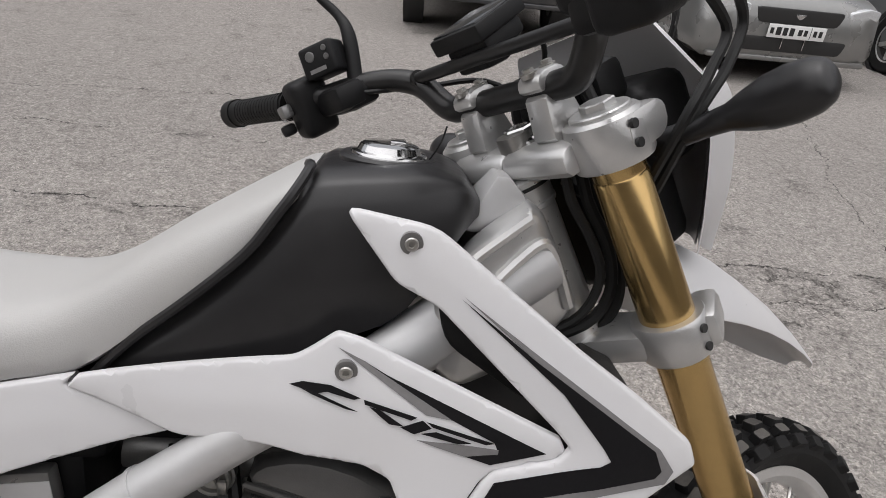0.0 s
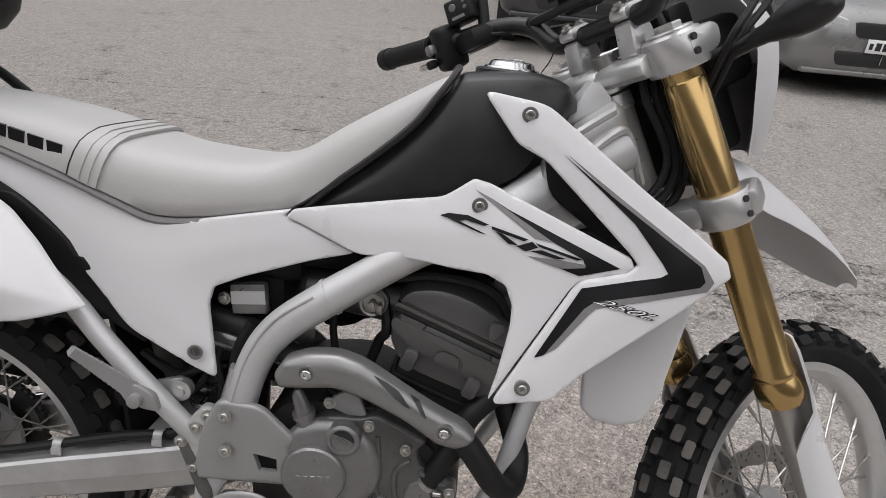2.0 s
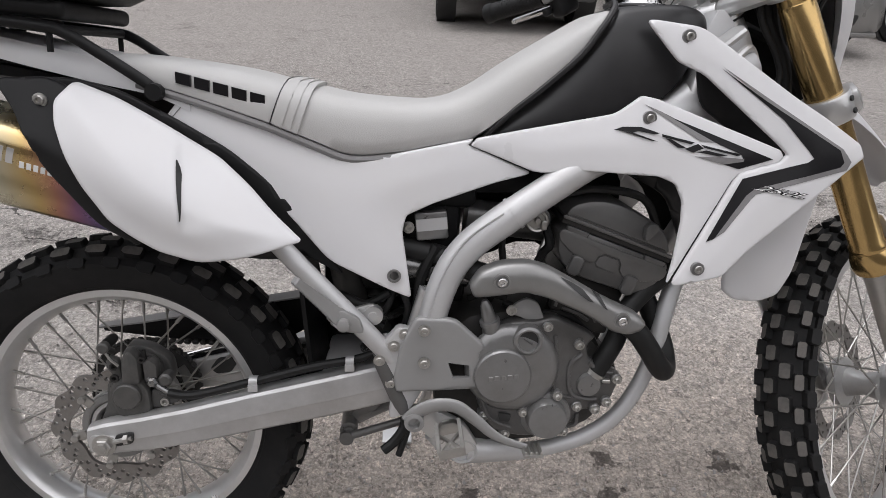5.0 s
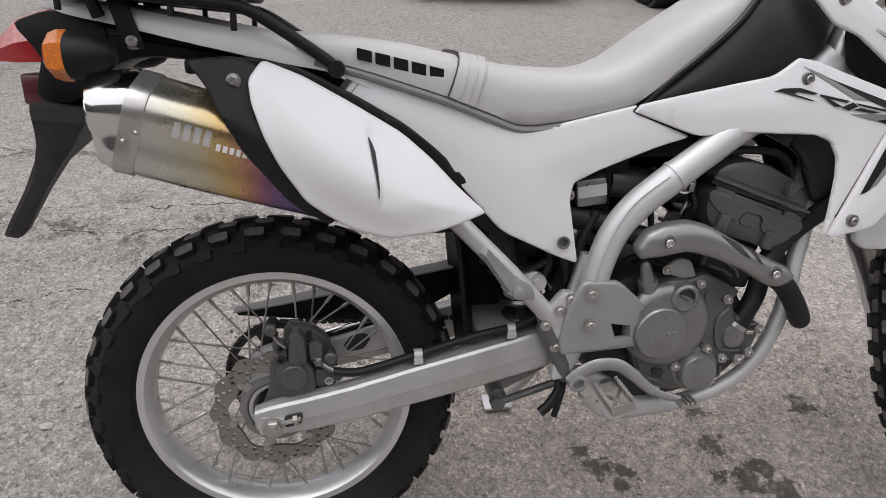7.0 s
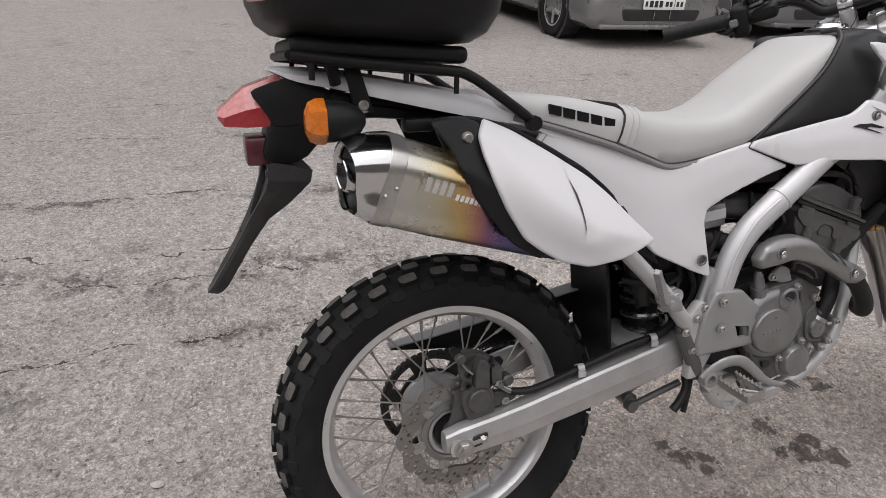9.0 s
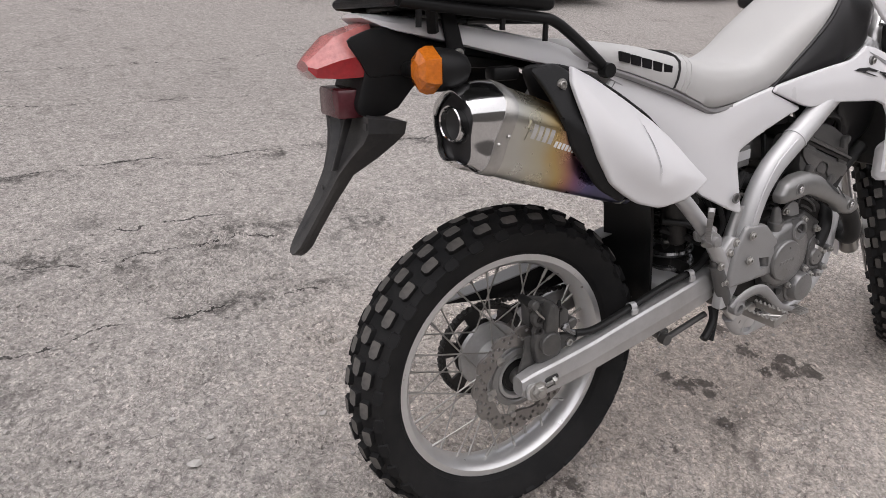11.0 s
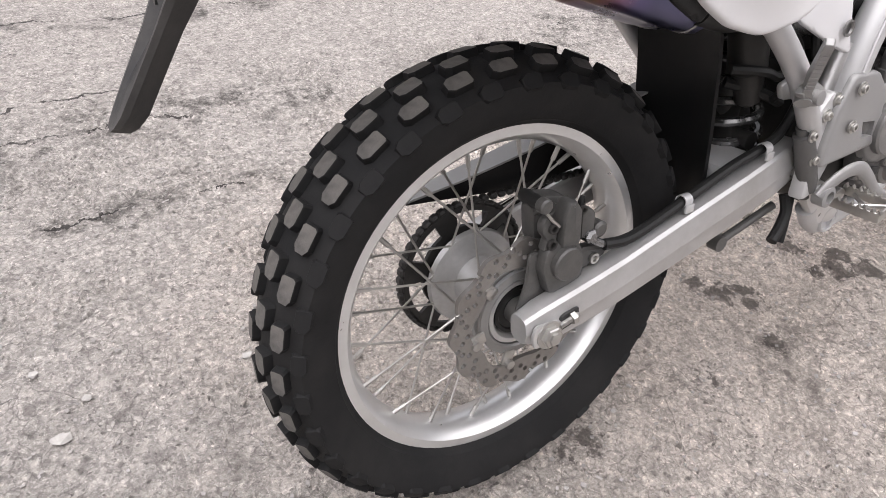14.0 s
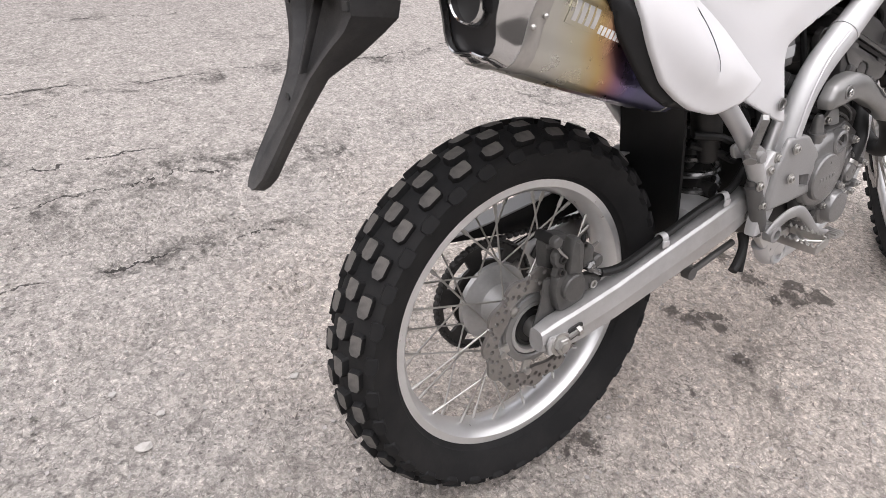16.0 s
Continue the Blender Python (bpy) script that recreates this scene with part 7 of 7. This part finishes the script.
    riser = forked("riser", join(prism([(-0.012, 0.060), (0.044, 0.060), (0.034, 0.098), (0.032, 0.113), (-0.004, 0.113), (-0.006, 0.098)], sy * 0.036, sy * 0.066, 0.004, 1)), ALLOY, label="cast handlebar riser")
    forked("riser_cap", prism([(-0.007, 0.1155), (0.035, 0.1155), (0.035, 0.127), (0.026, 0.1335), (0.002, 0.1335), (-0.007, 0.127)], sy * 0.036, sy * 0.066, 0.0035, 1), ALLOY, riser)
    for dx in (0.0005, 0.0275):
        forked("riser_bolt", join(spin([(0.0085, 0.130), (0.0085, 0.1345), (0.0065, 0.135)], dx, sy * 0.051, 16), spin([(0.0058, 0.134), (0.0058, 0.1385), (0.004, 0.139)], dx, sy * 0.051, 6)), STEEL, riser, sharp=25)
forked("stem_nut", join(spin([(0.023, 0.064), (0.023, 0.070), (0.020, 0.072)], 0.012, 0.0, 32), spin([(0.0185, 0.071), (0.0185, 0.082), (0.0165, 0.084), (0.0105, 0.084), (0.0095, 0.078), (0.0005, 0.078)], 0.012, 0.0, 6)), CHROME, label="chrome steering stem nut", sharp=25)
forked("stem", spin([(0.018, 0.08), (0.018, -0.17)], 0, 0), STEEL)
forked("axle_spindle", tube([(0.060, -0.12, -0.770), (0.060, 0.12, -0.770)], 0.010, 12, smooth=False), STEEL)
half_bar = [(0.0135, 0.0, 0.1145), (0.0135, 0.065, 0.1145), (0.0130, 0.098, 0.120), (0.010, 0.132, 0.156), (-0.020, 0.172, 0.178), (-0.072, 0.235, 0.188), (-0.107, 0.39, 0.208)]
bar = [(x, -y, z) for x, y, z in half_bar[:0:-1]] + half_bar
bars = forked("handlebar", tube(bar, [0.0115, 0.0115, 0.0125, 0.0140, 0.0143, 0.0143, 0.0143, 0.0143, 0.0143, 0.0140, 0.0125, 0.0115, 0.0115], 18), BAR, label="black painted handlebar")
forked("cross_brace", join(tube([(0.008, -0.128, 0.162), (0.008, 0.128, 0.162)], 0.0072, 12, smooth=False), *[tube([(0.008, y, 0.162), (0.008, y * 1.08, 0.160)], 0.0105, 12, smooth=False) for y in (-0.122, 0.122)]), BAR)
for sy in (-1, 1):
    a, b, c = Vector((-0.0865, 0.265 * sy, 0.191)), Vector((-0.104, 0.37 * sy, 0.2055)), Vector((-0.108, 0.396 * sy, 0.209))
    forked("grip", tube([a, a.lerp(b, 0.02), b, b.lerp(c, 0.3), c], [0.019, 0.0165, 0.0165, 0.019, 0.0185], 18, 2), HOSE, bars, "black ribbed rubber grip")
    ribs = [tube([a.lerp(b, 0.1 + 0.06 * k), a.lerp(b, 0.13 + 0.06 * k)], 0.0172, 14, 1, smooth=False) for k in range(15)]
    forked("grip_ribs", join(*ribs), HOSE, bars)
    SWITCH = Matrix.Rotation(radians(33), 4, "Z") @ Matrix.Rotation(radians(12), 4, "Y")
    if sy > 0:
        sw = join(box((0.048, 0.036, 0.070), (-0.074, 0.238 * sy, 0.180), 0.010, 3, m=Matrix.Rotation(radians(8), 4, "X")), box((0.034, 0.046, 0.038), (-0.050, 0.203, 0.222), 0.005, 3, m=SWITCH), box((0.040, 0.06, 0.030), (-0.055, 0.195 * sy, 0.176), 0.008))
    else:
        sw = join(box((0.048, 0.050, 0.058), (-0.078, 0.240 * sy, 0.186), 0.010, 3), box((0.06, 0.09, 0.045), (-0.03, 0.20 * sy, 0.195), 0.012, 3))
    housing = forked("switch_housing", sw, BLACK, bars, "black switch housing")
    if sy > 0:
        for dy, dz, r in ((-0.013, 0.010, 0.0036), (-0.013, 0.000, 0.0036), (0.008, 0.006, 0.0062)):
            knob = lathe([(r, -0.004), (r, 0.0), (r * 0.8, 0.0012), (0.0003, 0.0013)], 14)
            knob.transform(Matrix.Translation((-0.050, 0.203, 0.222)) @ SWITCH @ Matrix.Translation((-0.0172, dy, dz)) @ Matrix.Rotation(radians(90), 4, "Z"))
            forked("switch_button", knob, HEAD_GREY, bars)
        mark = box((0.0006, 0.022, 0.0045), (0, 0, 0), 0)
        mark.transform(Matrix.Translation((-0.050, 0.203, 0.222)) @ SWITCH @ Matrix.Translation((-0.0173, 0.002, -0.011)))
        forked("switch_mark", mark, DECAL_GREY, bars)
        forked("horn_button", box((0.014, 0.018, 0.016), (-0.104, 0.246, 0.186), 0.004), ENGINE, bars)
        forked("signal_switch", box((0.018, 0.012, 0.014), (-0.106, 0.255, 0.165), 0.004), BLACK, bars)
    lever_pts = [(-0.045, 0.20 * sy, 0.172), (-0.015, 0.25 * sy, 0.165), (-0.020, 0.33 * sy, 0.166), (-0.030, 0.405 * sy, 0.172)]
    forked("lever", join(tube(lever_pts, [0.007, 0.0075, 0.006, 0.0055], 10, flat=1.4), spin([(0.002, 0.166), (0.008, 0.169), (0.008, 0.175), (0.002, 0.178)], -0.031, 0.41 * sy, 14)), CHROME, bars, "polished alloy lever")
    forked("lever_perch", box((0.045, 0.055, 0.030), (-0.040, 0.195 * sy, 0.172), 0.008), BLACK, bars)
    stem_pts = [(-0.034, 0.185 * sy, 0.185), (-0.014, 0.190 * sy, 0.235), (-0.006, 0.205 * sy, 0.262), (-0.012, 0.225 * sy, 0.30), (-0.03, 0.26 * sy, 0.40)]
    forked("mirror_stem", tube(stem_pts, [0.0095, 0.0085, 0.0060, 0.0052, 0.005], 12), BLACK, bars)
    mir = loft([[Vector((-0.045 - 0.02 + d, sy * (0.30 + 0.075 * k * math.copysign(abs(math.cos(a)) ** 0.7, math.cos(a))), 0.43 + 0.048 * k * math.copysign(abs(math.sin(a)) ** 0.7, math.sin(a)))) for a in (2 * math.pi * j / 28 for j in range(28))] for d, k in ((0.0, 0.96), (0.004, 1.0), (0.018, 0.9), (0.030, 0.6), (0.034, 0.2))])
    mirror = forked("mirror", mir, BLACK, bars, "black rear-view mirror")
    forked("mirror_glass", loft([[Vector((-0.0655 - d, sy * (0.30 + 0.071 * math.copysign(abs(math.cos(a)) ** 0.7, math.cos(a))), 0.43 + 0.044 * math.copysign(abs(math.sin(a)) ** 0.7, math.sin(a)))) for a in (2 * math.pi * j / 28 for j in range(28))] for d in (0.0, 0.001)]), CHROME, bars)
    # front turn signal
    base, tip_v = Vector((0.078, 0.105 * sy, 0.022)), Vector((0.094, 0.268 * sy, 0.048))
    steps = [(0.0, 0.014), (0.18, 0.0125), (0.34, 0.0120), (0.46, 0.0135), (0.56, 0.0195), (0.68, 0.0250), (0.80, 0.0268), (0.90, 0.0248), (0.97, 0.0190), (1.0, 0.010)]
    forked("turn_signal", tube([base.lerp(tip_v, t) + Vector((0, 0, 0.004 * t)) for t, r in steps], [r for t, r in steps], 20, 3, flat=0.8), TANK, label="black turn signal housing on a stalk")
for pts, r in (([(-0.03, -0.20, 0.19), (0.08, -0.20, 0.19), (0.172, -0.168, 0.110), (0.140, -0.160, 0.070), (0.085, -0.150, 0.042), (0.06, -0.10, -0.02)], 0.0052), ([(-0.03, -0.185, 0.185), (0.06, -0.18, 0.185), (0.142, -0.166, 0.108), (0.111, -0.160, 0.0757), (0.062, -0.150, 0.045), (0.05, -0.09, -0.02)], 0.0052), ([(-0.04, 0.17, 0.172), (0.02, 0.135, 0.150), (0.07, 0.07, 0.12), (0.09, 0.02, 0.02)], 0.0032), ([(0.06, 0.03, 0.165), (0.085, 0.0, 0.150), (0.09, 0.02, 0.10), (0.08, 0.0, 0.02)], 0.003), ([(0.10, -0.02, 0.10), (0.07, -0.06, -0.02), (0.065, -0.06, -0.15), (0.05, -0.055, -0.30)], 0.007), ([(0.07, 0.02, 0.0), (0.075, -0.03, -0.06), (0.07, -0.04, -0.16)], 0.010)):
    forked("cable", tube(pts, r, 8), HOSE)
meter = forked("meter", join(box((0.074, 0.078, 0.018), (0.038, 0.034, 0.190), 0.003, 2, m=Matrix.Rotation(radians(-9), 4, "Y")), box((0.060, 0.064, 0.022), (0.042, 0.034, 0.173), 0.006, 2, m=Matrix.Rotation(radians(-9), 4, "Y")), box((0.036, 0.050, 0.024), (0.030, 0.034, 0.160), 0.005, 2)), BLACK, label="black instrument box with a grey face")
forked("meter_face", box((0.066, 0.070, 0.004), (0.0375, 0.034, 0.1990), 0.001, 2, m=Matrix.Rotation(radians(-9), 4, "Y")), GLASS_DARK, meter)
forked("meter_stay", box((0.06, 0.03, 0.02), (0.04, 0.0, 0.115), 0.004), BLACK)
part("wiring", join(*[tube([FORK @ Vector(q) for q in pts], 0.006, 8) for pts in ([(0.08, 0.03, 0.12), (0.06, 0.05, 0.08), (0.07, 0.04, 0.0)], [(0.09, -0.03, 0.12), (0.075, -0.05, 0.06), (0.08, -0.04, -0.02)], [(0.085, 0.0, 0.10), (0.055, -0.02, 0.05), (0.07, -0.02, -0.06)])]), HOSE, bike)

# headlight mask: a bowed shell, open to the rear
rings = []
MASK = ((0.134, 0.088, 0.146, 0.050), (0.128, 0.097, 0.150, 0.055), (0.107, 0.107, 0.153, 0.065), (0.058, 0.114, 0.182, 0.068), (0.023, 0.116, 0.195, 0.070), (-0.018, 0.108, 0.180, 0.080), (-0.060, 0.098, 0.164, 0.085), (-0.10, 0.084, 0.154, 0.080), (-0.140, 0.066, 0.152, 0.060))
for z0, w, x0, bow in MASK:
    arc = [Vector((x0 + bow * (1 - (k / 8) ** 2) - 0.01 * abs(k / 8) ** 4, w * k / 8, z0)) for k in range(-8, 9)]
    rings.append(arc + [q + Vector((-0.004, 0, 0)) for q in reversed(arc)])
forked("headlight_mask", loft(rings), WHITE, label="white plastic headlight mask")
# a grey sheet inside the white mask paints its shaded lower interior
rings = []
for z0, w, x0, bow in MASK[5:]:
    arc = [Vector((x0 - 0.008 + bow * (1 - (0.74 * k / 8) ** 2) - 0.01 * abs(0.74 * k / 8) ** 4, 0.74 * w * k / 8, z0)) for k in range(-8, 9)]
    rings.append(arc + [q + Vector((-0.004, 0, 0)) for q in reversed(arc)])
forked("mask_shade", loft(rings), DECAL_GREY, label="grey sheet painting the shade inside the white mask")
forked("headlight", join(box((0.09, 0.15, 0.10), (0.165, 0, 0.02), 0.02, 3), box((0.06, 0.11, 0.14), (0.135, 0, -0.05), 0.015), box((0.05, 0.10, 0.05), (0.115, 0.0, 0.085), 0.012)), BLACK, label="black headlight housing")

for sy in (-1, 1):
    inner = spline([(0.172, 0.112 * sy, 0.060), (0.158, 0.113 * sy, 0.005), (0.140, 0.100 * sy, -0.060), (0.150, 0.066 * sy, -0.130)], 5)
    outer_edge = spline([(0.185, 0.116 * sy, 0.066), (0.196, 0.120 * sy, 0.014), (0.180, 0.104 * sy, -0.066), (0.162, 0.068 * sy, -0.146)], 5)
    forked("mask_wing", loft([[a, a.lerp(b, 0.5) + Vector((-0.003, 0, 0)), b, b + Vector((0.004, 0, 0)), a + Vector((0.004, 0, 0))] for a, b in zip(inner, outer_edge)]), WHITE, label="white flared edge of the headlight mask")
forked("front_loom", join(box((0.030, 0.13, 0.20), (0.085, 0.022, -0.050), 0.012, 3), box((0.05, 0.10, 0.07), (0.10, 0.03, 0.075), 0.012, 3)), BLACK, label="black bracket and wiring between the fork legs")

# front fender, steered with the fork
fend = []
for x, z, w, drop in ((1.172, 0.925, 0.060, 0.03), (1.180, 0.950, 0.080, 0.055), (1.20, 0.960, 0.083, 0.075), (1.22, 0.960, 0.082, 0.082), (1.26, 0.955, 0.078, 0.088), (1.315, 0.938, 0.074, 0.082), (1.385, 0.906, 0.068, 0.068), (1.45, 0.872, 0.062, 0.056), (1.51, 0.834, 0.053, 0.042), (1.565, 0.794, 0.040, 0.026), (1.605, 0.762, 0.018, 0.010)):
    arc = [Vector((x, w * k / 6, z - drop * (abs(k) / 6) ** 2.2)) for k in range(-6, 7)]
    fend.append(arc + [q + Vector((0, 0, -0.004)) for q in reversed(arc)])
part("front_fender", loft([r for r in fend]), WHITE, bike, "white high front fender", m=STEER)
# ---------------------------------------------------------------- parked cars behind
def car_wheel(parent, x, y, r, silver):
    side = 1 if y > 0 else -1
    m = Matrix.Translation((x, y, r)) @ Matrix.Diagonal((1, side, 1, 1))
    w = part("wheel", lathe([(0.19, -0.09), (0.195, 0.085), (0.18, 0.09), (0.17, 0.06), (0.06, 0.045), (0.0005, 0.05)], 32), ENGINE_DARK, parent, m=m)
    part("tyre", lathe([(0.20, -0.09), (r - 0.03, -0.10), (r - 0.005, -0.085), (r, -0.05), (r, 0.05), (r - 0.005, 0.085), (r - 0.03, 0.10), (0.20, 0.09)], 40, close=True), RUBBER, w, m=m)
    for k in range(5):
        a = radians(72 * k + 90)
        part("rim_spoke", box((0.165, 0.016, 0.045), bevel=0.006, m=m @ Matrix.Rotation(a, 4, "Y") @ Matrix.Translation((0.105, 0.072, 0))), silver, w)
    part("rim", lathe([(0.200, 0.086), (0.205, 0.090), (0.196, 0.094), (0.180, 0.084)], 36, close=True), silver, w, m=m)


def car_ring(x, w, z0, zb, zt, crown):
    half = [(w * 0.86, z0), (w * 0.97, z0 + 0.06), (w, (z0 + zb) / 2), (w * 0.985, zb), (w * 0.95, zt - 0.05), (w * 0.86, zt), (w * 0.45, zt + crown * 0.8)]
    ring = [(-y, z) for y, z in half] + [(0, zt + crown)] + [(y, z) for y, z in half[::-1]]
    return [Vector((x, y, z)) for y, z in ring]


def parked_car(name, label, paint, at, heading, plate=True, tall=0.0, grille=INK):
    """A parked passenger car, its nose at x = 0 of its own frame, looking along x."""
    car = tagged(new(name), label, "car", "parked cars")
    car.matrix_world = Matrix.Translation((*at, 0)) @ Matrix.Rotation(radians(heading), 4, "Z")
    h = tall
    body = [(0.0, 0.66, 0.26 + h, 0.42 + h, 0.60 + h, 0.02), (-0.05, 0.78, 0.20 + h, 0.42 + h, 0.66 + h, 0.03), (-0.14, 0.83, 0.18 + h, 0.44 + h, 0.71 + h, 0.035), (-0.35, 0.855, 0.18 + h, 0.5 + h, 0.77 + h, 0.04), (-0.9, 0.855, 0.18 + h, 0.55 + h, 0.86 + h, 0.04), (-1.15, 0.855, 0.18 + h, 0.55 + h, 0.90 + h, 0.03), (-3.4, 0.855, 0.18 + h, 0.58 + h, 0.92 + h, 0.02), (-4.1, 0.84, 0.20 + h, 0.58 + h, 0.93 + h, 0.01), (-4.38, 0.76, 0.26 + h, 0.56 + h, 0.86 + h, 0.0)]
    part("body", loft([car_ring(*r) for r in body]), paint, car, sharp=40)
    cabin = [(-1.10, 0.74, 0.88, 0.89, 0.90), (-1.85, 0.66, 0.88, 1.20, 1.36), (-2.4, 0.64, 0.88, 1.22, 1.42), (-3.6, 0.62, 0.88, 1.22, 1.41), (-4.15, 0.60, 0.90, 1.0, 1.05)]
    part("cabin", loft([[Vector((x, y, z + h)) for y, z in ((-w * 1.1, a), (-w * 1.05, b), (-w * 0.9, c), (0, c + 0.02), (w * 0.9, c), (w * 1.05, b), (w * 1.1, a))] for x, w, a, b, c in cabin]), GLASS_DARK, car)
    part("roof", loft([[Vector((x, y, z + h)) for y, z in ((-w, c - 0.02), (-w * 0.9, c + 0.006), (0, c + 0.03), (w * 0.9, c + 0.006), (w, c - 0.02))] for x, w, c in ((-1.88, 0.62, 1.365), (-2.4, 0.61, 1.425), (-3.6, 0.59, 1.415))]), paint, car)
    r = 0.31 + h * 0.35
    for x in (-0.84, -3.42):
        for y in (-0.755, 0.755):
            part("wheel_arch", lathe([(r + 0.055, -0.105), (r + 0.055, 0.100), (r + 0.012, 0.100), (r + 0.012, -0.105)], 36, close=True), INK, car, m=Matrix.Translation((x, y, r)) @ Matrix.Diagonal((1, 1 if y > 0 else -1, 1, 1)))
            car_wheel(car, x, y * 1.012, r, RIM)
    part("grille", join(prism([(-0.36, 0.52), (0.36, 0.52), (0.40, 0.645), (-0.40, 0.645)], -0.03, 0.012, 0.006, 2)), grille, car, m=Matrix.Translation((-0.004, 0, h)) @ Matrix.Rotation(radians(90), 4, "Z") @ Matrix.Diagonal((1, -1, 1, 1)))
    part("emblem", prism([(-0.045, 0.605), (0.045, 0.605), (0.028, 0.575), (0.0, 0.560), (-0.028, 0.575)], -0.01, 0.018, 0.004), CHROME, car, m=Matrix.Translation((-0.004, 0, h)) @ Matrix.Rotation(radians(90), 4, "Z") @ Matrix.Diagonal((1, -1, 1, 1)))
    part("intake", prism([(-0.46, 0.285), (0.46, 0.285), (0.50, 0.405), (-0.50, 0.405)], -0.04, 0.014, 0.008, 2), grille, car, m=Matrix.Translation((-0.006, 0, h)) @ Matrix.Rotation(radians(90), 4, "Z") @ Matrix.Diagonal((1, -1, 1, 1)))
    part("lower_lip", box((0.10, 1.46, 0.05), (-0.045, 0, 0.222 + h), 0.02), paint, car)
    part("tow_frame", join(box((0.012, 0.20, 0.008), (0.016, 0, 0.405 + h), 0.002), box((0.012, 0.008, 0.09), (0.016, 0.10, 0.36 + h), 0.002), box((0.012, 0.008, 0.09), (0.016, -0.10, 0.36 + h), 0.002)), CHROME, car)
    for sy in (-1, 1):
        lamp = prism([(0.44, 0.565), (0.72, 0.585), (0.74, 0.68), (0.62, 0.70), (0.44, 0.655)], -0.09, 0.0, 0.012, 2)
        part("headlight", lamp, LAMP_GLASS, car, m=Matrix.Translation((-0.018, 0, h)) @ Matrix.Rotation(radians(9 * sy), 4, "Z") @ Matrix.Translation((0.09, 0, 0)) @ Matrix.Rotation(radians(90), 4, "Z") @ Matrix.Diagonal((sy, -1, 1, 1)))
        part("fog_recess", prism([(0.54, 0.28), (0.70, 0.30), (0.71, 0.40), (0.56, 0.40)], -0.06, 0.0, 0.01, 2), INK, car, m=Matrix.Translation((-0.022, 0, h)) @ Matrix.Rotation(radians(9 * sy), 4, "Z") @ Matrix.Translation((0.09, 0, 0)) @ Matrix.Rotation(radians(90), 4, "Z") @ Matrix.Diagonal((sy, -1, 1, 1)))
        part("fog_lamp", lathe([(0.042, -0.02), (0.042, 0.012), (0.03, 0.02), (0.0005, 0.022)], 20), LAMP_GLASS, car, m=Matrix.Translation((-0.030, sy * 0.625, 0.35 + h)) @ Matrix.Rotation(radians(-90 + 12 * sy), 4, "Z"))
        part("door_mirror", box((0.10, 0.18, 0.12), (-1.55, sy * 0.93, 0.98 + h), 0.03), paint, car)
    if plate:
        pl = part("number_plate", box((0.008, 0.52, 0.112), (0.026, 0, 0.462 + h), 0.003), PLATE, car, "white number plate with black bars")
        for y, w, t in ((-0.225, 0.03, 0.05), (-0.165, 0.045, 0.065), (-0.105, 0.04, 0.065), (-0.045, 0.04, 0.065), (0.03, 0.035, 0.05), (0.08, 0.03, 0.05), (0.165, 0.03, 0.05), (0.215, 0.03, 0.05)):
            part("plate_bar", box((0.003, w, t), (0.031, y, 0.462 + h), 0), INK, pl, smooth=False)
        part("plate_rule", box((0.003, 0.004, 0.10), (0.031, 0.125, 0.462 + h), 0), INK, pl, smooth=False)
    return car


parked_car("station_wagon", "dusty silver station wagon parked nose to the yard", CAR_SILVER, (4.26, 5.28), -90)
parked_car("off_road_car", "dark high car parked at the edge of the yard", CAR_DARK, (1.70, 6.02), -92, plate=False, tall=0.14)
parked_car("hatchback", "dark grey car parked beside the silver wagon", CAR_GREY, (6.75, 5.45), -90, plate=False)
